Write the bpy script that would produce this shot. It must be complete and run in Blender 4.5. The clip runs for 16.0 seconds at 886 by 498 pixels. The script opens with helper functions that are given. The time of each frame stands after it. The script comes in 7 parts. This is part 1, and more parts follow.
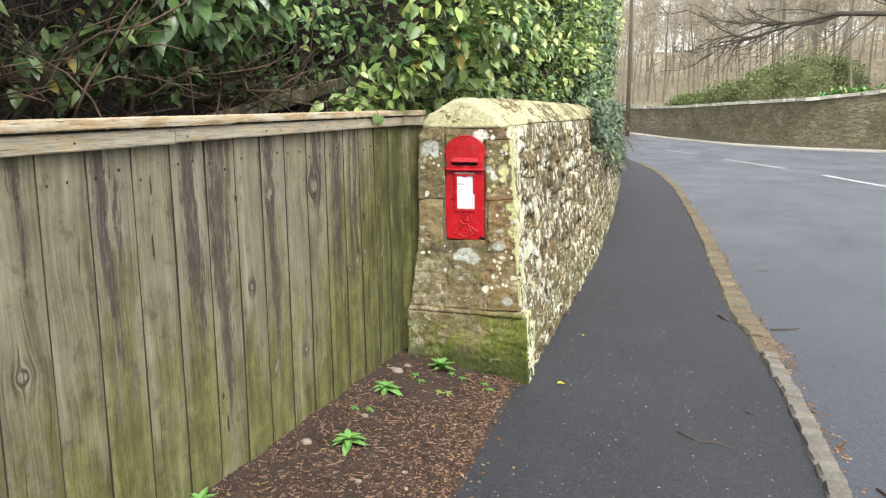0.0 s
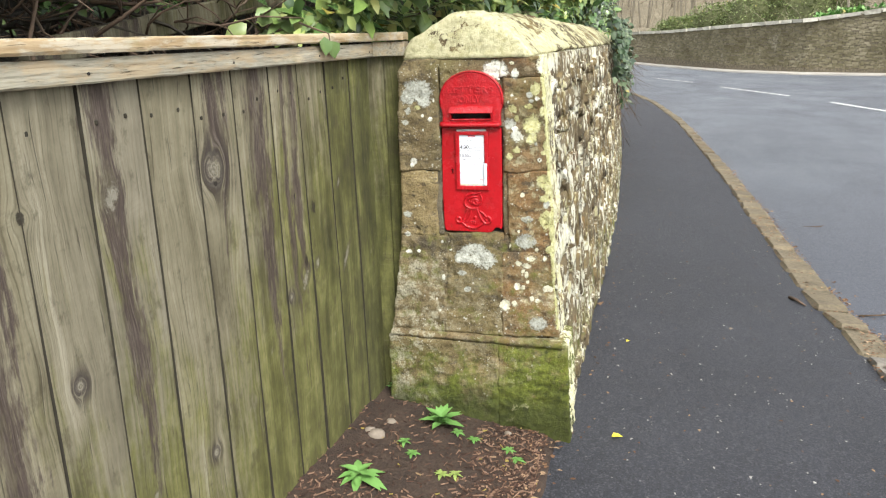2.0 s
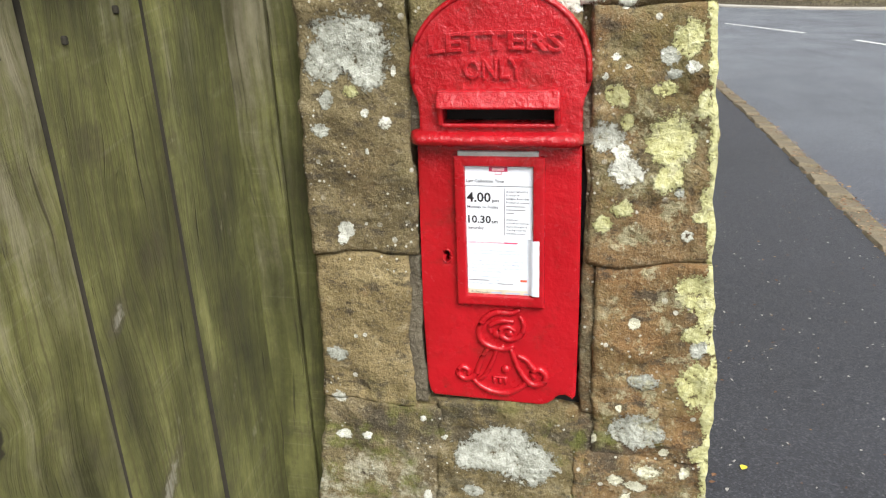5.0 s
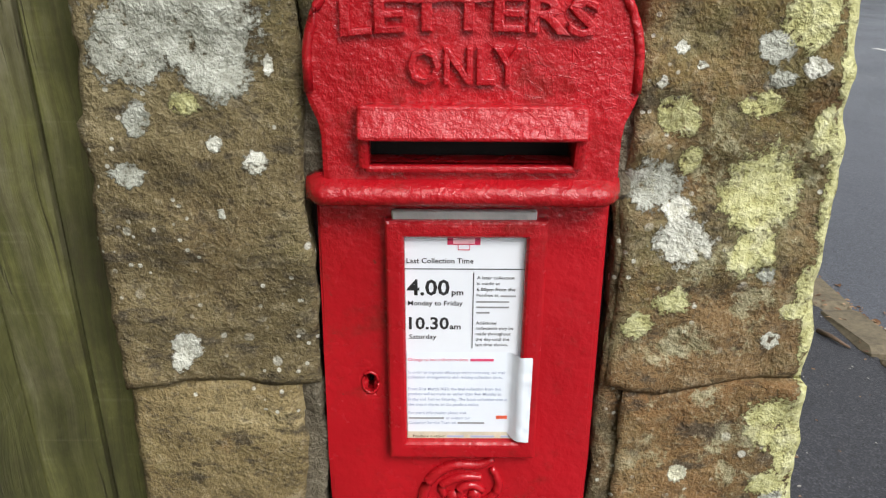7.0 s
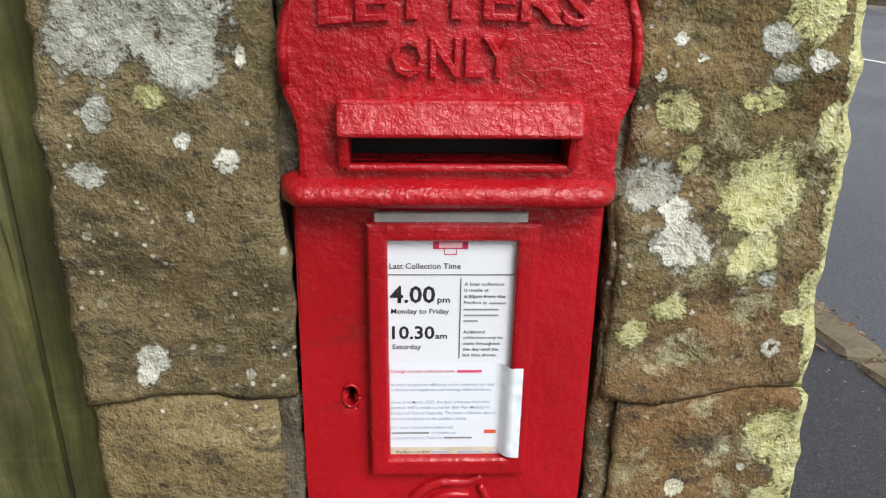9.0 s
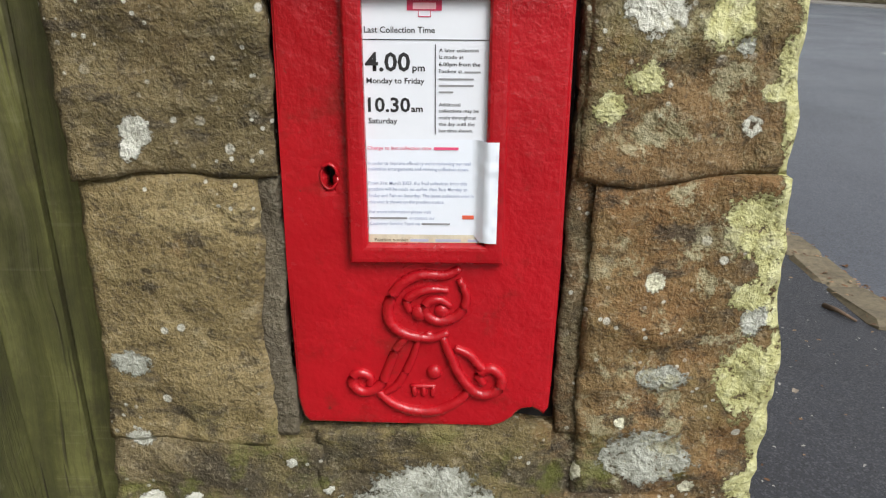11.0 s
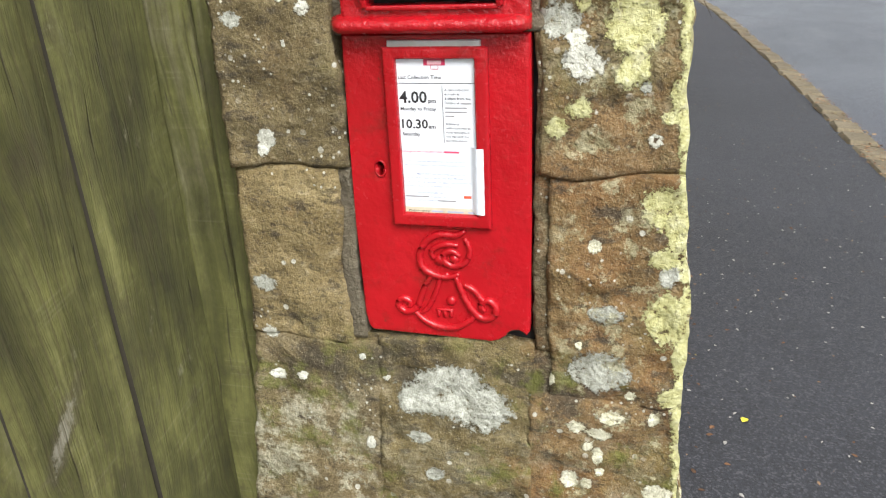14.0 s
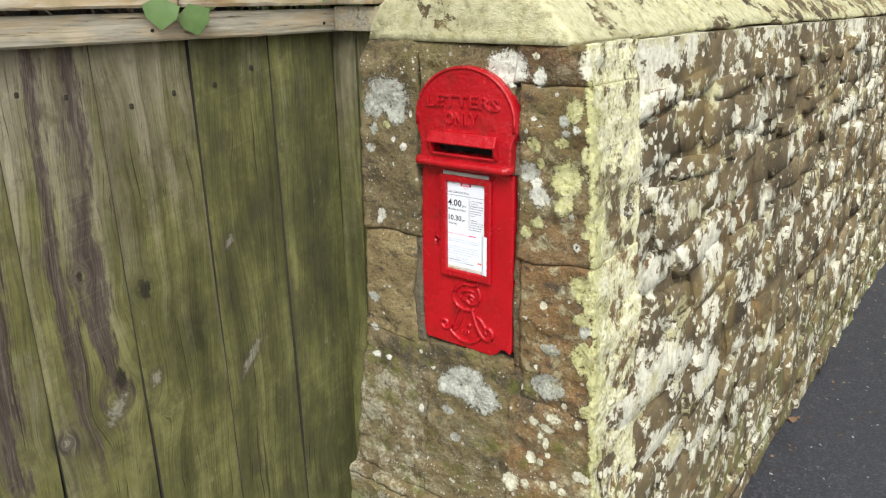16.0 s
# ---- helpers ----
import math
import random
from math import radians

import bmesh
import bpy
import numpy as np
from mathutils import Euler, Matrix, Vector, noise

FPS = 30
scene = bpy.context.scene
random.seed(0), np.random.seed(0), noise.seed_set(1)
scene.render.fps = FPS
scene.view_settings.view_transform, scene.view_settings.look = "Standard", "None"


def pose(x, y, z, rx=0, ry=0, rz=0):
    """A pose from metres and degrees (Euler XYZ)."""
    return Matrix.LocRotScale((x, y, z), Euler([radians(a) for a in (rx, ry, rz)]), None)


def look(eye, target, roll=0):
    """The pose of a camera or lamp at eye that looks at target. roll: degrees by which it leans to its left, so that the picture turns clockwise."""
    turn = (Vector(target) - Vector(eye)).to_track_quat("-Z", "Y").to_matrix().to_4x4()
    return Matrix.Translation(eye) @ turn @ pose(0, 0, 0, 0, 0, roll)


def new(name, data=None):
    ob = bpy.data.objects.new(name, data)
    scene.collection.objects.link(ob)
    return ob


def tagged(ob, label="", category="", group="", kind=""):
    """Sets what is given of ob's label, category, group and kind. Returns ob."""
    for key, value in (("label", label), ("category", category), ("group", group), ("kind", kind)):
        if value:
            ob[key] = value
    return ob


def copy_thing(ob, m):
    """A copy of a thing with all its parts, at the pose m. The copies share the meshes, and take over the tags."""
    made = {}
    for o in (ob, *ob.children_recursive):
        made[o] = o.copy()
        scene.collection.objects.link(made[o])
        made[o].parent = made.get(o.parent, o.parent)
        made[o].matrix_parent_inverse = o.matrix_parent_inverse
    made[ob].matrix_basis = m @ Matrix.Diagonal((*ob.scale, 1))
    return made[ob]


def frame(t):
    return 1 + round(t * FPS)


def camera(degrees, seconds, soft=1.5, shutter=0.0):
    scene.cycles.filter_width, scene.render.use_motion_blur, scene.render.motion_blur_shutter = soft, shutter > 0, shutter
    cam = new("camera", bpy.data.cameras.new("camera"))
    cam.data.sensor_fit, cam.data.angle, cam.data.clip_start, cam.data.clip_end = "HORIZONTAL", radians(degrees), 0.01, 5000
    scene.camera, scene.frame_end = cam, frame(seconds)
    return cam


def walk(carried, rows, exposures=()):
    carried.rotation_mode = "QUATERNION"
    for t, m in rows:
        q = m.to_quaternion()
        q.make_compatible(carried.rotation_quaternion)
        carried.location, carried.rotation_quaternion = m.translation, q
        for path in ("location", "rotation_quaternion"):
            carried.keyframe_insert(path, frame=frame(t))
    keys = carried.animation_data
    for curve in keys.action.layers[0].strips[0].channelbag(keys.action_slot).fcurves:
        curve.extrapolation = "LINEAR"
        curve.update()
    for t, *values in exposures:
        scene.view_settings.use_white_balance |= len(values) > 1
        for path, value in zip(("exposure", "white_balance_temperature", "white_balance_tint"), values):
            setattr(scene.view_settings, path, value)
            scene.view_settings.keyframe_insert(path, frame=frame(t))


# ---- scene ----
# camera and walk
cam = camera(60.9, 16.0, soft=1.2)
METRES, EYE, TILT, LEAN, TURN = 5.0, 1.52, 0.0, 0.0, 16.0
ROWS = [
    (0.0, 0.0, 0.0, 0.0, -0.13, -10.8, 0.66),
    (0.5, -0.0129, 0.074, -0.002, -1.91, -12.16, 0.39),
    (1.0, -0.0109, 0.1476, -0.0069, -2.26, -13.3, 0.19),
    (1.5, -0.0054, 0.2146, -0.005, -1.59, -14.73, 0.19),
    (2.0, -0.0104, 0.2853, -0.0081, -1.92, -15.83, 1.82),
    (2.5, -0.0112, 0.3473, -0.0135, -2.25, -16.96, 2.04),
    (3.0, -0.0006, 0.4169, -0.0184, -1.85, -18.94, 2.17),
    (3.5, 0.0013, 0.4708, -0.0243, -1.68, -20.16, 2.01),
    (4.0, -0.0034, 0.5263, -0.022, -2.42, -21.05, 2.02),
    (4.5, -0.0015, 0.5731, -0.0259, -3.02, -20.31, 2.15),
    (5.0, 0.0016, 0.6182, -0.0278, -3.27, -20.26, 2.17),
    (7.5, -0.0071, 0.7121, -0.0348, -17.83, -23.16, -1.0),
    (8.0, -0.0064, 0.7136, -0.034, -18.07, -22.74, -1.15),
    (10.5, -0.0041, 0.7098, -0.0569, -16.27, -22.18, -0.27),
    (11.0, -0.0016, 0.6988, -0.0679, -15.33, -21.81, -0.33),
    (11.5, -0.0004, 0.6929, -0.0759, -14.44, -22.99, 0.06),
    (12.0, -0.0006, 0.6925, -0.0803, -13.78, -25.5, 0.01),
    (12.5, -0.0008, 0.6926, -0.082, -13.22, -27.07, 0.19),
    (13.0, 0.0018, 0.6848, -0.0753, -12.85, -27.61, 0.64),
    (13.5, 0.0122, 0.6561, -0.0611, -8.37, -23.76, 1.79),
    (14.0, 0.0223, 0.639, -0.0478, -1.79, -23.47, 2.52),
    (14.5, 0.0425, 0.6401, -0.0411, 5.11, -24.63, 3.06),
    (15.0, 0.0651, 0.6246, -0.0239, 11.63, -25.86, 2.33),
    (15.5, 0.0959, 0.5856, -0.0175, 18.03, -22.51, 1.92),
    (16.0, 0.1109, 0.5399, -0.0076, 19.9, -18.56, 0.55),
]
EXPOSURES = [(0.0, 1.38), (2.0, 1.45), (3.5, 1.45), (4.5, 1.4), (5.0, 1.3), (7.5, 0.85), (8.0, 0.85), (10.5, 0.76), (11.5, 0.84), (12.5, 1.02), (13.5, 1.3), (14.5, 1.28), (15.0, 1.22), (16.0, 1.05)]
walk(cam, [(t, pose(0, 0, EYE, TILT, LEAN, TURN) @ pose(METRES * x, METRES * y, METRES * z, 90 + pitch, roll, yaw)) for t, x, y, z, yaw, pitch, roll in ROWS], EXPOSURES)

# ---------------------------------------------------------------- world and light
world = bpy.data.worlds.new("sky")
scene.world = world
world.use_nodes = True
wt = world.node_tree
sky = wt.nodes.new("ShaderNodeTexSky")
sky.sky_type = "NISHITA"
sky.sun_disc = False
sky.sun_elevation = radians(50)
sky.sun_rotation = radians(148)
sky.air_density, sky.dust_density, sky.ozone_density = 1.0, 1.2, 1.0
soft_sky = wt.nodes.new("ShaderNodeHueSaturation")
soft_sky.inputs["Saturation"].default_value = 0.16
wt.links.new(sky.outputs[0], soft_sky.inputs["Color"])
wt.links.new(soft_sky.outputs[0], wt.nodes["Background"].inputs["Color"])
wt.nodes["Background"].inputs["Strength"].default_value = 0.15
sun = new("sun", bpy.data.lights.new("sun", "SUN"))
sun.data.energy, sun.data.angle, sun.data.color = 1.6, radians(25), (1.0, 0.975, 0.94)
sun.matrix_world = look((7, -8, 13), (0, 3, 0))


# ---------------------------------------------------------------- materials
class Mat:
    """A node material: each method adds a node and gives its output."""

    def __init__(self, name):
        self.m = bpy.data.materials.new(name)
        self.m.use_nodes = True
        self.t = self.m.node_tree
        self.b = self.t.nodes["Principled BSDF"]
        self.geo = self.t.nodes.new("ShaderNodeNewGeometry")
        self.info = self.t.nodes.new("ShaderNodeObjectInfo")
        self.p = self.geo.outputs["Position"]
        self.rnd = self.info.outputs["Random"]
        self.tint = self.info.outputs["Color"]
        self.island = self.geo.outputs["Random Per Island"]

    def put(self, sock, v):
        if isinstance(v, bpy.types.NodeSocket):
            self.t.links.new(v, sock)
        elif isinstance(v, (tuple, list)):
            sock.default_value = (*v, 1.0) if len(v) == 3 and sock.type == "RGBA" else tuple(v)
        else:
            sock.default_value = v

    def noise(self, scale, detail=4.0, rough=0.6, vec=None, dist=0.0):
        n = self.t.nodes.new("ShaderNodeTexNoise")
        self.put(n.inputs["Vector"], vec or self.p)
        n.inputs["Scale"].default_value, n.inputs["Detail"].default_value = scale, detail
        n.inputs["Roughness"].default_value, n.inputs["Distortion"].default_value = rough, dist
        return n.outputs["Fac"]

    def voro(self, scale, vec=None, feature="F1", colour=False):
        n = self.t.nodes.new("ShaderNodeTexVoronoi")
        n.feature = feature
        self.put(n.inputs["Vector"], vec or self.p)
        n.inputs["Scale"].default_value = scale
        return n.outputs["Color" if colour else "Distance"]

    def math(self, op, a, b=0.0, c=0.0):
        n = self.t.nodes.new("ShaderNodeMath")
        n.operation = op
        self.put(n.inputs[0], a), self.put(n.inputs[1], b), self.put(n.inputs[2], c)
        return n.outputs[0]

    def vec(self, op, a, b=(0.0, 0.0, 0.0)):
        n = self.t.nodes.new("ShaderNodeVectorMath")
        n.operation = op
        self.put(n.inputs[0], a), self.put(n.inputs[1], b)
        return n.outputs["Value" if op in ("LENGTH", "DISTANCE", "DOT_PRODUCT") else "Vector"]

    def xyz(self, v=None):
        n = self.t.nodes.new("ShaderNodeSeparateXYZ")
        self.put(n.inputs[0], v or self.p)
        return n.outputs

    def join(self, x, y, z):
        n = self.t.nodes.new("ShaderNodeCombineXYZ")
        self.put(n.inputs[0], x), self.put(n.inputs[1], y), self.put(n.inputs[2], z)
        return n.outputs[0]

    def step(self, v, lo, hi):
        n = self.t.nodes.new("ShaderNodeMapRange")
        n.interpolation_type = "SMOOTHSTEP"
        self.put(n.inputs["Value"], v)
        n.inputs["From Min"].default_value, n.inputs["From Max"].default_value = (lo, hi) if lo < hi else (hi, lo)
        n.inputs["To Min"].default_value, n.inputs["To Max"].default_value = (0, 1) if lo < hi else (1, 0)
        return n.outputs[0]

    def ramp(self, fac, stops):
        n = self.t.nodes.new("ShaderNodeValToRGB")
        e = n.color_ramp.elements
        while len(e) < len(stops):
            e.new(0.5)
        for el, (pos, col) in zip(e, stops):
            el.position, el.color = pos, (*col, 1.0)
        self.put(n.inputs[0], fac)
        return n.outputs[0]

    def mix(self, fac, a, b, mode="MIX"):
        n = self.t.nodes.new("ShaderNodeMix")
        n.data_type, n.blend_type = "RGBA", mode
        self.put(n.inputs[0], fac), self.put(n.inputs[6], a), self.put(n.inputs[7], b)
        return n.outputs[2]

    def bump(self, height, strength, dist, normal=None):
        n = self.t.nodes.new("ShaderNodeBump")
        n.inputs["Strength"].default_value, n.inputs["Distance"].default_value = strength, dist
        self.put(n.inputs["Height"], height)
        if normal is not None:
            self.put(n.inputs["Normal"], normal)
        return n.outputs[0]

    def attr(self, name):
        """A number that the mesh carries at its points."""
        n = self.t.nodes.new("ShaderNodeAttribute")
        n.attribute_name = name
        return n.outputs["Fac"]

    def done(self, colour, rough=0.8, normal=None, metal=0.0, spec=0.5, coat=0.0):
        self.put(self.b.inputs["Base Color"], colour)
        self.put(self.b.inputs["Roughness"], rough)
        self.put(self.b.inputs["Metallic"], metal)
        self.put(self.b.inputs["Specular IOR Level"], spec)
        self.put(self.b.inputs["Coat Weight"], coat)
        if normal is not None:
            self.put(self.b.inputs["Normal"], normal)
        return self.m


# lichen crusts on the pillar's front: x, z and the half-sizes, in metres
GREY_LICHEN = [
    (-1.172, 1.300, 0.052, 0.034), (-1.152, 1.265, 0.024, 0.020), (-1.211, 1.276, 0.024, 0.024), (-1.211, 1.231, 0.010, 0.012), (-1.224, 1.192, 0.012, 0.009), (-0.788, 1.281, 0.011, 0.010),
    (-0.783, 1.261, 0.009, 0.006), (-0.858, 1.185, 0.021, 0.018), (-0.769, 1.119, 0.006, 0.007), (-0.731, 0.912, 0.011, 0.016), (-0.985, 0.716, 0.064, 0.030), (-0.948, 0.703, 0.038, 0.031),
    (-1.032, 0.652, 0.016, 0.010), (-1.035, 0.707, 0.026, 0.019), (-0.990, 0.736, 0.044, 0.024), (-1.015, 0.590, 0.014, 0.011), (-0.802, 0.776, 0.036, 0.026), (-0.797, 0.856, 0.020, 0.012), (-1.231, 0.864, 0.017, 0.012), (-0.758, 0.471, 0.029, 0.028)]
YELLOW_LICHEN = [
    (-0.846, 1.235, 0.015, 0.014), (-0.792, 1.243, 0.015, 0.009), (-0.748, 1.225, 0.007, 0.019), (-0.781, 1.182, 0.028, 0.032), (-0.834, 1.203, 0.008, 0.010), (-0.782, 1.134, 0.017, 0.018),
    (-0.743, 1.087, 0.010, 0.007), (-0.735, 1.112, 0.008, 0.018), (-0.857, 1.075, 0.013, 0.012), (-0.835, 1.096, 0.014, 0.012), (-1.176, 1.242, 0.010, 0.009), (-0.744, 0.989, 0.021, 0.024),
    (-0.732, 0.854, 0.022, 0.034), (-0.737, 0.930, 0.017, 0.013), (-0.706, 0.808, 0.016, 0.031), (-0.729, 0.960, 0.010, 0.017), (-0.716, 0.749, 0.017, 0.015), (-0.770, 1.300, 0.018, 0.020)]
WHITE_LICHEN = [
    (-1.121, 1.266, 0.004, 0.008), (-1.132, 1.203, 0.008, 0.008), (-1.159, 1.215, 0.006, 0.006), (-1.159, 1.166, 0.004, 0.004), (-1.199, 1.056, 0.012, 0.012), (-1.205, 1.043, 0.008, 0.009), (-0.849, 1.280, 0.005, 0.005),
    (-0.835, 1.268, 0.004, 0.004), (-0.861, 1.258, 0.005, 0.005), (-0.763, 1.269, 0.009, 0.007), (-0.839, 1.169, 0.014, 0.007), (-0.832, 1.144, 0.022, 0.017), (-0.756, 1.063, 0.008, 0.008), (-1.233, 0.790, 0.012, 0.010),
    (-1.232, 0.723, 0.013, 0.007), (-1.194, 0.727, 0.007, 0.006), (-1.103, 0.632, 0.006, 0.010), (-1.106, 0.765, 0.005, 0.005), (-1.075, 0.735, 0.005, 0.005), (-0.905, 1.362, 0.040, 0.032), (-0.838, 1.350, 0.013, 0.017)]
CREAM_LICHEN = [
    (-0.813, 0.943, 0.008, 0.008), (-0.864, 0.758, 0.009, 0.009), (-0.827, 0.812, 0.005, 0.005), (-0.765, 0.748, 0.007, 0.007), (-0.828, 0.695, 0.012, 0.011), (-0.799, 0.688, 0.016, 0.010), (-0.785, 0.715, 0.017, 0.009),
    (-0.800, 0.654, 0.007, 0.014), (-0.813, 0.666, 0.007, 0.008), (-0.736, 0.716, 0.007, 0.010), (-0.835, 0.608, 0.012, 0.013), (-0.813, 0.605, 0.008, 0.010), (-0.725, 0.605, 0.019, 0.014), (-0.782, 0.565, 0.008, 0.009),
    (-0.762, 0.559, 0.010, 0.007), (-0.797, 0.627, 0.006, 0.007), (-0.879, 0.536, 0.019, 0.021), (-0.844, 0.543, 0.009, 0.012), (-0.849, 1.385, 0.009, 0.006), (-0.745, 1.375, 0.024, 0.024)]


def stone_front_material():
    m = Mat("sandstone_with_lichen")
    x, y, z = m.xyz()
    bed = m.vec("MULTIPLY", m.p, (1.0, 1.0, 2.2))
    n1, n2, n4, n3 = m.noise(7, 6, 0.62, bed), m.noise(48, 5, 0.65), m.noise(140, 4, 0.65), m.noise(420, 3, 0.6)
    col = m.ramp(n1, [(0.30, (0.105, 0.082, 0.046)), (0.45, (0.175, 0.138, 0.080)), (0.57, (0.235, 0.190, 0.115)), (0.72, (0.33, 0.28, 0.185))])
    col = m.mix(0.85, col, m.tint, "MULTIPLY")
    rusty = m.math("MULTIPLY", m.step(m.noise(6.5, 5, 0.65, m.vec("ADD", m.p, (2.0, 7.0, 1.0))), 0.55, 0.70), m.math("ADD", 0.25, m.math("MULTIPLY", m.step(x, -0.95, -0.85), 0.75)))
    roadside = m.math("SUBTRACT", m.math("MULTIPLY", m.step(x, -0.95, -0.86), 0.20), 0.10)
    rusty = m.math("MAXIMUM", rusty, m.step(m.math("ADD", m.noise(9, 6, 0.7, m.vec("ADD", m.p, (5.0, 1.0, 3.0))), roadside), 0.54, 0.66))
    col = m.mix(m.math("MULTIPLY", rusty, 0.46), col, (0.215, 0.102, 0.038))
    n5 = m.noise(17, 9, 0.72, m.vec("ADD", bed, (6.0, 2.0, 9.0)))
    col = m.mix(m.math("MULTIPLY", m.step(n5, 0.48, 0.36), 0.80), col, (0.050, 0.041, 0.030))
    col = m.mix(m.math("MULTIPLY", m.step(n5, 0.54, 0.68), 0.50), col, (0.40, 0.345, 0.225))
    olive = m.step(m.noise(5, 6, 0.7, m.vec("ADD", m.p, (1.0, 3.0, 4.0))), 0.50, 0.66)
    col = m.mix(m.math("MULTIPLY", olive, 0.45), col, (0.165, 0.150, 0.050))
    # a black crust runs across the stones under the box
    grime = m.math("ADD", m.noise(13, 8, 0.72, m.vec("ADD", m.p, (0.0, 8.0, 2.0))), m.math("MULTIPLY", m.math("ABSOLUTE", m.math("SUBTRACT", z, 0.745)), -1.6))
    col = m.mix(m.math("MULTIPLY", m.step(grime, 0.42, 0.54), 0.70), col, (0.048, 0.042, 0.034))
    col = m.mix(m.math("MULTIPLY", m.step(n2, 0.44, 0.30), 0.70), col, (0.055, 0.045, 0.032))
    col = m.mix(m.math("MULTIPLY", m.step(n4, 0.46, 0.32), 0.55), col, (0.050, 0.040, 0.028))
    col = m.mix(m.math("MULTIPLY", m.step(n4, 0.56, 0.72), 0.32), col, (0.46, 0.40, 0.27))
    col = m.mix(m.math("MULTIPLY", m.step(n3, 0.54, 0.72), 0.30), col, (0.46, 0.40, 0.28))
    col = m.mix(m.math("MULTIPLY", m.step(n3, 0.46, 0.28), 0.35), col, (0.06, 0.05, 0.035))
    # pale crust over the lower stone beside the fence
    side = m.math("MULTIPLY", m.step(x, -1.07, -1.15), m.step(z, 0.74, 0.66))
    crust = m.math("MULTIPLY", m.step(m.noise(20, 9, 0.76), 0.47, 0.56), m.math("ADD", m.math("MULTIPLY", side, 0.55), m.math("MULTIPLY", m.step(z, 0.74, 0.62), 0.20)))
    col = m.mix(crust, col, m.ramp(n4, [(0.35, (0.26, 0.24, 0.15)), (0.6, (0.50, 0.48, 0.36))]))
    dots = m.math("MULTIPLY", m.step(m.voro(42, m.vec("ADD", m.p, (3.1, 0.0, 1.7))), 0.19, 0.14), m.step(m.noise(7, 2), 0.52, 0.58))
    tiny = m.math("MULTIPLY", m.step(m.voro(100, m.vec("ADD", m.p, (1.4, 0.0, 2.2))), 0.22, 0.14), m.step(m.noise(12, 3, 0.6), 0.53, 0.60))
    col = m.mix(m.math("MULTIPLY", m.math("MAXIMUM", dots, tiny), 0.85), col, (0.56, 0.55, 0.47))
    # moss on the plinth
    moss = m.math("MULTIPLY", m.step(m.math("ADD", m.noise(9, 6, 0.7), m.math("ADD", m.math("MULTIPLY", m.step(x, -1.0, -0.80), 0.14), m.math("MULTIPLY", m.math("SUBTRACT", 0.40, z), 0.6))), 0.50, 0.70), m.step(z, 0.46, 0.36))
    col = m.mix(m.math("MULTIPLY", moss, 0.85), col, m.ramp(n2, [(0.3, (0.03, 0.045, 0.008)), (0.6, (0.14, 0.18, 0.02)), (0.8, (0.24, 0.26, 0.05))]))
    film = m.math("MULTIPLY", m.step(m.noise(14, 5, 0.7, m.vec("ADD", m.p, (0.0, 5.0, 0.0))), 0.53, 0.68), 0.75)
    film = m.math("MULTIPLY", film, m.step(z, 0.83, 0.76))
    col = m.mix(film, col, (0.13, 0.14, 0.03))
    damp_and_shade = m.step(m.math("ADD", z, m.math("MULTIPLY", m.noise(8, 5, 0.6), 0.22)), 0.36, 0.22)
    col = m.mix(m.math("MULTIPLY", damp_and_shade, 0.75), col, (0.030, 0.036, 0.012))
    # lichen colonies with lobed edges
    crumb = m.math("ADD", m.math("MULTIPLY", n2, 0.45), m.math("MULTIPLY", n4, 0.55))
    ragged = m.math("ADD", m.math("MULTIPLY", m.math("SUBTRACT", m.noise(58, 7, 0.74), 0.5), 1.9), m.math("MULTIPLY", m.math("SUBTRACT", m.noise(230, 4, 0.7), 0.5), 1.3))
    total = None
    for name, tones in (("lichen_grey", [(0.34, (0.16, 0.15, 0.11)), (0.43, (0.31, 0.315, 0.26)), (0.54, (0.44, 0.45, 0.385)), (0.68, (0.61, 0.62, 0.55))]),
                        ("lichen_yellow", [(0.34, (0.24, 0.21, 0.085)), (0.44, (0.45, 0.435, 0.19)), (0.58, (0.60, 0.59, 0.32)), (0.72, (0.74, 0.73, 0.50))]),
                        ("lichen_white", [(0.34, (0.34, 0.33, 0.25)), (0.46, (0.60, 0.60, 0.51)), (0.62, (0.74, 0.74, 0.66))]),
                        ("lichen_cream", [(0.34, (0.40, 0.38, 0.24)), (0.46, (0.66, 0.64, 0.47)), (0.62, (0.80, 0.79, 0.64))])):
        mask = m.step(m.math("ADD", m.attr(name), m.math("MULTIPLY", ragged, 0.75 if name[-5:] in ("white", "cream") else 0.90)), 1.10, 0.90)
        col = m.mix(m.math("MULTIPLY", mask, m.step(crumb, 0.36, 0.43)), col, m.ramp(crumb, tones))
        total = mask if total is None else m.math("MAXIMUM", total, mask)
    # thinner crusts between the colonies on the road side
    veil = m.math("MULTIPLY", m.step(m.noise(30, 8, 0.75, m.vec("ADD", m.p, (4.0, 4.0, 4.0))), 0.53, 0.60), m.math("MULTIPLY", m.step(x, -0.90, -0.82), m.step(m.noise(6, 3, 0.6), 0.44, 0.56)))
    col = m.mix(m.math("MULTIPLY", veil, 0.65), col, m.ramp(crumb, [(0.40, (0.30, 0.275, 0.15)), (0.60, (0.52, 0.50, 0.33))]))
    flank = m.math("MULTIPLY", m.step(y, 3.893, 3.915), m.step(m.noise(13, 9, 0.76, m.vec("MULTIPLY", m.p, (1.0, 1.0, 0.9))), 0.44, 0.50))
    flank = m.math("MULTIPLY", flank, m.step(x, -0.80, -0.76))
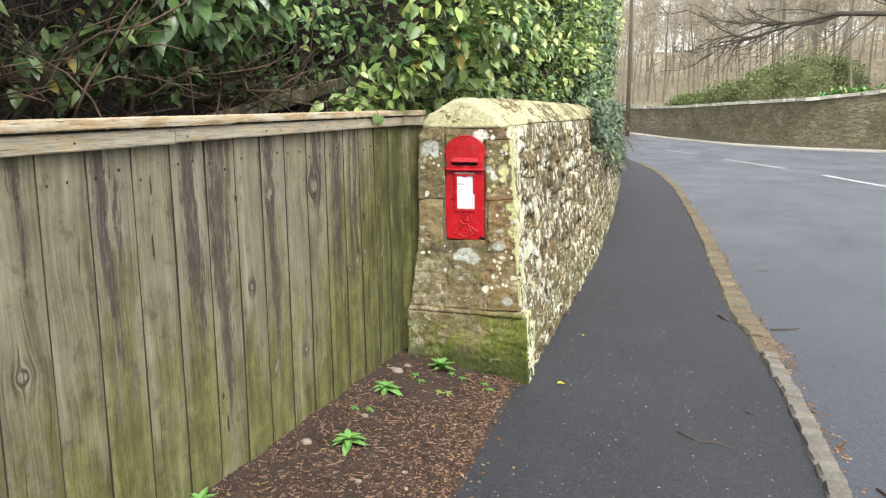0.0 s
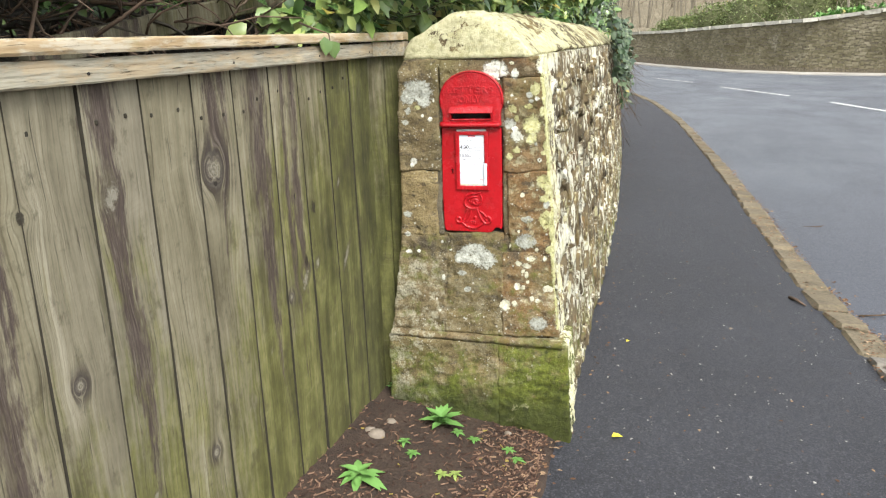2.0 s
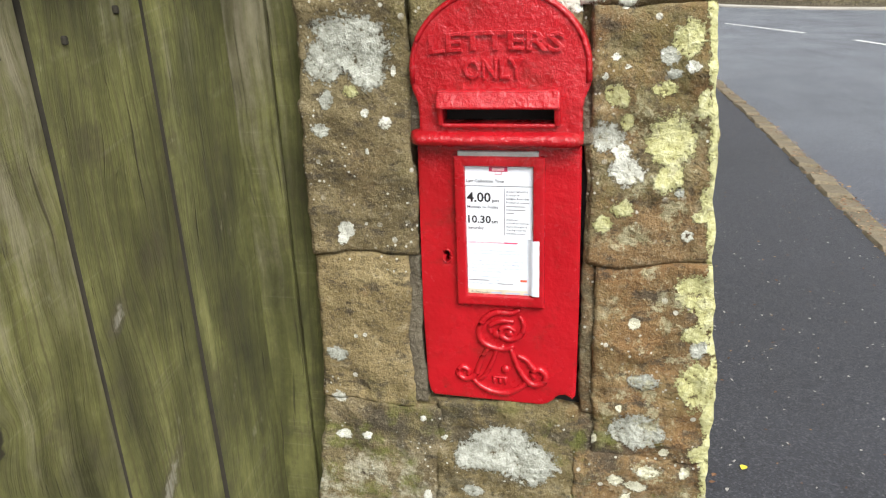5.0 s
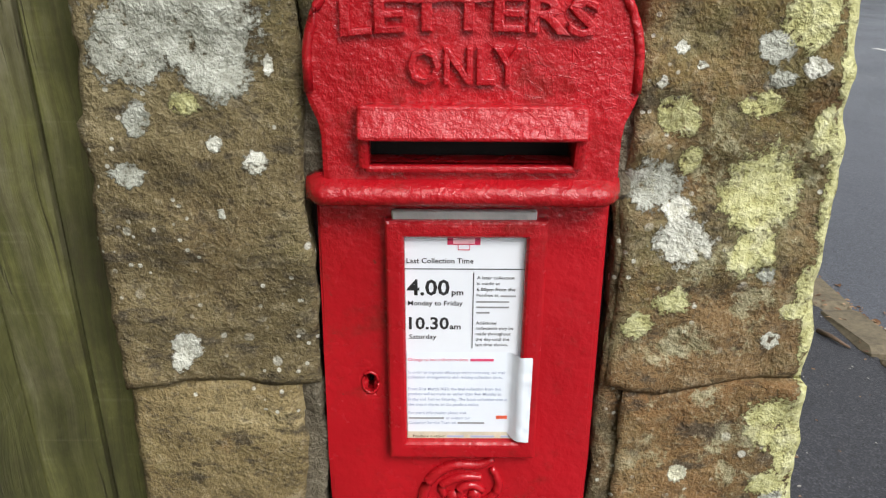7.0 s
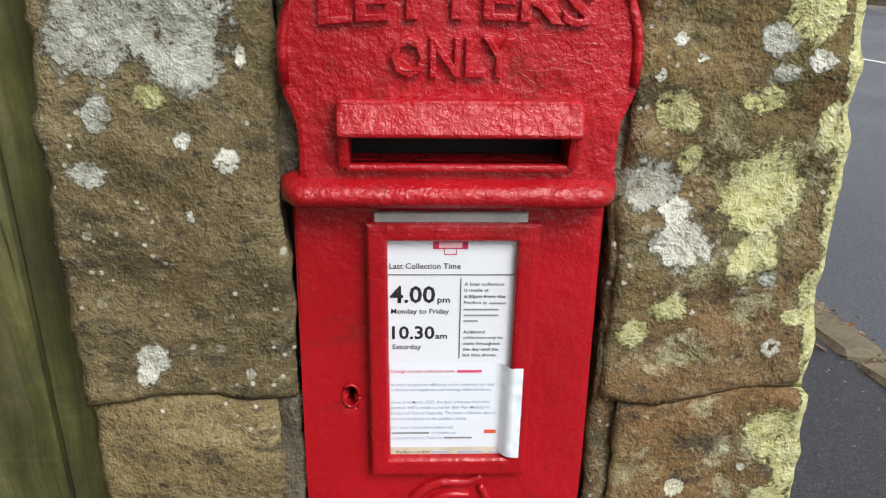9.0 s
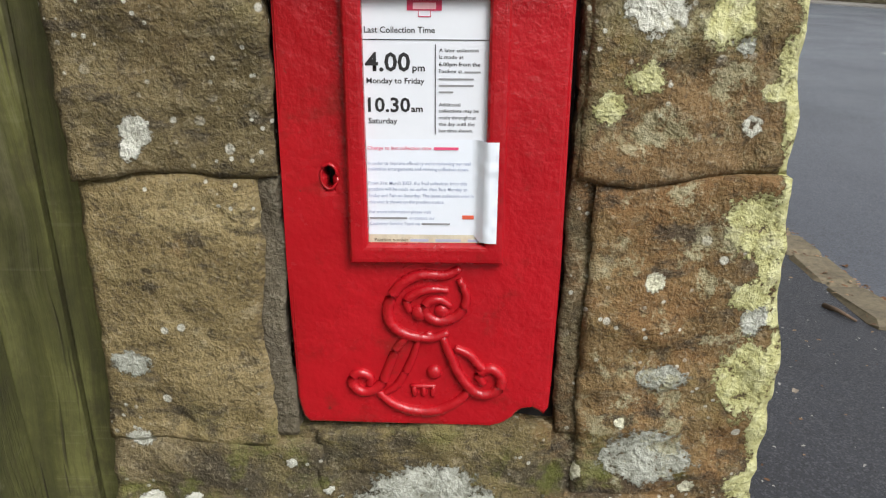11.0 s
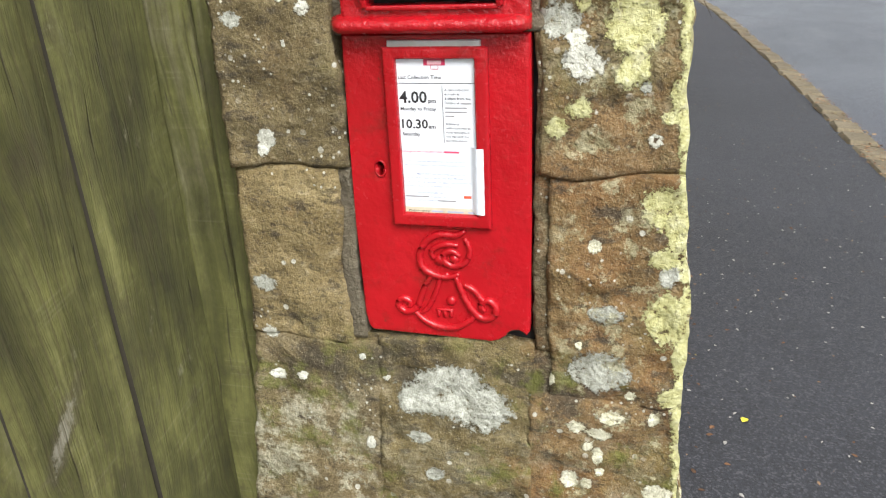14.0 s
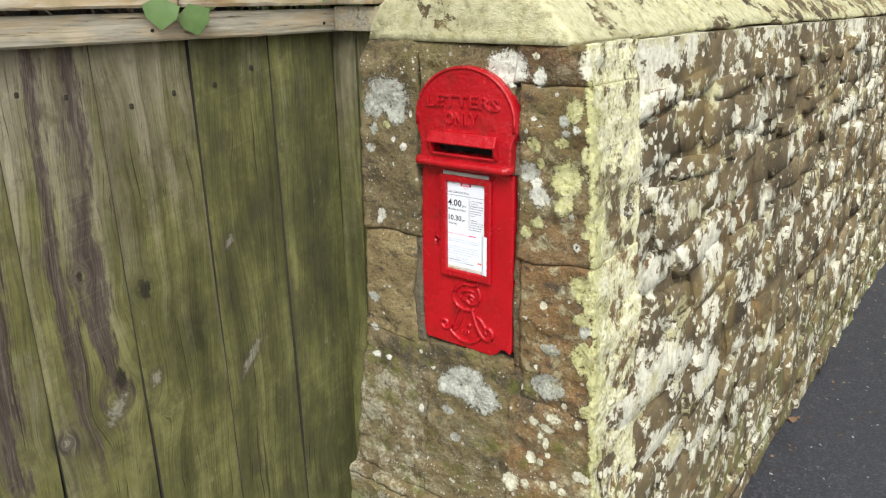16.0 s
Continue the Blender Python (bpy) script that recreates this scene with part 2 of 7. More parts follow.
    col = m.mix(m.math("MULTIPLY", flank, 0.92), col, m.ramp(crumb, [(0.36, (0.24, 0.21, 0.09)), (0.44, (0.62, 0.59, 0.32)), (0.53, (0.78, 0.76, 0.51)), (0.63, (0.84, 0.83, 0.72))]))
    h = m.math("ADD", m.math("MULTIPLY", n2, 0.55), m.math("ADD", m.math("MULTIPLY", n3, 0.14), m.math("MULTIPLY", n4, 0.32)))
    h = m.math("ADD", h, m.math("MULTIPLY", total, 0.16))
    return m.done(col, 0.93, m.bump(h, 1.0, 0.015), spec=0.25)


def rubble_material(name, pale, warm=(1.0, 1.0, 1.0)):
    """Field stones with white and yellow lichen in upright blotches."""
    m = Mat(name)
    q = m.vec("MULTIPLY", m.p, (1.0, 0.8, 1.35))
    n1, n2, n3 = m.noise(7, 5, 0.6), m.noise(45, 5, 0.7), m.noise(260, 3, 0.7)
    r = m.math("ADD", m.math("MULTIPLY", n1, 0.75), m.math("MULTIPLY", m.island, 0.22))
    r = m.math("ADD", r, m.math("MULTIPLY", m.rnd, 0.12))
    col = m.ramp(r, [(0.27, (0.032, 0.025, 0.018)), (0.45, (0.098, 0.076, 0.044)), (0.6, (0.185, 0.142, 0.078)), (0.76, (0.31, 0.25, 0.145))])
    col = m.mix(m.step(n2, 0.44, 0.30), col, (0.035, 0.03, 0.024))
    col = m.mix(m.math("MULTIPLY", m.step(n3, 0.5, 0.3), 0.5), col, (0.06, 0.05, 0.035))
    rust = m.step(m.noise(5.0, 4, 0.6, m.vec("ADD", m.p, (4.0, 1.0, 7.0))), 0.58, 0.70)
    col = m.mix(m.math("MULTIPLY", rust, 0.6), col, (0.22, 0.125, 0.045))
    ochre = m.step(m.noise(3.2, 5, 0.65, m.vec("ADD", m.p, (2.0, 6.0, 1.0))), 0.52, 0.64)
    col = m.mix(m.math("MULTIPLY", ochre, 0.5), col, (0.26, 0.19, 0.075))
    # thickest at the corner and under the coping, in drifts elsewhere
    px, py, pz = m.xyz()
    spread = m.math("MULTIPLY", m.math("SUBTRACT", m.noise(1.9, 3, 0.6), 0.5), 0.30)
    spread = m.math("ADD", spread, m.math("ADD", m.math("MULTIPLY", m.step(py, 4.45, 4.0), 0.055), m.math("MULTIPLY", m.step(pz, 1.22, 1.38), 0.05)))
    w = m.step(m.math("ADD", m.noise(6.0, 10, 0.70, q), spread), 0.625 - pale, 0.645 - pale)
    # rounded colonies of three sizes, in clusters
    bent = m.vec("ADD", m.vec("MULTIPLY", m.p, (1.0, 0.85, 1.1)), m.vec("SCALE", m.voro(60, colour=True)))
    bent.node.inputs[1].links[0].from_node.inputs["Scale"].default_value = 0.012
    for size, rad, lo in ((7, 0.42, 0.545), (14, 0.42, 0.525), (31, 0.40, 0.540)):
        colony = m.step(m.math("ADD", m.voro(size, m.vec("ADD", bent, (0.13 * size, 0.4, 0.9))), m.math("MULTIPLY", m.math("SUBTRACT", n2, 0.5), 0.8)), rad, rad - 0.07)
        colony = m.math("MULTIPLY", colony, m.step(m.math("ADD", m.noise(0.22 * size, 4, 0.65, m.vec("ADD", m.p, (0.0, size, 3.0))), spread), lo - pale * 0.6, lo + 0.05 - pale * 0.6))
        w = m.math("MAXIMUM", w, colony)
    col = m.mix(m.math("MULTIPLY", w, 0.94), col, m.ramp(n2, [(0.3, tuple(c * k for k, c in zip(warm, (0.36, 0.345, 0.25)))), (0.5, tuple(c * k for k, c in zip(warm, (0.72, 0.70, 0.55)))), (0.7, tuple(c * k for k, c in zip(warm, (0.87, 0.855, 0.73))))]))
    y = m.step(m.noise(12, 7, 0.7, m.vec("ADD", q, (9.0, 2.0, 0.0))), 0.60 - pale, 0.66 - pale)
    col = m.mix(m.math("MULTIPLY", y, 0.8), col, m.ramp(n2, [(0.3, (0.36, 0.33, 0.15)), (0.7, (0.66, 0.63, 0.40))]))
    low = m.math("MULTIPLY", m.step(m.xyz()[2], 0.55, 0.0), m.step(m.noise(9, 5), 0.48, 0.62))
    col = m.mix(m.math("MULTIPLY", low, 0.8), col, (0.16, 0.17, 0.05))
    h = m.math("ADD", m.math("MULTIPLY", n2, 0.45), m.math("MULTIPLY", w, 0.07))
    h = m.math("ADD", h, m.math("MULTIPLY", n3, 0.25))
    return m.done(col, 0.95, m.bump(h, 0.9, 0.014), spec=0.2)


def far_wall_material():
    m = Mat("old_wall_stone")
    n1, n2 = m.noise(0.6, 5, 0.65), m.noise(8, 5, 0.7)
    r = m.math("ADD", m.math("MULTIPLY", n1, 0.80), m.math("MULTIPLY", m.island, 0.20))
    col = m.ramp(r, [(0.3, (0.105, 0.092, 0.050)), (0.5, (0.185, 0.163, 0.098)), (0.75, (0.33, 0.295, 0.205))])
    col = m.mix(m.step(n2, 0.45, 0.28), col, (0.07, 0.06, 0.045))
    pale = m.step(m.noise(1.6, 6, 0.7, m.vec("MULTIPLY", m.p, (1, 1, 0.5))), 0.60, 0.72)
    col = m.mix(m.math("MULTIPLY", pale, 0.45), col, (0.42, 0.39, 0.31))
    return m.done(col, 0.95, m.bump(n2, 0.6, 0.03), spec=0.2)


def mortar_material():
    m = Mat("lime_mortar")
    n1, n2 = m.noise(14, 6, 0.7), m.noise(160, 4, 0.7)
    col = m.ramp(n1, [(0.3, (0.07, 0.06, 0.045)), (0.55, (0.17, 0.145, 0.10)), (0.8, (0.30, 0.265, 0.19))])
    col = m.mix(m.math("MULTIPLY", m.step(n2, 0.5, 0.7), 0.4), col, (0.34, 0.31, 0.24))
    return m.done(col, 0.97, m.bump(m.math("ADD", n1, n2), 0.8, 0.012), spec=0.15)


# knots of the fence boards: y, z, radius and how much of the knot's face shows
KNOTS = [(2.971, 1.186, 0.030, 1), (3.383, 0.792, 0.022, 0), (3.457, 0.983, 0.016, 0), (3.347, 1.040, 0.009, 0), (2.402, 1.197, 0.012, 0), (2.462, 0.853, 0.012, 1), (2.850, 0.487, 0.011, 1), (3.040, 0.537, 0.008, 0),
         (3.279, 0.752, 0.009, 1), (1.448, 0.857, 0.015, 1), (2.249, 0.503, 0.013, 0), (2.284, 1.264, 0.010, 0), (2.255, 1.144, 0.009, 0), (3.905, 0.443, 0.013, 0), (3.900, 0.975, 0.010, 0), (3.478, 0.735, 0.014, 0), (2.622, 1.190, 0.016, 0)]
# those that have rotted to a dark hole
HOLES = [(3.457, 0.983, 0.013, 0.022), (3.390, 0.830, 0.012, 0.022), (2.402, 1.197, 0.008, 0.014), (3.347, 1.040, 0.006, 0.010), (1.952, 1.100, 0.006, 0.050), (1.963, 1.287, 0.005, 0.034), (2.268, 0.385, 0.008, 0.050), (2.972, 1.150, 0.010, 0.007), (2.249, 0.50, 0.008, 0.016)]
# bare dark streaks: y at 1 m, its drift with height, half-width and lowest z
STREAKS = [(1.787, -0.080, 0.026, 0.80), (2.163, -0.030, 0.030, 0.62), (2.302, 0.000, 0.030, 0.42), (2.634, 0.010, 0.026, 0.52), (3.190, -0.045, 0.032, 0.60), (3.372, 0.000, 0.016, 0.70),
           (3.320, -0.02, 0.012, 0.55), (3.015, 0.030, 0.012, 1.20), (2.985, 0.000, 0.014, 0.96), (1.505, 0.0, 0.020, 1.15), (1.83, -0.05, 0.010, 1.0), (2.350, 0.02, 0.010, 0.95)]
# pale torn scars round old branches: y, z, half-length and half-width
SCARS = [(3.375, 0.775, 0.030, 0.014), (3.675, 0.767, 0.044, 0.011), (3.645, 1.025, 0.018, 0.008), (2.622, 1.190, 0.030, 0.017), (2.607, 0.487, 0.034, 0.011), (3.455, 0.805, 0.016, 0.011)]


def board_material(name="weathered_fence_wood", green=1.0):
    m = Mat(name)
    x, y, z = m.xyz()
    off = m.math("MULTIPLY", m.rnd, 37.0)
    # the grain flows round each knot
    near, push = None, 0.0
    for ky, kz, r, face in KNOTS:
        ey = m.math("SUBTRACT", y, ky)
        ez = m.math("MULTIPLY", m.math("SUBTRACT", z, kz), 0.88)
        d2 = m.math("ADD", m.math("MULTIPLY", ey, ey), m.math("MULTIPLY", ez, ez))
        push = m.math("ADD", push, m.math("DIVIDE", m.math("MULTIPLY", ey, 2.6 * r * r), m.math("ADD", d2, 0.8 * r * r)))
        if not face:
            continue
        d = m.math("DIVIDE", m.math("SQRT", d2), r)
        near = d if near is None else m.math("MINIMUM", near, d)
    near = m.math("ADD", near, m.math("MULTIPLY", m.math("SUBTRACT", m.noise(48, 5, 0.7), 0.5), 1.5))
    drift = m.noise(1.0, 3, 0.5, m.join(m.math("MULTIPLY", y, 6.5), m.math("MULTIPLY", z, 2.0), off))
    gy = m.math("ADD", m.math("SUBTRACT", m.math("ADD", y, x), push), m.math("MULTIPLY", m.math("SUBTRACT", drift, 0.5), 0.085))
    streak_y = m.math("SUBTRACT", gy, x)
    broad = m.noise(1.0, 3, 0.55, m.join(m.math("MULTIPLY", gy, 24.0), m.math("MULTIPLY", z, 0.9), off))
    grain = m.noise(1.0, 4, 0.6, m.join(m.math("MULTIPLY", gy, 75.0), m.math("MULTIPLY", z, 1.6), off))
    fine = m.noise(1.0, 5, 0.75, m.join(m.math("MULTIPLY", gy, 200.0), m.math("MULTIPLY", z, 8.0), off))
    mott = m.noise(9.0, 7, 0.7, m.join(0.0, m.math("ADD", x, y), m.math("ADD", m.math("MULTIPLY", z, 0.6), off)))
    v = m.math("ADD", m.math("MULTIPLY", broad, 0.38), m.math("ADD", m.math("MULTIPLY", grain, 0.24), m.math("MULTIPLY", mott, 0.38)))
    col = m.ramp(v, [(0.34, (0.078, 0.067, 0.040)), (0.45, (0.165, 0.147, 0.093)), (0.55, (0.245, 0.222, 0.148)), (0.68, (0.370, 0.340, 0.245))])
    col = m.mix(m.math("MULTIPLY", m.step(m.rnd, 0.3, 0.9), 0.35), col, (0.215, 0.195, 0.165))
    # green algae in drifts, thicker low down and towards the pillar
    # shade of the corner by the pillar, painted in as a darker green
    damp_and_shade = m.step(y, 3.15, 3.75)
    alg = m.math("ADD", m.math("MULTIPLY", m.math("SUBTRACT", 1.0, z), 0.50), m.math("MULTIPLY", m.step(y, 2.7, 3.6), 0.46))
    alg = m.math("ADD", alg, m.math("MULTIPLY", m.math("SUBTRACT", m.rnd, 0.35), 0.30))
    patchy = m.noise(4.5, 7, 0.70, m.join(0.0, m.math("MULTIPLY", gy, 1.1), m.math("ADD", m.math("MULTIPLY", z, 0.5), off)))
    alg = m.math("ADD", alg, m.math("ADD", m.math("MULTIPLY", patchy, 1.25), m.math("MULTIPLY", m.math("SUBTRACT", grain, 0.5), -0.35)))
    alg = m.math("MULTIPLY", m.step(alg, 0.66, 1.02), green)
    greens = m.math("ADD", m.math("MULTIPLY", broad, 0.28), m.math("ADD", m.math("MULTIPLY", mott, 0.58), m.math("MULTIPLY", fine, 0.14)))
    green_tone = m.mix(damp_and_shade, m.ramp(greens, [(0.38, (0.050, 0.052, 0.012)), (0.50, (0.118, 0.120, 0.027)), (0.62, (0.225, 0.220, 0.068))]), m.ramp(greens, [(0.38, (0.022, 0.025, 0.005)), (0.50, (0.066, 0.072, 0.012)), (0.62, (0.165, 0.170, 0.040))]))
    col = m.mix(m.math("MULTIPLY", alg, 0.82), col, green_tone)
    stain = m.noise(13.0, 6, 0.72, m.join(0.0, m.math("ADD", y, x), m.math("ADD", m.math("MULTIPLY", z, 0.8), off)))
    col = m.mix(m.math("MULTIPLY", m.step(stain, 0.47, 0.34), 0.5), col, (0.062, 0.054, 0.030))
    # dark bare heartwood, ragged along the grain
    wob = m.math("MULTIPLY", m.math("SUBTRACT", m.noise(1.0, 4, 0.65, m.join(m.math("MULTIPLY", gy, 52.0), m.math("MULTIPLY", z, 3.0), off)), 0.5), 3.0)
    wob = m.math("ADD", wob, m.math("MULTIPLY", m.math("SUBTRACT", m.noise(1.0, 5, 0.7, m.join(m.math("MULTIPLY", y, 95.0), m.math("MULTIPLY", z, 16.0), off)), 0.5), 3.4))
    streak = None
    for sy, tilt, half, low in STREAKS:
        e = m.math("SUBTRACT", streak_y, m.math("ADD", sy, m.math("MULTIPLY", m.math("SUBTRACT", z, 1.0), tilt)))
        e = m.math("ADD", m.math("DIVIDE", m.math("ABSOLUTE", e), half * 1.12), wob)
        e = m.math("ADD", e, m.math("MULTIPLY", m.math("MAXIMUM", m.math("SUBTRACT", low + 0.30, z), 0.0), 3.6))
        e = m.step(e, 1.55, 0.70)
        streak = e if streak is None else m.math("MAXIMUM", streak, e)
    streak = m.math("MULTIPLY", streak, m.math("ADD", 0.50, m.math("MULTIPLY", m.step(m.noise(1.0, 4, 0.7, m.join(m.math("MULTIPLY", y, 30.0), m.math("MULTIPLY", z, 7.0), off)), 0.38, 0.52), 0.50)))
    streak = m.math("MULTIPLY", streak, m.step(m.math("ADD", fine, m.math("MULTIPLY", grain, 0.5)), 0.34, 0.66))
    col = m.mix(m.math("MULTIPLY", streak, 0.93), col, m.ramp(fine, [(0.3, (0.024, 0.015, 0.014)), (0.55, (0.080, 0.060, 0.051)), (0.72, (0.185, 0.160, 0.132))]))
    # knots: dark halo, ringed face
    halo = m.math("MULTIPLY", m.step(near, 4.2, 1.1), m.step(grain, 0.60, 0.44))
    col = m.mix(m.math("MULTIPLY", halo, 0.9), col, (0.040, 0.031, 0.028))
    shine = m.math("MULTIPLY", m.step(near, 3.0, 1.3), m.step(grain, 0.54, 0.66))
    col = m.mix(m.math("MULTIPLY", shine, 0.35), col, (0.33, 0.30, 0.25))
    rim = m.math("MULTIPLY", m.step(near, 1.55, 1.15), m.step(near, 0.75, 0.95))
    col = m.mix(m.math("MULTIPLY", rim, 0.8), col, m.ramp(fine, [(0.3, (0.035, 0.028, 0.022)), (0.7, (0.15, 0.135, 0.11))]))
    ring = m.math("SINE", m.math("MULTIPLY", near, 17.0))
    col = m.mix(m.math("MULTIPLY", m.step(near, 0.9, 0.6), 0.7), col, m.ramp(m.math("ADD", m.math("MULTIPLY", ring, 0.3), mott), [(0.2, (0.17, 0.15, 0.105)), (0.8, (0.34, 0.32, 0.25))]))
    for hy, hz, ry, rz in HOLES:
        e = m.vec("LENGTH", m.vec("MULTIPLY", m.vec("SUBTRACT", m.join(0.0, y, z), (0.0, hy, hz)), (0.0, 1 / ry, 1 / rz)))
        e = m.math("ADD", e, m.math("MULTIPLY", m.math("SUBTRACT", m.noise(70, 4, 0.7), 0.5), 1.6))
        col = m.mix(m.math("MULTIPLY", m.step(e, 1.1, 0.6), 0.9), col, (0.022, 0.018, 0.013))
    # short dark slits, pale rubbed patches, slanting saw marks
    slit = m.step(m.noise(1.0, 3, 0.6, m.join(m.math("MULTIPLY", gy, 120.0), m.math("MULTIPLY", z, 9.0), off)), 0.34, 0.27)
    col = m.mix(m.math("MULTIPLY", slit, 0.55), col, (0.045, 0.036, 0.026))
    rub = m.step(m.noise(1.0, 6, 0.72, m.join(m.math("MULTIPLY", y, 26.0), m.math("MULTIPLY", m.math("ADD", z, m.math("MULTIPLY", y, -0.4)), 13.0), off)), 0.62, 0.74)
    col = m.mix(m.math("MULTIPLY", rub, 0.32), col, (0.36, 0.335, 0.24))
    saw = m.noise(1.0, 2, 0.5, m.join(0.0, m.math("MULTIPLY", m.math("ADD", z, m.math("MULTIPLY", y, -0.22)), 150.0), m.math("MULTIPLY", y, 5.0)))
    col = m.mix(m.math("MULTIPLY", m.math("MULTIPLY", m.step(saw, 0.56, 0.66), m.step(mott, 0.48, 0.58)), 0.09), col, (0.36, 0.33, 0.24))
    for sy, sz, ln, wd in SCARS:
        e = m.vec("SUBTRACT", m.join(0.0, y, z), (0.0, sy, sz))
        ex, ey, ez = m.xyz(e)
        along = m.math("ADD", m.math("MULTIPLY", ey, 0.62), m.math("MULTIPLY", ez, 0.78))
        over = m.math("SUBTRACT", m.math("MULTIPLY", ey, 0.78), m.math("MULTIPLY", ez, 0.62))
        e = m.vec("LENGTH", m.join(m.math("DIVIDE", along, ln), m.math("DIVIDE", over, wd), 0.0))
        e = m.math("ADD", e, m.math("MULTIPLY", m.math("SUBTRACT", m.noise(75, 5, 0.75), 0.5), 3.0))
        col = m.mix(m.math("MULTIPLY", m.step(e, 1.9, 1.2), 0.45), col, (0.070, 0.058, 0.042))
        col = m.mix(m.math("MULTIPLY", m.step(e, 1.15, 0.4), 0.58), col, m.ramp(fine, [(0.3, (0.24, 0.225, 0.17)), (0.7, (0.44, 0.42, 0.34))]))
    rings = m.math("SINE", m.math("ADD", m.math("MULTIPLY", gy, 430.0), m.math("MULTIPLY", mott, 5.0)))
    rings = m.math("MULTIPLY", m.step(rings, 0.55, 0.98), m.step(patchy, 0.40, 0.58))
    col = m.mix(m.math("MULTIPLY", rings, 0.34), col, (0.060, 0.048, 0.026))
    crack = m.step(m.noise(1.0, 2, 0.5, m.join(m.math("MULTIPLY", gy, 105.0), m.math("MULTIPLY", z, 3.0), m.math("ADD", off, 5.0))), 0.33, 0.27)
    col = m.mix(m.math("MULTIPLY", crack, 0.65), col, (0.035, 0.028, 0.020))
    col = m.mix(0.5, col, m.ramp(m.rnd, [(0.0, (1.0, 1.0, 1.0)), (0.35, (0.76, 0.76, 0.76)), (0.7, (1.0, 1.0, 1.0)), (1.0, (0.84, 0.84, 0.84))]), "MULTIPLY")
    h = m.math("ADD", m.math("MULTIPLY", grain, 0.55), m.math("ADD", m.math("MULTIPLY", fine, 0.35), m.math("MULTIPLY", saw, 0.06)))
    h = m.math("SUBTRACT", h, m.math("MULTIPLY", m.math("ADD", crack, slit), 0.35))
    return m.done(col, 0.85, m.bump(h, 0.6, 0.007), spec=0.25)


def cap_wood_material():
    """Bleached rail wood: the grain runs along the fence."""
    m = Mat("bleached_rail_wood")
    x, y, z = m.xyz()
    v = m.join(m.math("MULTIPLY", y, 2.2), m.math("MULTIPLY", x, 38.0), m.math("ADD", m.math("MULTIPLY", z, 60.0), m.math("MULTIPLY", m.rnd, 20.0)))
    g, f, t = m.noise(1.0, 5, 0.6, v), m.noise(3.5, 4, 0.7, v), m.noise(1.0, 6, 0.7, m.join(m.math("MULTIPLY", y, 9.0), m.math("MULTIPLY", x, 40.0), m.math("MULTIPLY", z, 40.0)))
    col = m.ramp(g, [(0.25, (0.17, 0.11, 0.055)), (0.45, (0.37, 0.27, 0.15)), (0.65, (0.52, 0.42, 0.27)), (0.85, (0.62, 0.55, 0.42))])
    col = m.mix(m.math("MULTIPLY", m.step(t, 0.44, 0.60), 0.75), col, m.mix(m.step(z, 1.468, 1.460), (0.50, 0.46, 0.36), (0.40, 0.385, 0.31)))
    col = m.mix(m.math("MULTIPLY", m.step(m.noise(9, 4), 0.55, 0.7), 0.4), col, (0.23, 0.22, 0.10))
    grey = m.math("MULTIPLY", m.step(z, 1.466, 1.460), m.math("ADD", 0.35, m.math("MULTIPLY", m.step(t, 0.38, 0.58), 0.5)))
    col = m.mix(grey, col, m.ramp(f, [(0.3, (0.15, 0.135, 0.095)), (0.6, (0.36, 0.34, 0.265))]))
    crack = m.step(f, 0.39, 0.29)
    col = m.mix(m.math("MULTIPLY", crack, 0.8), col, (0.05, 0.04, 0.03))
    rot = m.step(m.noise(1.0, 6, 0.7, m.join(m.math("MULTIPLY", y, 5.0), m.math("MULTIPLY", x, 30.0), m.math("MULTIPLY", z, 34.0))), 0.40, 0.30)
    col = m.mix(m.math("MULTIPLY", rot, 0.65), col, (0.075, 0.050, 0.026))
    return m.done(col, 0.85, m.bump(m.math("SUBTRACT", g, crack), 0.7, 0.006), spec=0.25)


def paint_material():
    m = Mat("red_gloss_paint")
    n1, n2, n3 = m.noise(6, 4), m.noise(170, 4, 0.65), m.noise(45, 4, 0.6)
    col = m.ramp(n1, [(0.3, (0.33, 0.005, 0.010)), (0.7, (0.45, 0.008, 0.015))])
    wear = m.step(m.noise(60, 6, 0.75), 0.70, 0.78)
    col = m.mix(m.math("MULTIPLY", wear, 0.5), col, (0.22, 0.035, 0.015))
    dirt = m.math("MULTIPLY", m.step(m.noise(18, 7, 0.75), 0.53, 0.68), 0.55)
    col = m.mix(dirt, col, (0.17, 0.016, 0.012))
    chips = m.math("MULTIPLY", m.step(m.noise(120, 4, 0.7), 0.66, 0.72), m.step(m.noise(9, 3, 0.6), 0.50, 0.60))
    col = m.mix(m.math("MULTIPLY", chips, 0.8), col, (0.10, 0.035, 0.022))
    lumpy = m.step(m.xyz()[2], 1.10, 1.20)
    h = m.math("ADD", m.math("MULTIPLY", n2, m.math("ADD", 0.06, m.math("MULTIPLY", lumpy, 0.36))), m.math("MULTIPLY", n3, m.math("ADD", 0.5, m.math("MULTIPLY", lumpy, 0.35))))
    crackle = m.step(m.voro(85, m.vec("ADD", m.p, m.vec("SCALE", m.voro(30, colour=True))), "DISTANCE_TO_EDGE"), 0.03, 0.0)
    h = m.math("ADD", h, m.math("MULTIPLY", m.math("MULTIPLY", crackle, m.math("MULTIPLY", lumpy, m.step(n1, 0.5, 0.62))), 0.07))
    rough = m.math("ADD", 0.14, m.math("MULTIPLY", m.noise(25, 5), 0.24))
    return m.done(col, rough, m.bump(h, 0.7, 0.006), spec=0.5)


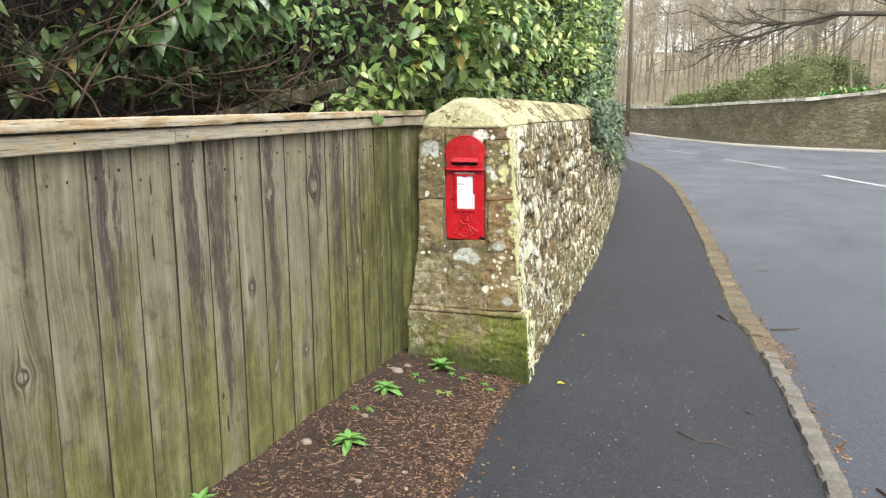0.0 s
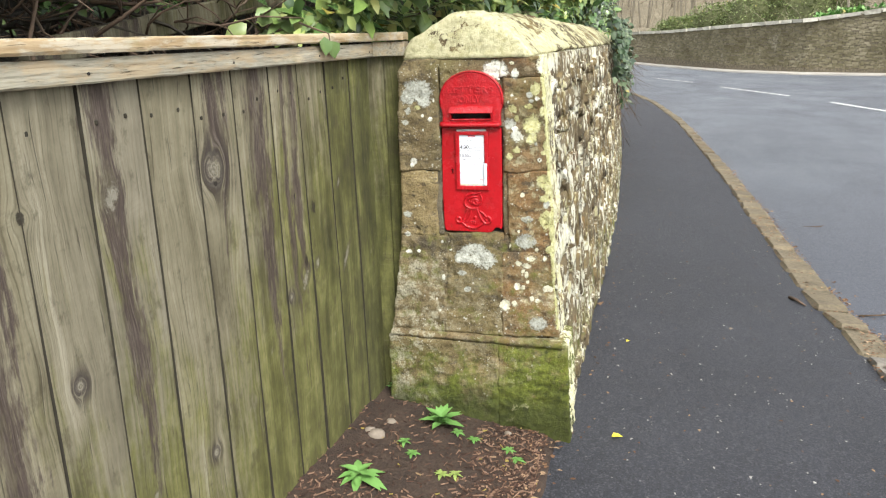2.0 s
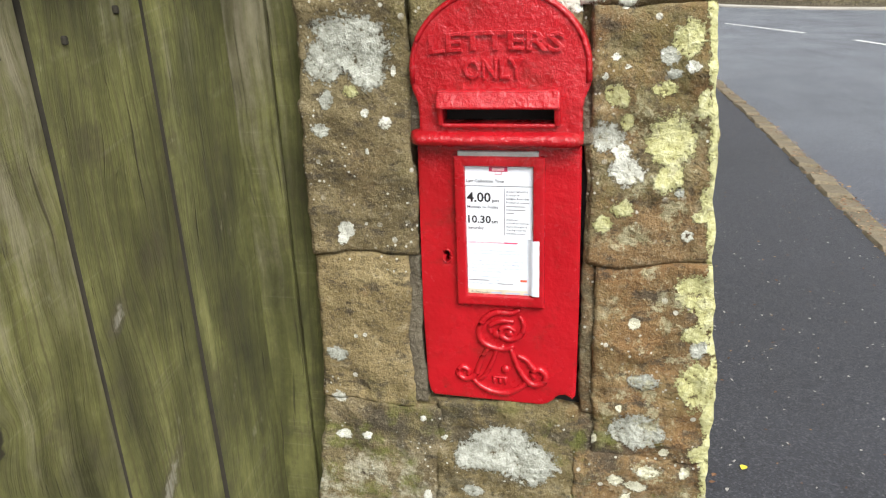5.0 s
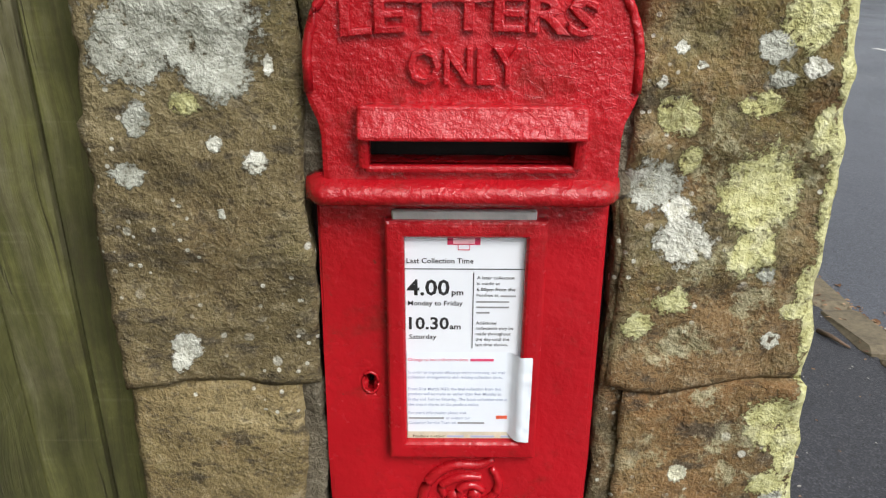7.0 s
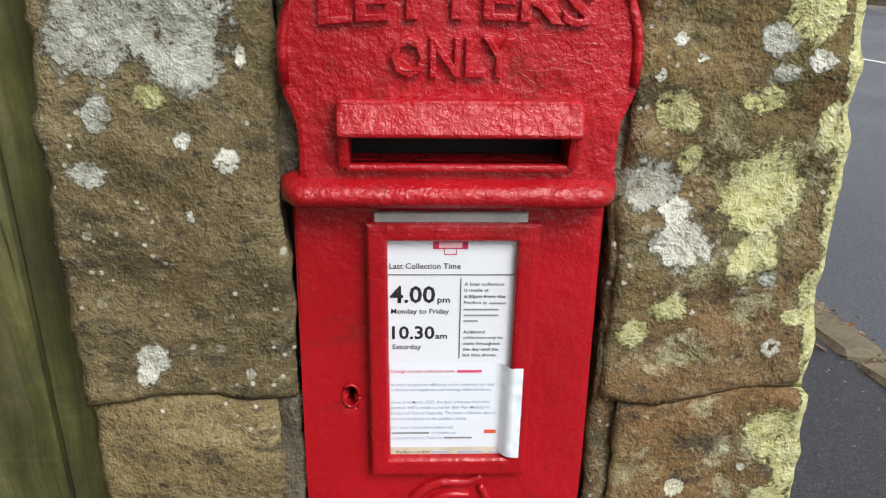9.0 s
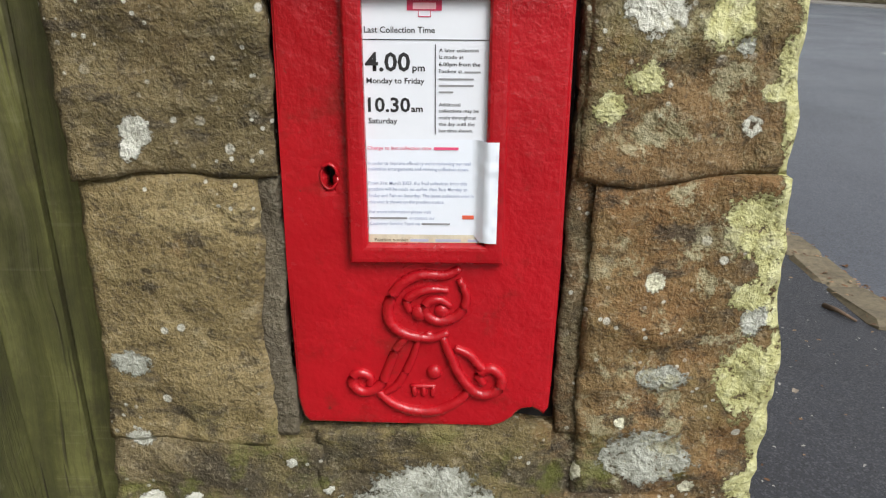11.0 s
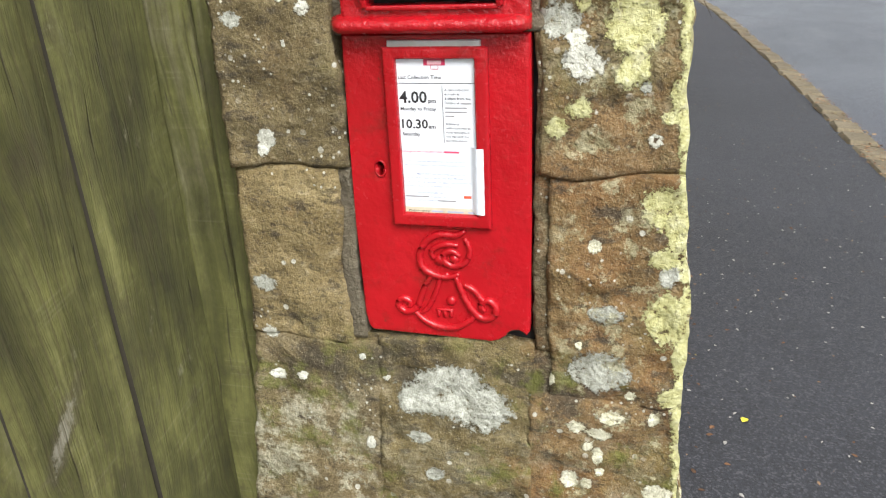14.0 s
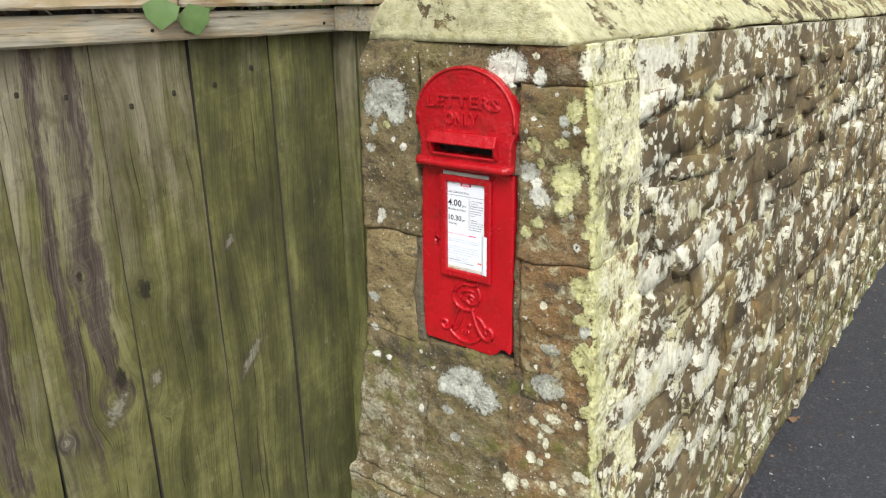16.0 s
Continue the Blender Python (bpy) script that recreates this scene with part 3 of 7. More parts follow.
def plain(name, col, rough=0.7, scale=60.0, depth=0.25, metal=0.0, relief=0.3, dist=0.004):
    """A nearly plain surface with grain at two sizes."""
    m = Mat(name)
    n1, n2 = m.noise(scale, 4, 0.65), m.noise(scale * 0.13, 4)
    dark = tuple(c * (1 - depth) for c in col)
    lite = tuple(min(1.0, c * (1 + depth)) for c in col)
    c = m.ramp(m.math("ADD", m.math("MULTIPLY", n1, 0.5), m.math("MULTIPLY", n2, 0.5)), [(0.3, dark), (0.7, lite)])
    c = m.mix(0.5, c, m.ramp(m.rnd, [(0.0, (0.62, 0.62, 0.62)), (1.0, (1.0, 1.0, 1.0))]), "MULTIPLY") if depth > 0.42 else c
    return m.done(c, rough, m.bump(n1, relief, dist), metal)


def asphalt_material(name, lo, hi, rough, relief=0.45):
    m = Mat(name)
    grit = m.voro(210, colour=True)
    n1, n2, n3 = m.noise(0.9, 5), m.noise(9, 5, 0.7), m.noise(420, 3, 0.7)
    col = m.ramp(m.math("ADD", m.math("MULTIPLY", n1, 0.55), m.math("MULTIPLY", n2, 0.45)), [(0.3, lo), (0.7, hi)])
    g = m.xyz(grit)[0]
    col = m.mix(m.math("MULTIPLY", m.step(g, 0.72, 0.97), 0.40 if relief > 0.3 else 0.45), col, (0.15, 0.15, 0.16))
    col = m.mix(m.math("MULTIPLY", m.step(g, 0.35, 0.05), 0.7), col, (0.010, 0.010, 0.012))
    for sc, rad in ((6, 0.045), (14, 0.085)):
        speck = m.step(m.voro(sc, m.vec("ADD", m.p, (0.3 * sc, 0.7, 0.0))), rad, rad * 0.5)
        speck = m.math("MULTIPLY", speck, m.step(m.noise(3.1 * sc, 2), 0.5, 0.6))
        col = m.mix(m.math("MULTIPLY", speck, 0.45), col, (0.30, 0.29, 0.28))
    r = m.math("ADD", rough, m.math("MULTIPLY", n2, 0.22))
    # dust and grit give back the sky at a flat angle
    track = m.noise(1.0, 5, 0.65, m.vec("MULTIPLY", m.p, (0.8, 0.5, 1.0)))
    dusty = m.math("ADD", m.math("MULTIPLY", track, 0.35), m.math("ADD", m.math("MULTIPLY", m.noise(45, 5, 0.8), 0.45), m.math("MULTIPLY", g, 0.20)))
    m.put(m.b.inputs["Sheen Weight"], 0.02 if relief > 0.3 else m.math("MULTIPLY", m.step(dusty, 0.30, 0.70), 0.78))
    m.b.inputs["Sheen Roughness"].default_value = 0.24
    m.b.inputs["Sheen Tint"].default_value = (0.86, 0.93, 1.0, 1.0)
    return m.done(col, r, m.bump(m.math("ADD", m.math("ADD", m.voro(330), n3), m.math("MULTIPLY", m.noise(110, 3, 0.7), 1.2 if relief > 0.3 else 0.1)), relief, 0.006 if relief > 0.3 else 0.0025), spec=0.5 if relief > 0.3 else 1.0)


def leaf_material(name, dark, mid, pale, rough=0.35, vein=0.0):
    m = Mat(name)
    r = m.math("ADD", m.math("MULTIPLY", m.island, 0.75), m.math("MULTIPLY", m.noise(25, 3), 0.3))
    col = m.ramp(r, [(0.1, dark), (0.5, mid), (0.92, pale)])
    col = m.mix(m.math("MULTIPLY", m.step(m.island, 0.982, 0.988), 0.9), col, (0.30, 0.24, 0.05))
    m.b.inputs["Subsurface Weight"].default_value = 0.0
    return m.done(col, rough, m.bump(m.noise(160, 3), 0.2, 0.003), spec=0.5)


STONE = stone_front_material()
RUBBLE = rubble_material("lichened_rubble", 0.040)
COPING = rubble_material("lichened_coping", 0.070, (0.76, 0.75, 0.58))
FARSTONE = far_wall_material()
MORTAR = mortar_material()
BOARD = board_material()
RAIL = cap_wood_material()
RED = paint_material()
TAR = asphalt_material("pavement_asphalt", (0.014, 0.0148, 0.019), (0.036, 0.038, 0.047), 0.50)
ROADTAR = asphalt_material("road_asphalt", (0.034, 0.040, 0.054), (0.058, 0.066, 0.085), 0.58, 0.12)
KERB = plain("kerb_stone", (0.165, 0.135, 0.085), 0.85, 45, 0.5, relief=0.6, dist=0.01)
SETT = plain("grey_sett", (0.185, 0.168, 0.138), 0.85, 45, 0.45, relief=0.6, dist=0.01)
WHITEPAINT = plain("road_paint", (0.70, 0.70, 0.68), 0.6, 20, 0.12)
SOIL = plain("dark_soil", (0.062, 0.040, 0.027), 0.95, 70, 0.6, relief=0.9, dist=0.02)
EARTH = plain("woodland_floor", (0.34, 0.295, 0.205), 0.95, 1.3, 0.5, relief=0.8, dist=0.3)
BARK = plain("grey_bark", (0.21, 0.185, 0.14), 0.9, 8, 0.4, relief=0.6, dist=0.03)
TWIG = plain("brown_twigs", (0.12, 0.080, 0.052), 0.85, 60, 0.5)
DARKBARK = plain("dark_bark", (0.070, 0.060, 0.042), 0.9, 14, 0.5, relief=0.6, dist=0.03)
PAPER = plain("notice_paper", (0.74, 0.77, 0.82), 0.35, 30, 0.03, relief=0.05, dist=0.001)
STICKER = plain("white_sticker", (0.75, 0.80, 0.87), 0.4, 30, 0.03, relief=0.1, dist=0.002)
OLDCARD = plain("stained_card", (0.62, 0.58, 0.44), 0.6, 60, 0.3)
INK = plain("black_ink", (0.02, 0.02, 0.022), 0.5, 50, 0.1)
BLUEINK = plain("faded_blue_ink", (0.38, 0.43, 0.58), 0.6, 50, 0.1)
PINKINK = plain("pink_ink", (0.72, 0.08, 0.18), 0.6, 50, 0.1)
LOGORED = plain("badge_red", (0.60, 0.03, 0.10), 0.5, 50, 0.1)
STEEL = plain("dull_steel", (0.55, 0.56, 0.56), 0.45, 80, 0.15, metal=0.6)
# black for nails and for panels that stand in for unlit hollows
VOID_AND_NAIL = plain("black_void", (0.012, 0.010, 0.010), 0.9, 60, 0.3)
LAUREL = leaf_material("glossy_laurel_leaf", (0.030, 0.068, 0.020), (0.085, 0.155, 0.046), (0.25, 0.34, 0.13), 0.25)
IVYLEAF = leaf_material("yellow_green_leaf", (0.08, 0.15, 0.034), (0.24, 0.33, 0.085), (0.50, 0.54, 0.19), 0.34)
IVYDARK = leaf_material("ivy_leaf", (0.015, 0.032, 0.015), (0.045, 0.080, 0.035), (0.16, 0.20, 0.11), 0.35)
WEEDLEAF = leaf_material("weed_leaf", (0.05, 0.14, 0.03), (0.12, 0.28, 0.06), (0.25, 0.42, 0.14), 0.5)
BUSHLEAF = leaf_material("bank_bush_leaf", (0.08, 0.12, 0.035), (0.17, 0.225, 0.075), (0.28, 0.32, 0.13), 0.7)
LITTER = leaf_material("dead_leaf", (0.055, 0.030, 0.016), (0.17, 0.085, 0.040), (0.38, 0.26, 0.15), 0.8)
CHIP = leaf_material("bark_chip", (0.022, 0.012, 0.008), (0.085, 0.044, 0.027), (0.30, 0.19, 0.125), 0.9)
# dark tone standing in for shade in the board joints; also colours nail heads
SHADE_AND_NAIL = plain("joint_shade_and_nail", (0.028, 0.024, 0.015), 0.95, 40, 0.4)
GRIT = plain("pale_grit", (0.34, 0.33, 0.30), 0.85, 60, 0.3)
YELLOW = plain("yellow_leaf", (0.72, 0.62, 0.05), 0.6, 60, 0.2)
PEBBLE = plain("pale_pebble", (0.24, 0.20, 0.155), 0.85, 60, 0.3)


# ---------------------------------------------------------------- mesh helpers
rng = random.Random(7)


def nz(x, y, z):
    return noise.noise(Vector((x, y, z)))


class Geo:
    """Collects vertices and faces for one mesh."""

    def __init__(self):
        self.v, self.f = [], []

    def add(self, verts, faces):
        k = len(self.v)
        self.v += [tuple(p) for p in verts]
        self.f += [tuple(k + i for i in f) for f in faces]

    def box(self, x0, x1, y0, y1, z0, z1, m=None):
        vs = [Vector((x, y, z)) for x in (x0, x1) for y in (y0, y1) for z in (z0, z1)]
        if m is not None:
            vs = [m @ v for v in vs]
        self.add(vs, [(0, 1, 3, 2), (4, 6, 7, 5), (0, 4, 5, 1), (2, 3, 7, 6), (0, 2, 6, 4), (1, 5, 7, 3)])

    def tube(self, pts, radii, sides=6):
        pts = [Vector(p) for p in pts]
        rings = []
        for i, p in enumerate(pts):
            d = (pts[min(i + 1, len(pts) - 1)] - pts[max(i - 1, 0)]).normalized()
            a = d.orthogonal().normalized()
            if abs(d.z) < 0.9:
                a = d.cross(Vector((0, 0, 1))).normalized()
            b = d.cross(a)
            rings.append([p + radii[i] * (math.cos(2 * math.pi * k / sides) * a + math.sin(2 * math.pi * k / sides) * b) for k in range(sides)])
        k0 = len(self.v)
        for r in rings:
            self.v += [tuple(p) for p in r]
        for i in range(len(rings) - 1):
            for k in range(sides):
                a, b = k0 + i * sides + k, k0 + i * sides + (k + 1) % sides
                self.f.append((a, b, b + sides, a + sides))
        self.f.append(tuple(k0 + k for k in reversed(range(sides))))
        self.f.append(tuple(k0 + (len(rings) - 1) * sides + k for k in range(sides)))

    def leaf(self, base, along, up, length, width, fold=0.25, droop=0.25):
        along = along.normalized()
        side = along.cross(up)
        if side.length < 1e-4:
            side = along.orthogonal()
        side.normalize()
        up = side.cross(along)
        mid = [base + along * (length * s) - up * (droop * length * s * s) for s in (0, 0.35, 0.7, 1.0)]
        w = [(0.3, 0.5), (0.66, 0.40)]
        vs = list(mid)
        for sgn in (1, -1):
            for s, ww in w:
                vs.append(base + along * (length * s) - up * (droop * length * s * s) + side * (sgn * ww * width) + up * (fold * width * ww))
        self.add(vs, [(0, 1, 4), (1, 2, 5, 4), (2, 3, 5), (0, 6, 1), (1, 6, 7, 2), (2, 7, 3)])

    def object(self, name, mat, parent=None, smooth=False, label=""):
        me = bpy.data.meshes.new(name)
        me.from_pydata(self.v, [], self.f)
        me.update()
        if smooth:
            me.polygons.foreach_set("use_smooth", [True] * len(me.polygons))
        me.materials.append(mat)
        ob = new(name, me)
        if parent is not None:
            ob.parent = parent
            if parent.location.length:
                ob.matrix_parent_inverse = parent.matrix_basis.inverted()
        if label:
            ob["label"] = label
        return ob


def part(name, bm, material, parent, label="", smooth=False):
    """One bmesh as one mesh object under a thing."""
    bmesh.ops.recalc_face_normals(bm, faces=bm.faces)
    me = bpy.data.meshes.new(name)
    bm.to_mesh(me)
    bm.free()
    if smooth:
        me.polygons.foreach_set("use_smooth", [True] * len(me.polygons))
    me.materials.append(material)
    ob = new(name, me)
    if parent is not None:
        ob.parent = parent
        if parent.location.length:
            ob.matrix_parent_inverse = parent.matrix_basis.inverted()
    if label:
        ob["label"] = label
    return ob


def thing(name, label, category, at=(0, 0, 0), group="", kind=""):
    ob = new(name)
    ob.empty_display_size = 0.05
    ob.location = at
    return tagged(ob, label, category, group, kind)


def bevelled(x0, x1, y0, y1, z0, z1, r=0.003, seg=2, keep_back=True):
    bm = bmesh.new()
    vs = [bm.verts.new((x, y, z)) for x in (x0, x1) for y in (y0, y1) for z in (z0, z1)]
    for f in [(0, 1, 3, 2), (4, 6, 7, 5), (0, 4, 5, 1), (2, 3, 7, 6), (0, 2, 6, 4), (1, 5, 7, 3)]:
        bm.faces.new([vs[i] for i in f])
    bmesh.ops.bevel(bm, geom=bm.edges[:], offset=r, segments=seg, affect="EDGES", profile=0.6)
    return bm


def plate(outline, y0, y1, holes=(), r=0.0, seg=2):
    """A plate in the x-z plane from y0 (front) to y1, with holes, its front rim rounded by r."""
    bm = bmesh.new()
    loops = []
    for pts in (outline, *holes):
        vs = [bm.verts.new((x, y0, z)) for x, z in pts]
        loops.append([bm.edges.new((vs[i], vs[(i + 1) % len(vs)])) for i in range(len(vs))])
    bmesh.ops.triangle_fill(bm, use_beauty=True, use_dissolve=False, edges=bm.edges[:], normal=(0, -1, 0))
    front = bm.faces[:]
    ext = bmesh.ops.extrude_face_region(bm, geom=front, use_keep_orig=True)
    back = [v for v in ext["geom"] if isinstance(v, bmesh.types.BMVert)]
    for v in back:
        v.co.y = y1
    if r:
        rim = [e for loop in loops for e in loop if e.is_valid]
        bmesh.ops.bevel(bm, geom=rim, offset=r, segments=seg, affect="EDGES", profile=0.6)
    return bm


# ---------------------------------------------------------------- plan of the ground
def spline(xs, ys):
    return lambda v: float(np.interp(v, xs, ys))


kerb_in = spline([-12, 0, 3.2, 4.4, 5.2, 6.1, 7.6, 10.1, 12.3, 15.6, 17.5, 20.5, 22.1, 30, 37, 45], [0.60, 0.68, 0.71, 0.71, 0.675, 0.585, 0.555, 0.53, 0.47, 0.36, 0.27, 0.0, -0.20, -1.80, -4.6, -9.0])
wall_foot = spline([3.9, 5.4, 8.0, 11.5, 16, 22, 30, 37, 45], [-0.64, -0.60, -0.555, -0.60, -0.74, -1.25, -3.1, -6.0, -10.6])


def fall(y):
    return -0.018 * (y - 4) if y < 20 else -0.288 - 0.010 * (y - 20)


def pave_z(x, y):
    return -0.08 * (x + 0.5) + fall(y)


def road_z(x, y):
    k = kerb_in(y) + 0.15
    u = max(0.0, x - k)
    return pave_z(k, y) - 0.055 + 0.035 * min(u, 0.8) + 0.012 * min(u, 4.0)


FAR = [(10.5, -14), (12.5, 0), (14.2, 10), (14.4, 18), (13.2, 25), (11.2, 30), (8.54, 33.3), (6.0, 34.9), (3.4, 38.0), (0.95, 42.6), (-1.6, 46.5), (-6.0, 53), (-14, 62)]
FARTOP = [2.1, 2.1, 2.1, 2.1, 2.05, 2.0, 1.92, 1.64, 1.50, 1.33, 1.30, 1.3, 1.3]


def along_far(step):
    """Points along the far wall: x, y, its top, unit tangent."""
    pts = [Vector((*p, h)) for p, h in zip(FAR, FARTOP)]
    out = []
    for a, b in zip(pts, pts[1:]):
        n = max(1, int((b - a).length / step))
        for i in range(n):
            out.append((a.lerp(b, i / n), (b - a).to_2d().normalized()))
    return out


# pavement
ys = [-8 + 0.25 * i for i in range(150)]
g = Geo()
NX = 9
for y in ys:
    if y < 3.86:
        lo = -0.70 + 0.02 * nz(0, y * 3, 0)
    else:
        lo = wall_foot(max(y, 3.9)) - 0.06
    hi = kerb_in(y) + 0.035
    for i in range(NX):
        x = lo + (hi - lo) * i / (NX - 1)
        g.v.append((x, y, pave_z(x, y) + 0.004 * nz(x * 2, y * 2, 3)))
for j in range(len(ys) - 1):
    for i in range(NX - 1):
        a = j * NX + i
        g.f.append((a, a + 1, a + 1 + NX, a + NX))
pavement = tagged(g.object("pavement", TAR, smooth=True), "dark grey asphalt footpath along the stone wall", "pavement", kind="structure")

# road
g = Geo()
near = [(kerb_in(y) + 0.1, y) for y in (-14, -6, 0, 3, 6, 9, 12, 15, 18, 21, 24, 28, 32, 37, 42, 46, 52)]
nf = len(near)
fx = np.interp(np.linspace(0, 1, nf) ** 0.8, np.linspace(0, 1, len(FAR)), [p[0] for p in FAR])
fy = np.interp(np.linspace(0, 1, nf) ** 0.8, np.linspace(0, 1, len(FAR)), [p[1] for p in FAR])
SUB, NU = 5, 26
rows = []
for j in range((nf - 1) * SUB + 1):
    k, w = min(j // SUB, nf - 2), j / SUB - min(j // SUB, nf - 2)
    ax, ay = near[k][0] * (1 - w) + near[k + 1][0] * w, near[k][1] * (1 - w) + near[k + 1][1] * w
    ax = kerb_in(ay) + 0.1
    bx, by = fx[k] * (1 - w) + fx[k + 1] * w, fy[k] * (1 - w) + fy[k + 1] * w
    for i in range(NU):
        u = (i / (NU - 1)) ** 1.5
        x, y = ax + (bx - ax) * u, ay + (by - ay) * u
        zz = road_z(ax, ay) + (x - ax) * 0 + (0.035 * min(max(0, math.hypot(x - ax, y - ay) - 0.05), 0.8) + 0.012 * min(math.hypot(x - ax, y - ay), 4.0))
        zz = zz + (fall(y) - fall(ay))
        g.v.append((x, y, zz + 0.006 * nz(x, y, 1)))
for j in range((nf - 1) * SUB):
    for i in range(NU - 1):
        a = j * NU + i
        g.f.append((a, a + 1, a + 1 + NU, a + NU))
road = tagged(g.object("road", ROADTAR, smooth=True), "grey asphalt road bending away behind the wall", "road", kind="structure")


def road_height(x, y):
    return pave_z(kerb_in(y) + 0.1, y) - 0.055 + 0.028 + 0.012 * 4.0


# ground sheet to the horizon, rising as a wooded bank behind the far wall
fpts = [Vector(p) for p in FAR]


def beyond(x, y):
    """Distance past the far wall; negative on the road's side."""
    best, sign = 1e9, -1
    p = Vector((x, y))
    for a, b in zip(fpts, fpts[1:]):
        d = b - a
        s = max(0.0, min(1.0, (p - a).dot(d) / d.length_squared))
        q = p - (a + d * s)
        if q.length < best:
            best, sign = q.length, (1 if d.x * q.y - d.y * q.x < 0 else -1)
    return best * sign


def ground_z(x, y):
    d = beyond(x, y)
    if d > 2.3:
        return 0.9 + 0.05 * min(d, 14) + 0.150 * max(0, min(d - 14, 70)) + 0.5 * nz(x * 0.06, y * 0.06, 2) * min(1, d / 8)
    if x < -1.5 - max(0, y - 16) * 0.1 and y < 40:
        return 0.05 + fall(max(y, 0)) + min(0.25, (-1.5 - x) * 0.1)
    return -1.6


g = Geo()
axis = sorted(set([round(v, 2) for v in list(np.linspace(-40, 40, 54)) + [-2000, -700, -300, -150, -100, -70, -55, 55, 70, 100, 150, 300, 700, 2000]]))
ay_ = [v + 25 for v in axis]
for y in ay_:
    for x in axis:
        g.v.append((x, y, ground_z(x, y)))
n = len(axis)
for j in range(n - 1):
    for i in range(n - 1):
        a = j * n + i
        g.f.append((a, a + 1, a + 1 + n, a + n))
ground = tagged(g.object("ground", EARTH, smooth=True), "brown woodland floor of dead leaves and grass", "ground", kind="structure")


# bed of soil between fence and pavement
def soil_z(x, y):
    s = max(0.0, -0.70 - x)
    return pave_z(-0.7, y) + 0.012 + 0.17 * s + 0.012 * nz(x * 6, y * 6, 0) + 0.006 * nz(x * 22, y * 22, 4)


g = Geo()
nxs, nys = 46, 190
for j in range(nys):
    y = -3.0 + 7.3 * j / (nys - 1)
    for i in range(nxs):
        u = i / (nxs - 1)
        x = -1.62 + (0.93 + 0.018 * nz(9, y * 4, 0) + 0.008 * nz(2, y * 17, 0)) * u
        g.v.append((x, y, soil_z(x, y) if u < 1 else pave_z(x, y) - 0.004))
for j in range(nys - 1):
    for i in range(nxs - 1):
        a = j * nxs + i
        g.f.append((a, a + 1, a + 1 + nxs, a + nxs))
soil = tagged(g.object("soil_bed", SOIL, smooth=True), "bed of dark soil and bark chips beside the fence", "ground", kind="structure")

# ---------------------------------------------------------------- far wall
g = Geo()
core = along_far(0.5)
k0 = len(g.v)
for p, d in core:
    nrm = Vector((d.y, -d.x))
    zb = -1.6
    for off, z in ((-0.02, zb), (-0.02, p.z - 0.1), (0.5, p.z - 0.1), (0.5, zb)):
        g.v.append((p.x + nrm.x * off, p.y + nrm.y * off, z))
for j in range(len(core) - 1):
    for i in range(3):
        a = k0 + j * 4 + i
        g.f.append((a, a + 1, a + 5, a + 4))
far_wall = thing("wall_far", "long rubble stone boundary wall with flat coping across the road", "wall", kind="structure")
g.object("mortar", MORTAR, far_wall)


def cobble(geo, c, ex, ey, ez):
    """A rough stone block with half-axes ex, ey, ez round c, with worn corners."""
    vs = []
    for sx in (-1, 1):
        for sy in (-1, 1):
            for sz in (-1, 1):
                j = Vector((rng.uniform(0.82, 1), rng.uniform(0.82, 1), rng.uniform(0.8, 1)))
                vs.append(c + ex * (sx * j.x) + ey * (sy * j.y) + ez * (sz * j.z))
    geo.add(vs, [(0, 1, 3, 2), (4, 6, 7, 5), (0, 4, 5, 1), (2, 3, 7, 6), (0, 2, 6, 4), (1, 5, 7, 3)])


g, cop = Geo(), Geo()
step_pts = along_far(0.02)
tot = len(step_pts)
row_z, course = 0.0, 0
while row_z < 2.9:
    hgt = rng.uniform(0.045, 0.10)
    i = rng.randrange(8)
    while i < tot - 30:
        ln = rng.uniform(0.08, 0.30)
        cnt = int(ln / 0.02)
        p, d = step_pts[min(i + cnt // 2, tot - 1)]
        if p.y > 15 and p.x > -9:
            zb = road_height(p.x - 4, min(p.y, 52)) - 0.05
            zc = zb + row_z + hgt / 2 + rng.uniform(-0.045, 0.045)
            if zc < p.z - 0.12:
                nrm = Vector((d.y, -d.x, 0))
                cobble(g, Vector((p.x, p.y, zc)), Vector((d.x, d.y, 0)) * (ln / 2 - 0.008), nrm * rng.uniform(0.03, 0.055), Vector((0, 0, hgt * rng.uniform(0.38, 0.62))))
        i += cnt
    row_z += hgt
i = 0
while i < tot - 40:
    cnt = rng.randint(24, 44)
    p, d = step_pts[i + cnt // 2]
    if p.y > 12 and p.x > -10:
        nrm = Vector((d.y, -d.x, 0))
        cobble(cop, Vector((p.x, p.y, p.z - 0.04)) + nrm * 0.2, Vector((d.x, d.y, (step_pts[i + cnt][0].z - step_pts[i][0].z) / (cnt * 0.02))) * (cnt * 0.01 - 0.004), nrm * 0.36, Vector((0, 0, rng.uniform(0.07, 0.085))))
    i += cnt
tagged(g.object("rubble", FARSTONE, far_wall), kind="stuff")
tagged(cop.object("coping", plain("pale_coping", (0.42, 0.40, 0.33), 0.9, 9, 0.35), far_wall, label="pale flat coping stones"), kind="stuff")

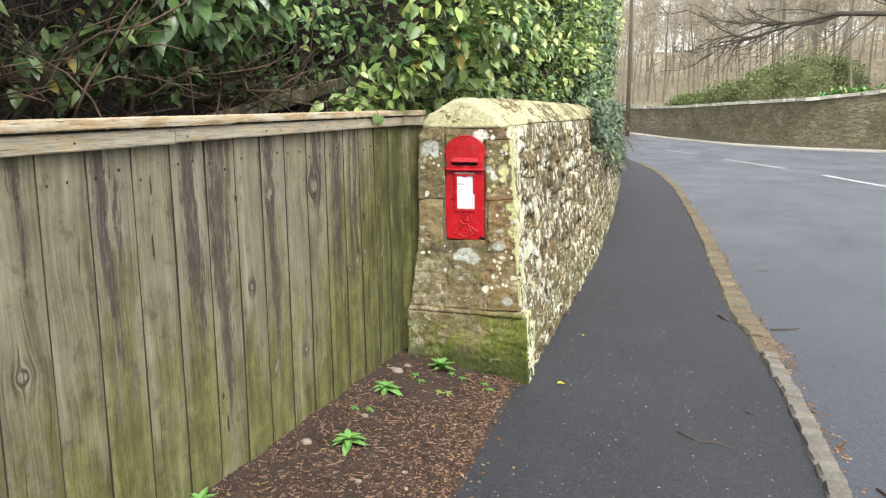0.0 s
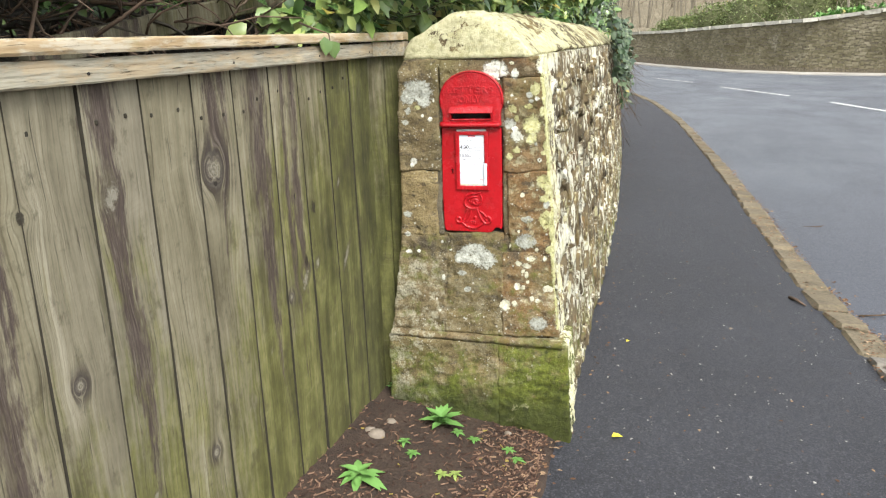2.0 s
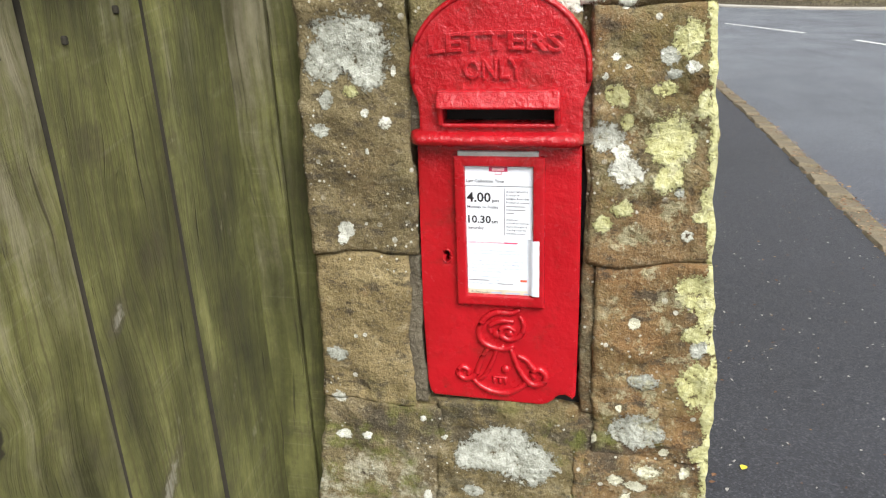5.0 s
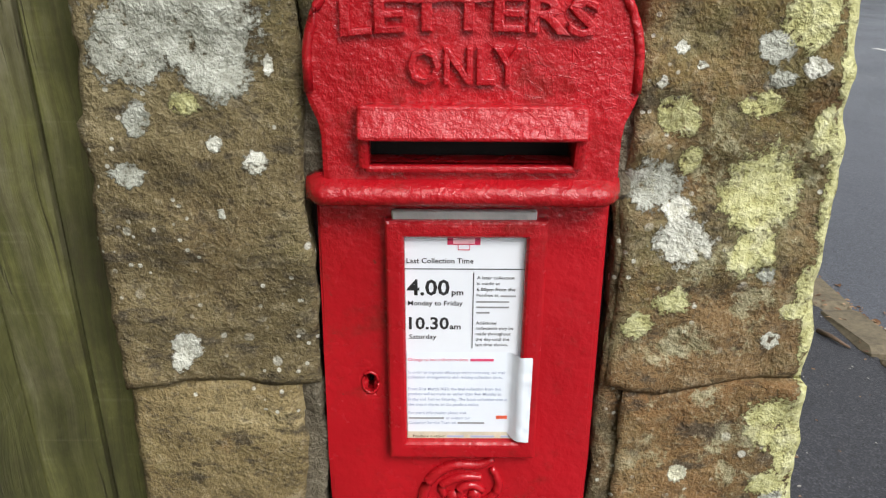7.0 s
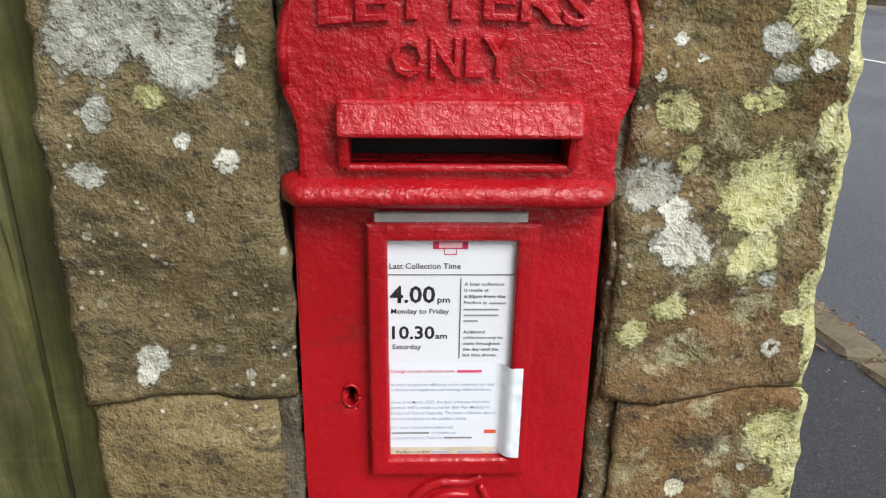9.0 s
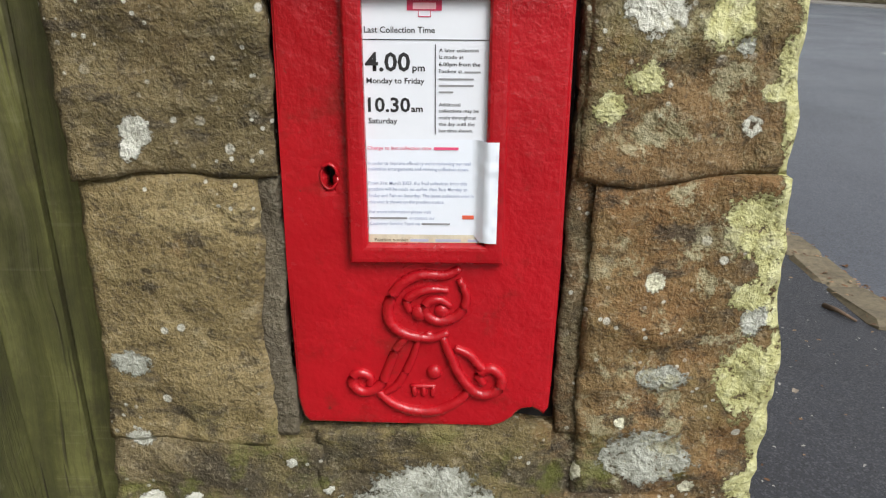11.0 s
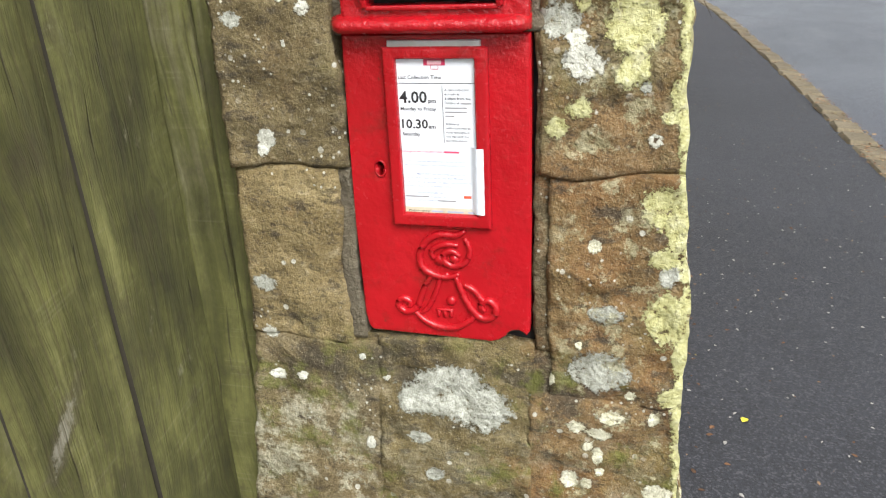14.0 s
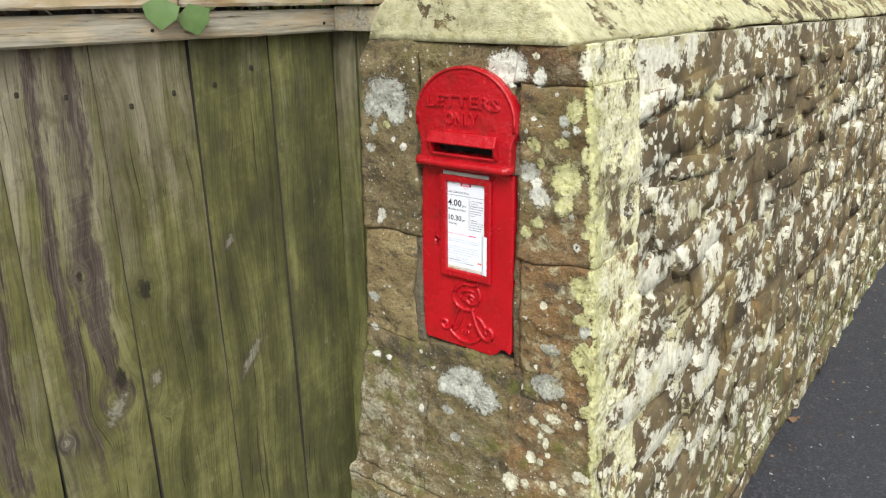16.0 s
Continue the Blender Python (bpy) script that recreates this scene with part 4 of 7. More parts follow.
# concrete edge along the foot of the far wall
g = Geo()
for p, d in core:
    nrm = Vector((d.y, -d.x))
    for off, dz in ((-0.55, -0.10), (-0.55, 0.05), (0.03, 0.09)):
        x, y = p.x + nrm.x * off, p.y + nrm.y * off
        hit, loc, *_ = road.ray_cast((x - nrm.x * 0.3, y - nrm.y * 0.3, 5), (0, 0, -1))
        g.v.append((x, y, (loc.z if hit else road_height(x, y)) + dz))
for j in range(len(core) - 1):
    for i in range(2):
        a = j * 3 + i
        g.f.append((a, a + 1, a + 4, a + 3))
tagged(g.object("trim_kerb_far", plain("pale_concrete", (0.45, 0.42, 0.37), 0.85, 6, 0.25)), "pale concrete edging at the foot of the far wall", "kerb", kind="structure")

# white dashes of the centre line
for (xa, ya), (xb, yb) in (((2.11, 27.39), (3.51, 23.55)), ((4.08, 21.41), (5.0, 17.4)), ((0.2, 31.9), (1.45, 29.7)), ((5.6, 15.2), (6.4, 11.2))):
    g = Geo()
    d = Vector((xb - xa, yb - ya)).normalized()
    w = Vector((-d.y, d.x)) * 0.055
    N = 10
    for i in range(N + 1):
        q = Vector((xa, ya)).lerp(Vector((xb, yb)), i / N)
        for s in (-1, 1):
            x, y = q.x + w.x * s, q.y + w.y * s
            g.v += [(x, y, 0.0)]
    for i in range(N):
        g.f.append((2 * i, 2 * i + 1, 2 * i + 3, 2 * i + 2))
    DASH = tagged(g.object("road_marking", WHITEPAINT), "white painted dash of the road's centre line", "road marking", group="centre line dashes", kind="structure")
    for v in DASH.data.vertices:
        hit, loc, *_ = road.ray_cast((v.co.x, v.co.y, 5), (0, 0, -1))
        v.co.z = (loc.z if hit else road_height(v.co.x, v.co.y)) + 0.008

# ---------------------------------------------------------------- kerb
kerb_line = thing("kerb", "worn kerb of grey setts and flat brown stones", "kerb", kind="structure")
KERB_PIECES = []
y = -3.0
while y < 24:
    setts = y < 5.15
    ln = rng.uniform(0.13, 0.20) if setts else rng.uniform(0.22, 0.42)
    if y > 12:
        ln *= 1.6
    KERB_PIECES.append((y, ln, setts))
    y += ln

# ---------------------------------------------------------------- pillar
left_edge = spline([0.0, 0.40, 0.42, 0.63, 0.89, 1.03, 1.18, 1.36, 1.41], [-1.318, -1.316, -1.310, -1.274, -1.248, -1.250, -1.250, -1.242, -1.210])
right_edge = spline([0.0, 0.39, 0.42, 0.70, 0.85, 1.06, 1.22, 1.40], [-0.645, -0.660, -0.684, -0.708, -0.708, -0.726, -0.735, -0.752])
pillar = thing("stone_pillar", "square gate pier of lichened sandstone blocks holding a letter box", "pillar")


def dressed_stone(x0, x1, z0, z1, tint, proud=0.0, rough=0.0045, seed=0, r=0.007, back=0.20, step=0.0058, label=""):
    """A squared block with a pitted front and worn arrises; x0 and x1 are numbers or functions of z."""
    # neighbours meet tightly, with hardly any open joint
    snug = 0.0022
    z0, z1 = z0 - snug, z1 + snug
    f0 = (lambda z: x0(z) - snug) if callable(x0) else (lambda z: x0 - snug)
    f1 = (lambda z: x1(z) + snug) if callable(x1) else (lambda z: x1 + snug)
    nx = max(6, int((f1((z0 + z1) / 2) - f0((z0 + z1) / 2)) / step))
    nzz = max(6, int((z1 - z0) / step))
    g = Geo()
    wid = f1((z0 + z1) / 2) - f0((z0 + z1) / 2)
    for j in range(nzz + 1):
        w = j / nzz
        for i in range(nx + 1):
            u = i / nx
            z = z0 + (z1 - z0) * w
            xl, xr = f0(z), f1(z)
            xl += 0.006 * nz(round(xl, 1) * 7, z * 14, 1) + 0.003 * nz(round(xl, 1), z * 50, 2)
            xr += 0.006 * nz(round(xr, 1) * 7, z * 14, 1) + 0.003 * nz(round(xr, 1), z * 50, 2)
            x = xl + (xr - xl) * u
            zz = z + (0.010 * nz(x * 9, round(z, 1) * 7, 3) + 0.004 * nz(x * 38, round(z, 1) * 7, 3)) * (1 if w in (0.0, 1.0) else abs(2 * w - 1) ** 4)
            d = min(u * wid, (1 - u) * wid, w * (z1 - z0), (1 - w) * (z1 - z0))
            rr = r * (0.75 + 0.5 * nz(x * 20, zz * 20, seed))
            rd = 0.0 if d >= rr else rr * (1 - math.sqrt(max(0.0, 1 - (1 - d / rr) ** 2)))
            bed = 0.7 * nz(x * 5, zz * 30, seed + 2) + 1.2 * nz(x * 5 + 3, zz * 7, 4)
            n_ = bed + nz(x * 9, zz * 9, seed) * 1.1 + nz(x * 28, zz * 28, seed + 3) * 0.8 + nz(x * 80, zz * 80, seed + 5) * 0.35
            pit = max(0.0, nz(x * 38, zz * 38, seed + 9) - 0.42) * 0.02
            g.v.append((x, 3.890 - proud + rd - rough * n_ + pit, zz))
    row = nx + 1
    for j in range(nzz):
        for i in range(nx):
            a = j * row + i
            g.f.append((a, a + 1, a + 1 + row, a + row))
    rim = [i for i in range(nx + 1)] + [j * row + nx for j in range(1, nzz + 1)] + [nzz * row + i for i in range(nx - 1, -1, -1)] + [j * row for j in range(nzz - 1, 0, -1)]
    m = len(rim)
    prev, cxm, czm = rim, (f0((z0 + z1) / 2) + f1((z0 + z1) / 2)) / 2, (z0 + z1) / 2
    deep = 14
    for s in range(1, deep + 1):
        k = len(g.v)
        for i in rim:
            x, yy, z = g.v[i]
            q = 0.009 * nz(x * 9, s * back / deep * 14, z * 14 + seed) + 0.006 * nz(x * 30, s * back / deep * 40, z * 40) - 0.002
            g.v.append((x + (q if x > cxm else -q) * (1 if abs(x - cxm) > wid * 0.47 else 0), yy + (3.89 + back - yy) * s / deep, z))
        for i in range(m):
            g.f.append((prev[i], k + i, k + (i + 1) % m, prev[(i + 1) % m]))
        prev = [k + i for i in range(m)]
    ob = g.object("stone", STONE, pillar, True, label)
    ob.color = (*tint, 1.0)
    grow_lichen(ob)
    return ob


def grow_lichen(ob):
    """Gives each point its nearness to the lichen colonies: below 1 inside one."""
    co = np.array([v.co[:] for v in ob.data.vertices])
    for name, colonies in (("lichen_grey", GREY_LICHEN), ("lichen_yellow", YELLOW_LICHEN), ("lichen_white", WHITE_LICHEN), ("lichen_cream", CREAM_LICHEN)):
        best = np.full(len(co), 9.0)
        for x, z, rx, rz in colonies:
            best = np.minimum(best, np.sqrt(((co[:, 0] - x) / rx) ** 2 + ((co[:, 2] - z) / rz) ** 2 + ((co[:, 1] - 3.885) / 0.06) ** 2))
        if name == "lichen_yellow":
            # a crust along the roadside arris
            rim = np.interp(co[:, 2], [0.42, 0.70, 0.85, 1.06, 1.22, 1.40], [-0.684, -0.708, -0.708, -0.726, -0.735, -0.752])
            best = np.where((co[:, 1] < 3.94) & (co[:, 2] > 0.45), np.minimum(best, 0.56 + np.abs(rim - co[:, 0]) / 0.013), best)
        ob.data.attributes.new(name, "FLOAT", "POINT").data.foreach_set("value", best.astype(np.float32))


BROWN, TAN, GREYB, RUST, OLIVE, DARK = (0.86, 0.85, 0.69), (1.22, 1.16, 0.88), (0.92, 0.90, 0.78), (1.04, 0.82, 0.56), (0.88, 0.86, 0.62), (0.55, 0.51, 0.44)
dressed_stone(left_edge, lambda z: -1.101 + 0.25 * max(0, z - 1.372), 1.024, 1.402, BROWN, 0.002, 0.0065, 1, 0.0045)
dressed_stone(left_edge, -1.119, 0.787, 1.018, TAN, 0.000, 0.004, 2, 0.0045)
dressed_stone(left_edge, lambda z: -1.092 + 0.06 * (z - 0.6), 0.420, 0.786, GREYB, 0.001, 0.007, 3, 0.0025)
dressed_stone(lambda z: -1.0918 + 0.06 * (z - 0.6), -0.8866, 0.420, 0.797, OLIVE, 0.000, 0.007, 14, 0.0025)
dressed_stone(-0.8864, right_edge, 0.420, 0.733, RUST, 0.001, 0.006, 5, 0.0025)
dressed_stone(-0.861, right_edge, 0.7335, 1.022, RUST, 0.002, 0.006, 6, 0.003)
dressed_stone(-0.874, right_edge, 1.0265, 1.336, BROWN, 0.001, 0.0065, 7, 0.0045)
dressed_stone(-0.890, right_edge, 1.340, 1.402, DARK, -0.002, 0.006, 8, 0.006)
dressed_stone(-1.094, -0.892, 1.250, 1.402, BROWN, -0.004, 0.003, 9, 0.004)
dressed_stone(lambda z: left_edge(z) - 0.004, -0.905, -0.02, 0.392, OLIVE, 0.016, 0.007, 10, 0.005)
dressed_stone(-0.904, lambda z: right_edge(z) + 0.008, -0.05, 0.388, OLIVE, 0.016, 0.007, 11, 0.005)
for xa, xb, sd in ((-1.1195, -1.1025, 31), (-0.8785, -0.8605, 32)):
    ob = dressed_stone(xa, xb, 0.796, 1.02 if sd == 31 else 1.186, DARK, -0.006 if sd == 31 else -0.004, 0.003, sd, 0.003, 0.10)
    if sd == 31:
        ob.name, ob.data.name = "mortar_fillet", "mortar_fillet"
        ob.data.materials[0] = MORTAR
for xa, xb, sd in ((-1.103, -1.086, 33), (-0.888, -0.872, 34)):
    ob = dressed_stone(xa, xb, 1.176, 1.262, DARK, -0.006, 0.003, sd, 0.003, 0.06)
    ob.name, ob.data.name = "mortar_fillet", "mortar_fillet"
    ob.data.materials[0] = MORTAR
# thin drip ledge over the plinth
g = Geo()
N = 90
for i in range(N + 1):
    x = -1.308 + 0.638 * i / N
    z = 0.410 - 0.012 * (i / N) + 0.004 * nz(x * 10, 0, 3) + 0.003 * nz(x * 40, 0, 3)
    out = 0.024 + 0.005 * nz(x * 18, 4, 0) + 0.004 * nz(x * 60, 1, 0)
    for yy, dz in ((3.95, 0.014), (3.893 - out, 0.010), (3.888 - out, 0.000), (3.894 - out, -0.012), (3.95, -0.016)):
        g.v.append((x, yy, z + dz))
for i in range(N):
    for k in range(4):
        a = i * 5 + k
        g.f.append((a, a + 1, a + 6, a + 5))
ledge = g.object("ledge", STONE, pillar, True, "worn projecting stone ledge")
ledge.color = (0.9, 0.82, 0.66, 1)
grow_lichen(ledge)
# core of the pillar, behind the facing stones, with the pocket for the box left open
g = Geo()
g.box(-1.215, -1.108, 3.901, 4.12, 0.0, 1.37)
g.box(-0.872, -0.765, 3.901, 4.12, 0.0, 1.37)
g.box(-1.108, -0.872, 3.901, 4.12, 0.0, 0.797)
g.box(-1.108, -0.872, 3.912, 4.12, 1.20, 1.37)
g.box(-1.108, -0.872, 4.10, 4.12, 0.797, 1.20)
core_mortar = g.object("mortar", STONE, pillar)
core_mortar.color = (0.85, 0.80, 0.66, 1.0)
grow_lichen(core_mortar)

# coping of pillar and wall: saddle-backed stones
def cope_profile(y):
    """Half section of the coping at y: x, z pairs from the fence side over the ridge to the road side."""
    dx = wall_foot(max(y, 3.9)) + 0.62
    dz = 0.0 if y < 4.6 else -0.012 * (y - 4.6)
    return [(-1.214 + dx * 0.5, 1.403 + dz), (-1.207 + dx * 0.5, 1.425 + dz), (-1.180 + dx * 0.5, 1.466 + dz), (-1.120 + dx * 0.5, 1.514 + dz), (-1.033 + dx * 0.5, 1.552 + dz), (-0.955 + dx, 1.555 + dz),
            (-0.900 + dx, 1.533 + dz), (-0.830 + dx, 1.482 + dz), (-0.774 + dx, 1.428 + dz), (-0.757 + dx, 1.411 + dz), (-0.762 + dx, 1.402 + dz)]


def coping_stone(y0, y1, seed, parent, mat, front=False):
    g = Geo()
    ny = max(4, int((y1 - y0) / 0.012)) if y0 < 6 else max(3, int((y1 - y0) / 0.04))
    base = cope_profile(y0)
    prof = []
    for a, b in zip(base, base[1:]):
        m = max(1, int(math.hypot(b[0] - a[0], b[1] - a[1]) / (0.013 if y0 < 6 else 0.035)))
        prof += [(a[0] + (b[0] - a[0]) * k / m, a[1] + (b[1] - a[1]) * k / m) for k in range(m)]
    prof.append(base[-1])
    cx = sum(p[0] for p in prof) / len(prof)
    for j in range(ny + 1):
        w = j / ny
        y = y0 + (y1 - y0) * w
        d = min(w, 1 - w) * (y1 - y0)
        shr = 0.0 if d > 0.014 else 0.014 * (1 - math.sqrt(max(0, 1 - (1 - d / 0.014) ** 2)))
        for x, z in prof:
            n_ = 0.010 * nz(x * 7, y * 7, z * 7 + seed) + 0.006 * nz(x * 24, y * 24, z * 24 + seed) + 0.003 * nz(x * 70, y * 70, z * 70)
            q = Vector((x - cx, 0, z - 1.43))
            q.normalize()
            g.v.append((x + q.x * (n_ - shr), y + (0.004 * nz(x * 16, seed, z * 16) if j in (0, ny) else 0), z + q.z * (n_ - shr) - (0.008 * abs(nz(seed, 5, 5)))))
    row = len(prof)
    for j in range(ny):
        for i in range(row - 1):
            a = j * row + i
            g.f.append((a, a + row, a + row + 1, a + 1))
        g.f.append((j * row + row - 1, (j + 1) * row + row - 1, (j + 1) * row, j * row))
    if not front:
        g.f.append(tuple(range(row)))
    else:
        # the front end is a rough face, filled ring by ring towards the middle
        czz = 1.47
        prev = list(range(row))
        for s in (0.8, 0.6, 0.4, 0.2):
            cur = []
            for i in range(row):
                x, y_, z = g.v[i]
                xx, zz = cx + (x - cx) * s, czz + (z - czz) * s
                cur.append(len(g.v))
                g.v.append((xx, y0 - 0.004 * (1 - s) + 0.007 * nz(xx * 22, 1, zz * 22) + 0.005 * nz(xx * 9, 3, zz * 9), zz))
            for i in range(row):
                k = (i + 1) % row
                g.f.append((prev[i], prev[k], cur[k], cur[i]))
            prev = cur
        g.f.append(tuple(prev))
    g.f.append(tuple(reversed(range(ny * row, (ny + 1) * row))))
    ob = g.object("coping_stone", mat, parent, True)
    return ob


# ---------------------------------------------------------------- roadside wall
road_wall = thing("wall_roadside", "old rubble wall thick with white and yellow lichen", "wall", kind="structure")


def face_x(y, z):
    """Road-side face of the wall: it leans back slightly."""
    return wall_foot(y) - 0.02 - 0.070 * (z + 0.0)


g = Geo()
wy = [3.93, 4.2] + [4.5 + 0.5 * i for i in range(80)]
for y in wy:
    x0, x1 = face_x(y, -0.9) - 0.013, face_x(y, 1.36) - 0.013
    dz = 0.0 if y < 4.6 else -0.012 * (y - 4.6)
    g.v += [(x0, y, -0.9), (x1, y, 1.400 + dz), (x1 - 0.42, y, 1.400 + dz), (x0 - 0.56, y, -0.9)]
for j in range(len(wy) - 1):
    for i in range(3):
        a = j * 4 + i
        g.f.append((a, a + 4, a + 5, a + 1))
e = (len(wy) - 1) * 4
g.f += [(0, 1, 2, 3), (e + 3, e + 2, e + 1, e)]
g.object("mortar", RUBBLE, road_wall)

# ---------------------------------------------------------------- letter box
CX = -0.990
letter_box = thing("letter_box", "red cast-iron wall letter box set into the stone pillar", "letter box", (CX, 3.89, 0.81))


def ring(cx, cz, rx, rz, n, a0=0.0, a1=2 * math.pi):
    return [(cx + rx * math.cos(a0 + (a1 - a0) * i / n), cz + rz * math.sin(a0 + (a1 - a0) * i / n)) for i in range(n + 1)]


HX = -0.986
half = [(0.1005, 1.178), (0.1005, 1.222), (0.102, 1.232), (0.107, 1.244), (0.110, 1.254), (0.110, 1.270)]
arc = ring(0, 1.270, 0.110, 0.094, 28, 0, math.pi)[1:-1]
outline = [(HX + x, z) for x, z in half] + [(HX + x, z) for x, z in arc] + [(HX - x, z) for x, z in reversed(half)]
slot = [(-1.055, 1.203), (-0.918, 1.203), (-0.918, 1.226), (-1.055, 1.226)]
head = part("head_plate", plate(outline, 3.879, 3.90, [slot], 0.004), RED, letter_box)
# raised rim round the arch
rim = [(HX + x * 0.965, 1.270 + (z - 1.270) * 0.965) for x, z in [(0.110, 1.252)] + ring(0, 1.270, 0.110, 0.094, 40, 0, math.pi) + [(-0.110, 1.252)]]
g = Geo()
g.tube([(x, 3.8795, z) for x, z in rim], [0.0034] * len(rim), 8)
g.object("rim", RED, letter_box, True)
# hood over the slot, its cheeks and the sloping flap inside
bm = bevelled(-1.061, -0.911, 3.862, 3.884, 1.2235, 1.2455, 0.003, 3)
for v in bm.verts:
    if v.co.y < 3.872 and v.co.z > 1.235:
        v.co.y += 0.006
part("slot_hood", bm, RED, letter_box)
for xa in (-1.061, -0.9185):
    bm = bevelled(xa, xa + 0.0075, 3.866, 3.884, 1.202, 1.228, 0.0025, 2)
    for v in bm.verts:
        if v.co.z < 1.214 and v.co.y < 3.874:
            v.co.y += 0.006
    part("slot_cheek", bm, RED, letter_box)
part("slot_lip", bevelled(-1.057, -0.916, 3.8735, 3.884, 1.1995, 1.2045, 0.002, 2), RED, letter_box)
part("slot_shelf", bevelled(-1.058, -0.915, 3.8775, 3.902, 1.1985, 1.2045, 0.001, 1), RED, letter_box)
# black panel close behind the slot paints in the shade of its hollow
g = Geo()
g.box(-1.06, -0.913, 3.908, 3.911, 1.195, 1.240)
g.object("slot_inside", VOID_AND_NAIL, letter_box)
# moulded ledge under the slot
g = Geo()
prof = [(3.884, 1.196), (3.879, 1.1935), (3.873, 1.1915), (3.8685, 1.1885), (3.8665, 1.1845), (3.868, 1.1795), (3.872, 1.1765), (3.879, 1.1755), (3.90, 1.1755), (3.90, 1.196)]
xs = [-1.0985 + 0.2145 * i / 40 for i in range(41)]
for i, x in enumerate(xs):
    e = min(i, 40 - i)
    s = 1.0 if e > 1 else (0.75 if e == 1 else 0.3)
    for yy, z in prof:
        g.v.append((x, 3.885 + (yy - 3.885) * s, 1.186 + (z - 1.186) * (0.6 + 0.4 * s) + 0.0006 * nz(x * 40, yy * 40, z * 40)))
m = len(prof)
for i in range(40):
    for k in range(m):
        a, b = i * m + k, i * m + (k + 1) % m
        g.f.append((a, a + m, b + m, b))
g.f += [tuple(range(m)), tuple(reversed(range(40 * m, 41 * m)))]
g.object("ledge", RED, letter_box, True)
# door, with its lower corner broken away and a keyhole
door_out = [(-1.0945, 1.174), (-1.0955, 1.05), (-1.097, 0.95), (-1.0965, 0.83), (-1.093, 0.812), (-1.088, 0.806), (-0.935, 0.803), (-0.925, 0.806), (-0.9165, 0.8125), (-0.9135, 0.817), (-0.909, 0.8205),
            (-0.900, 0.822), (-0.8945, 0.819), (-0.8905, 0.8155), (-0.8865, 0.822), (-0.8855, 0.84), (-0.8845, 0.95), (-0.886, 1.174)]
keyhole = ring(-1.0605, 1.0255, 0.0042, 0.0048, 10, radians(-60), radians(240)) + [(-1.0628, 1.0125), (-1.0582, 1.0125)]
card_hole = [(-1.032, 0.972), (-0.945, 0.972), (-0.945, 1.148), (-1.032, 1.148)]
door = part("door", plate(door_out, 3.8935, 3.912, [keyhole, card_hole], 0.005, 3), RED, letter_box)
g = Geo()
g.tube([(-1.0605 + 0.0062 * math.cos(a), 3.8932, 1.0245 + 0.0095 * math.sin(a) - 0.002) for a in np.linspace(0, 2 * math.pi, 18)], [0.0012] * 18, 6)
g.object("keyhole_rim", RED, door, True)
# added black filler behind the door, in place of the unlit inside
g = Geo()
g.box(-1.10, -0.88, 3.914, 3.935, 0.80, 1.17)
g.object("inner_body", VOID_AND_NAIL, letter_box)
g = Geo()
g.box(-1.1, -0.88, 3.94, 4.09, 0.80, 1.19)
g.object("body", plain("rusty_iron", (0.10, 0.04, 0.025), 0.85, 50, 0.5), letter_box)
# frame round the notice
bm = plate([(-1.0465, 0.9565), (-0.9295, 0.9565), (-0.9300, 1.1610), (-1.0460, 1.1610)], 3.8835, 3.898, [card_hole], 0.0042, 3)
part("notice_frame", bm, RED, door)
part("guide_strip", bevelled(-1.041, -0.938, 3.8885, 3.893, 1.1595, 1.1675, 0.001, 1), STEEL, door)
# raised lettering
def text_part(name, s, x0, x1, z, y, depth, mat, parent, height=None, align="LEFT", bold=0.0, arch=0.0, wob=0.0):
    """Built-in font, set between x0 and x1 on the baseline z, facing the walker."""
    cu = bpy.data.curves.new(name, "FONT")
    cu.body, cu.size, cu.extrude, cu.offset = s, 1.0, 0.0, bold
    cu.resolution_u = 2
    tmp = new(name, cu)
    dg = bpy.context.evaluated_depsgraph_get()
    me = bpy.data.meshes.new_from_object(tmp.evaluated_get(dg))
    bpy.data.objects.remove(tmp)
    co = np.array([v.co[:] for v in me.vertices])
    lo, hi = co.min(0), co.max(0)
    sx = (x1 - x0) / (hi[0] - lo[0])
    sz = sx if height is None else height / 0.70
    for v in me.vertices:
        x = x0 + (v.co.x - lo[0]) * sx
        u = (x - (x0 + x1) / 2) / ((x1 - x0) / 2)
        v.co = (x, y, z + v.co.y * sz - arch * u * u)
    bm = bmesh.new()
    bm.from_mesh(me)
    if depth:
        ext = bmesh.ops.extrude_face_region(bm, geom=bm.faces[:], use_keep_orig=True)
        for v in ext["geom"]:
            if isinstance(v, bmesh.types.BMVert):
                v.co.y -= depth
    return part(name, bm, mat, parent)


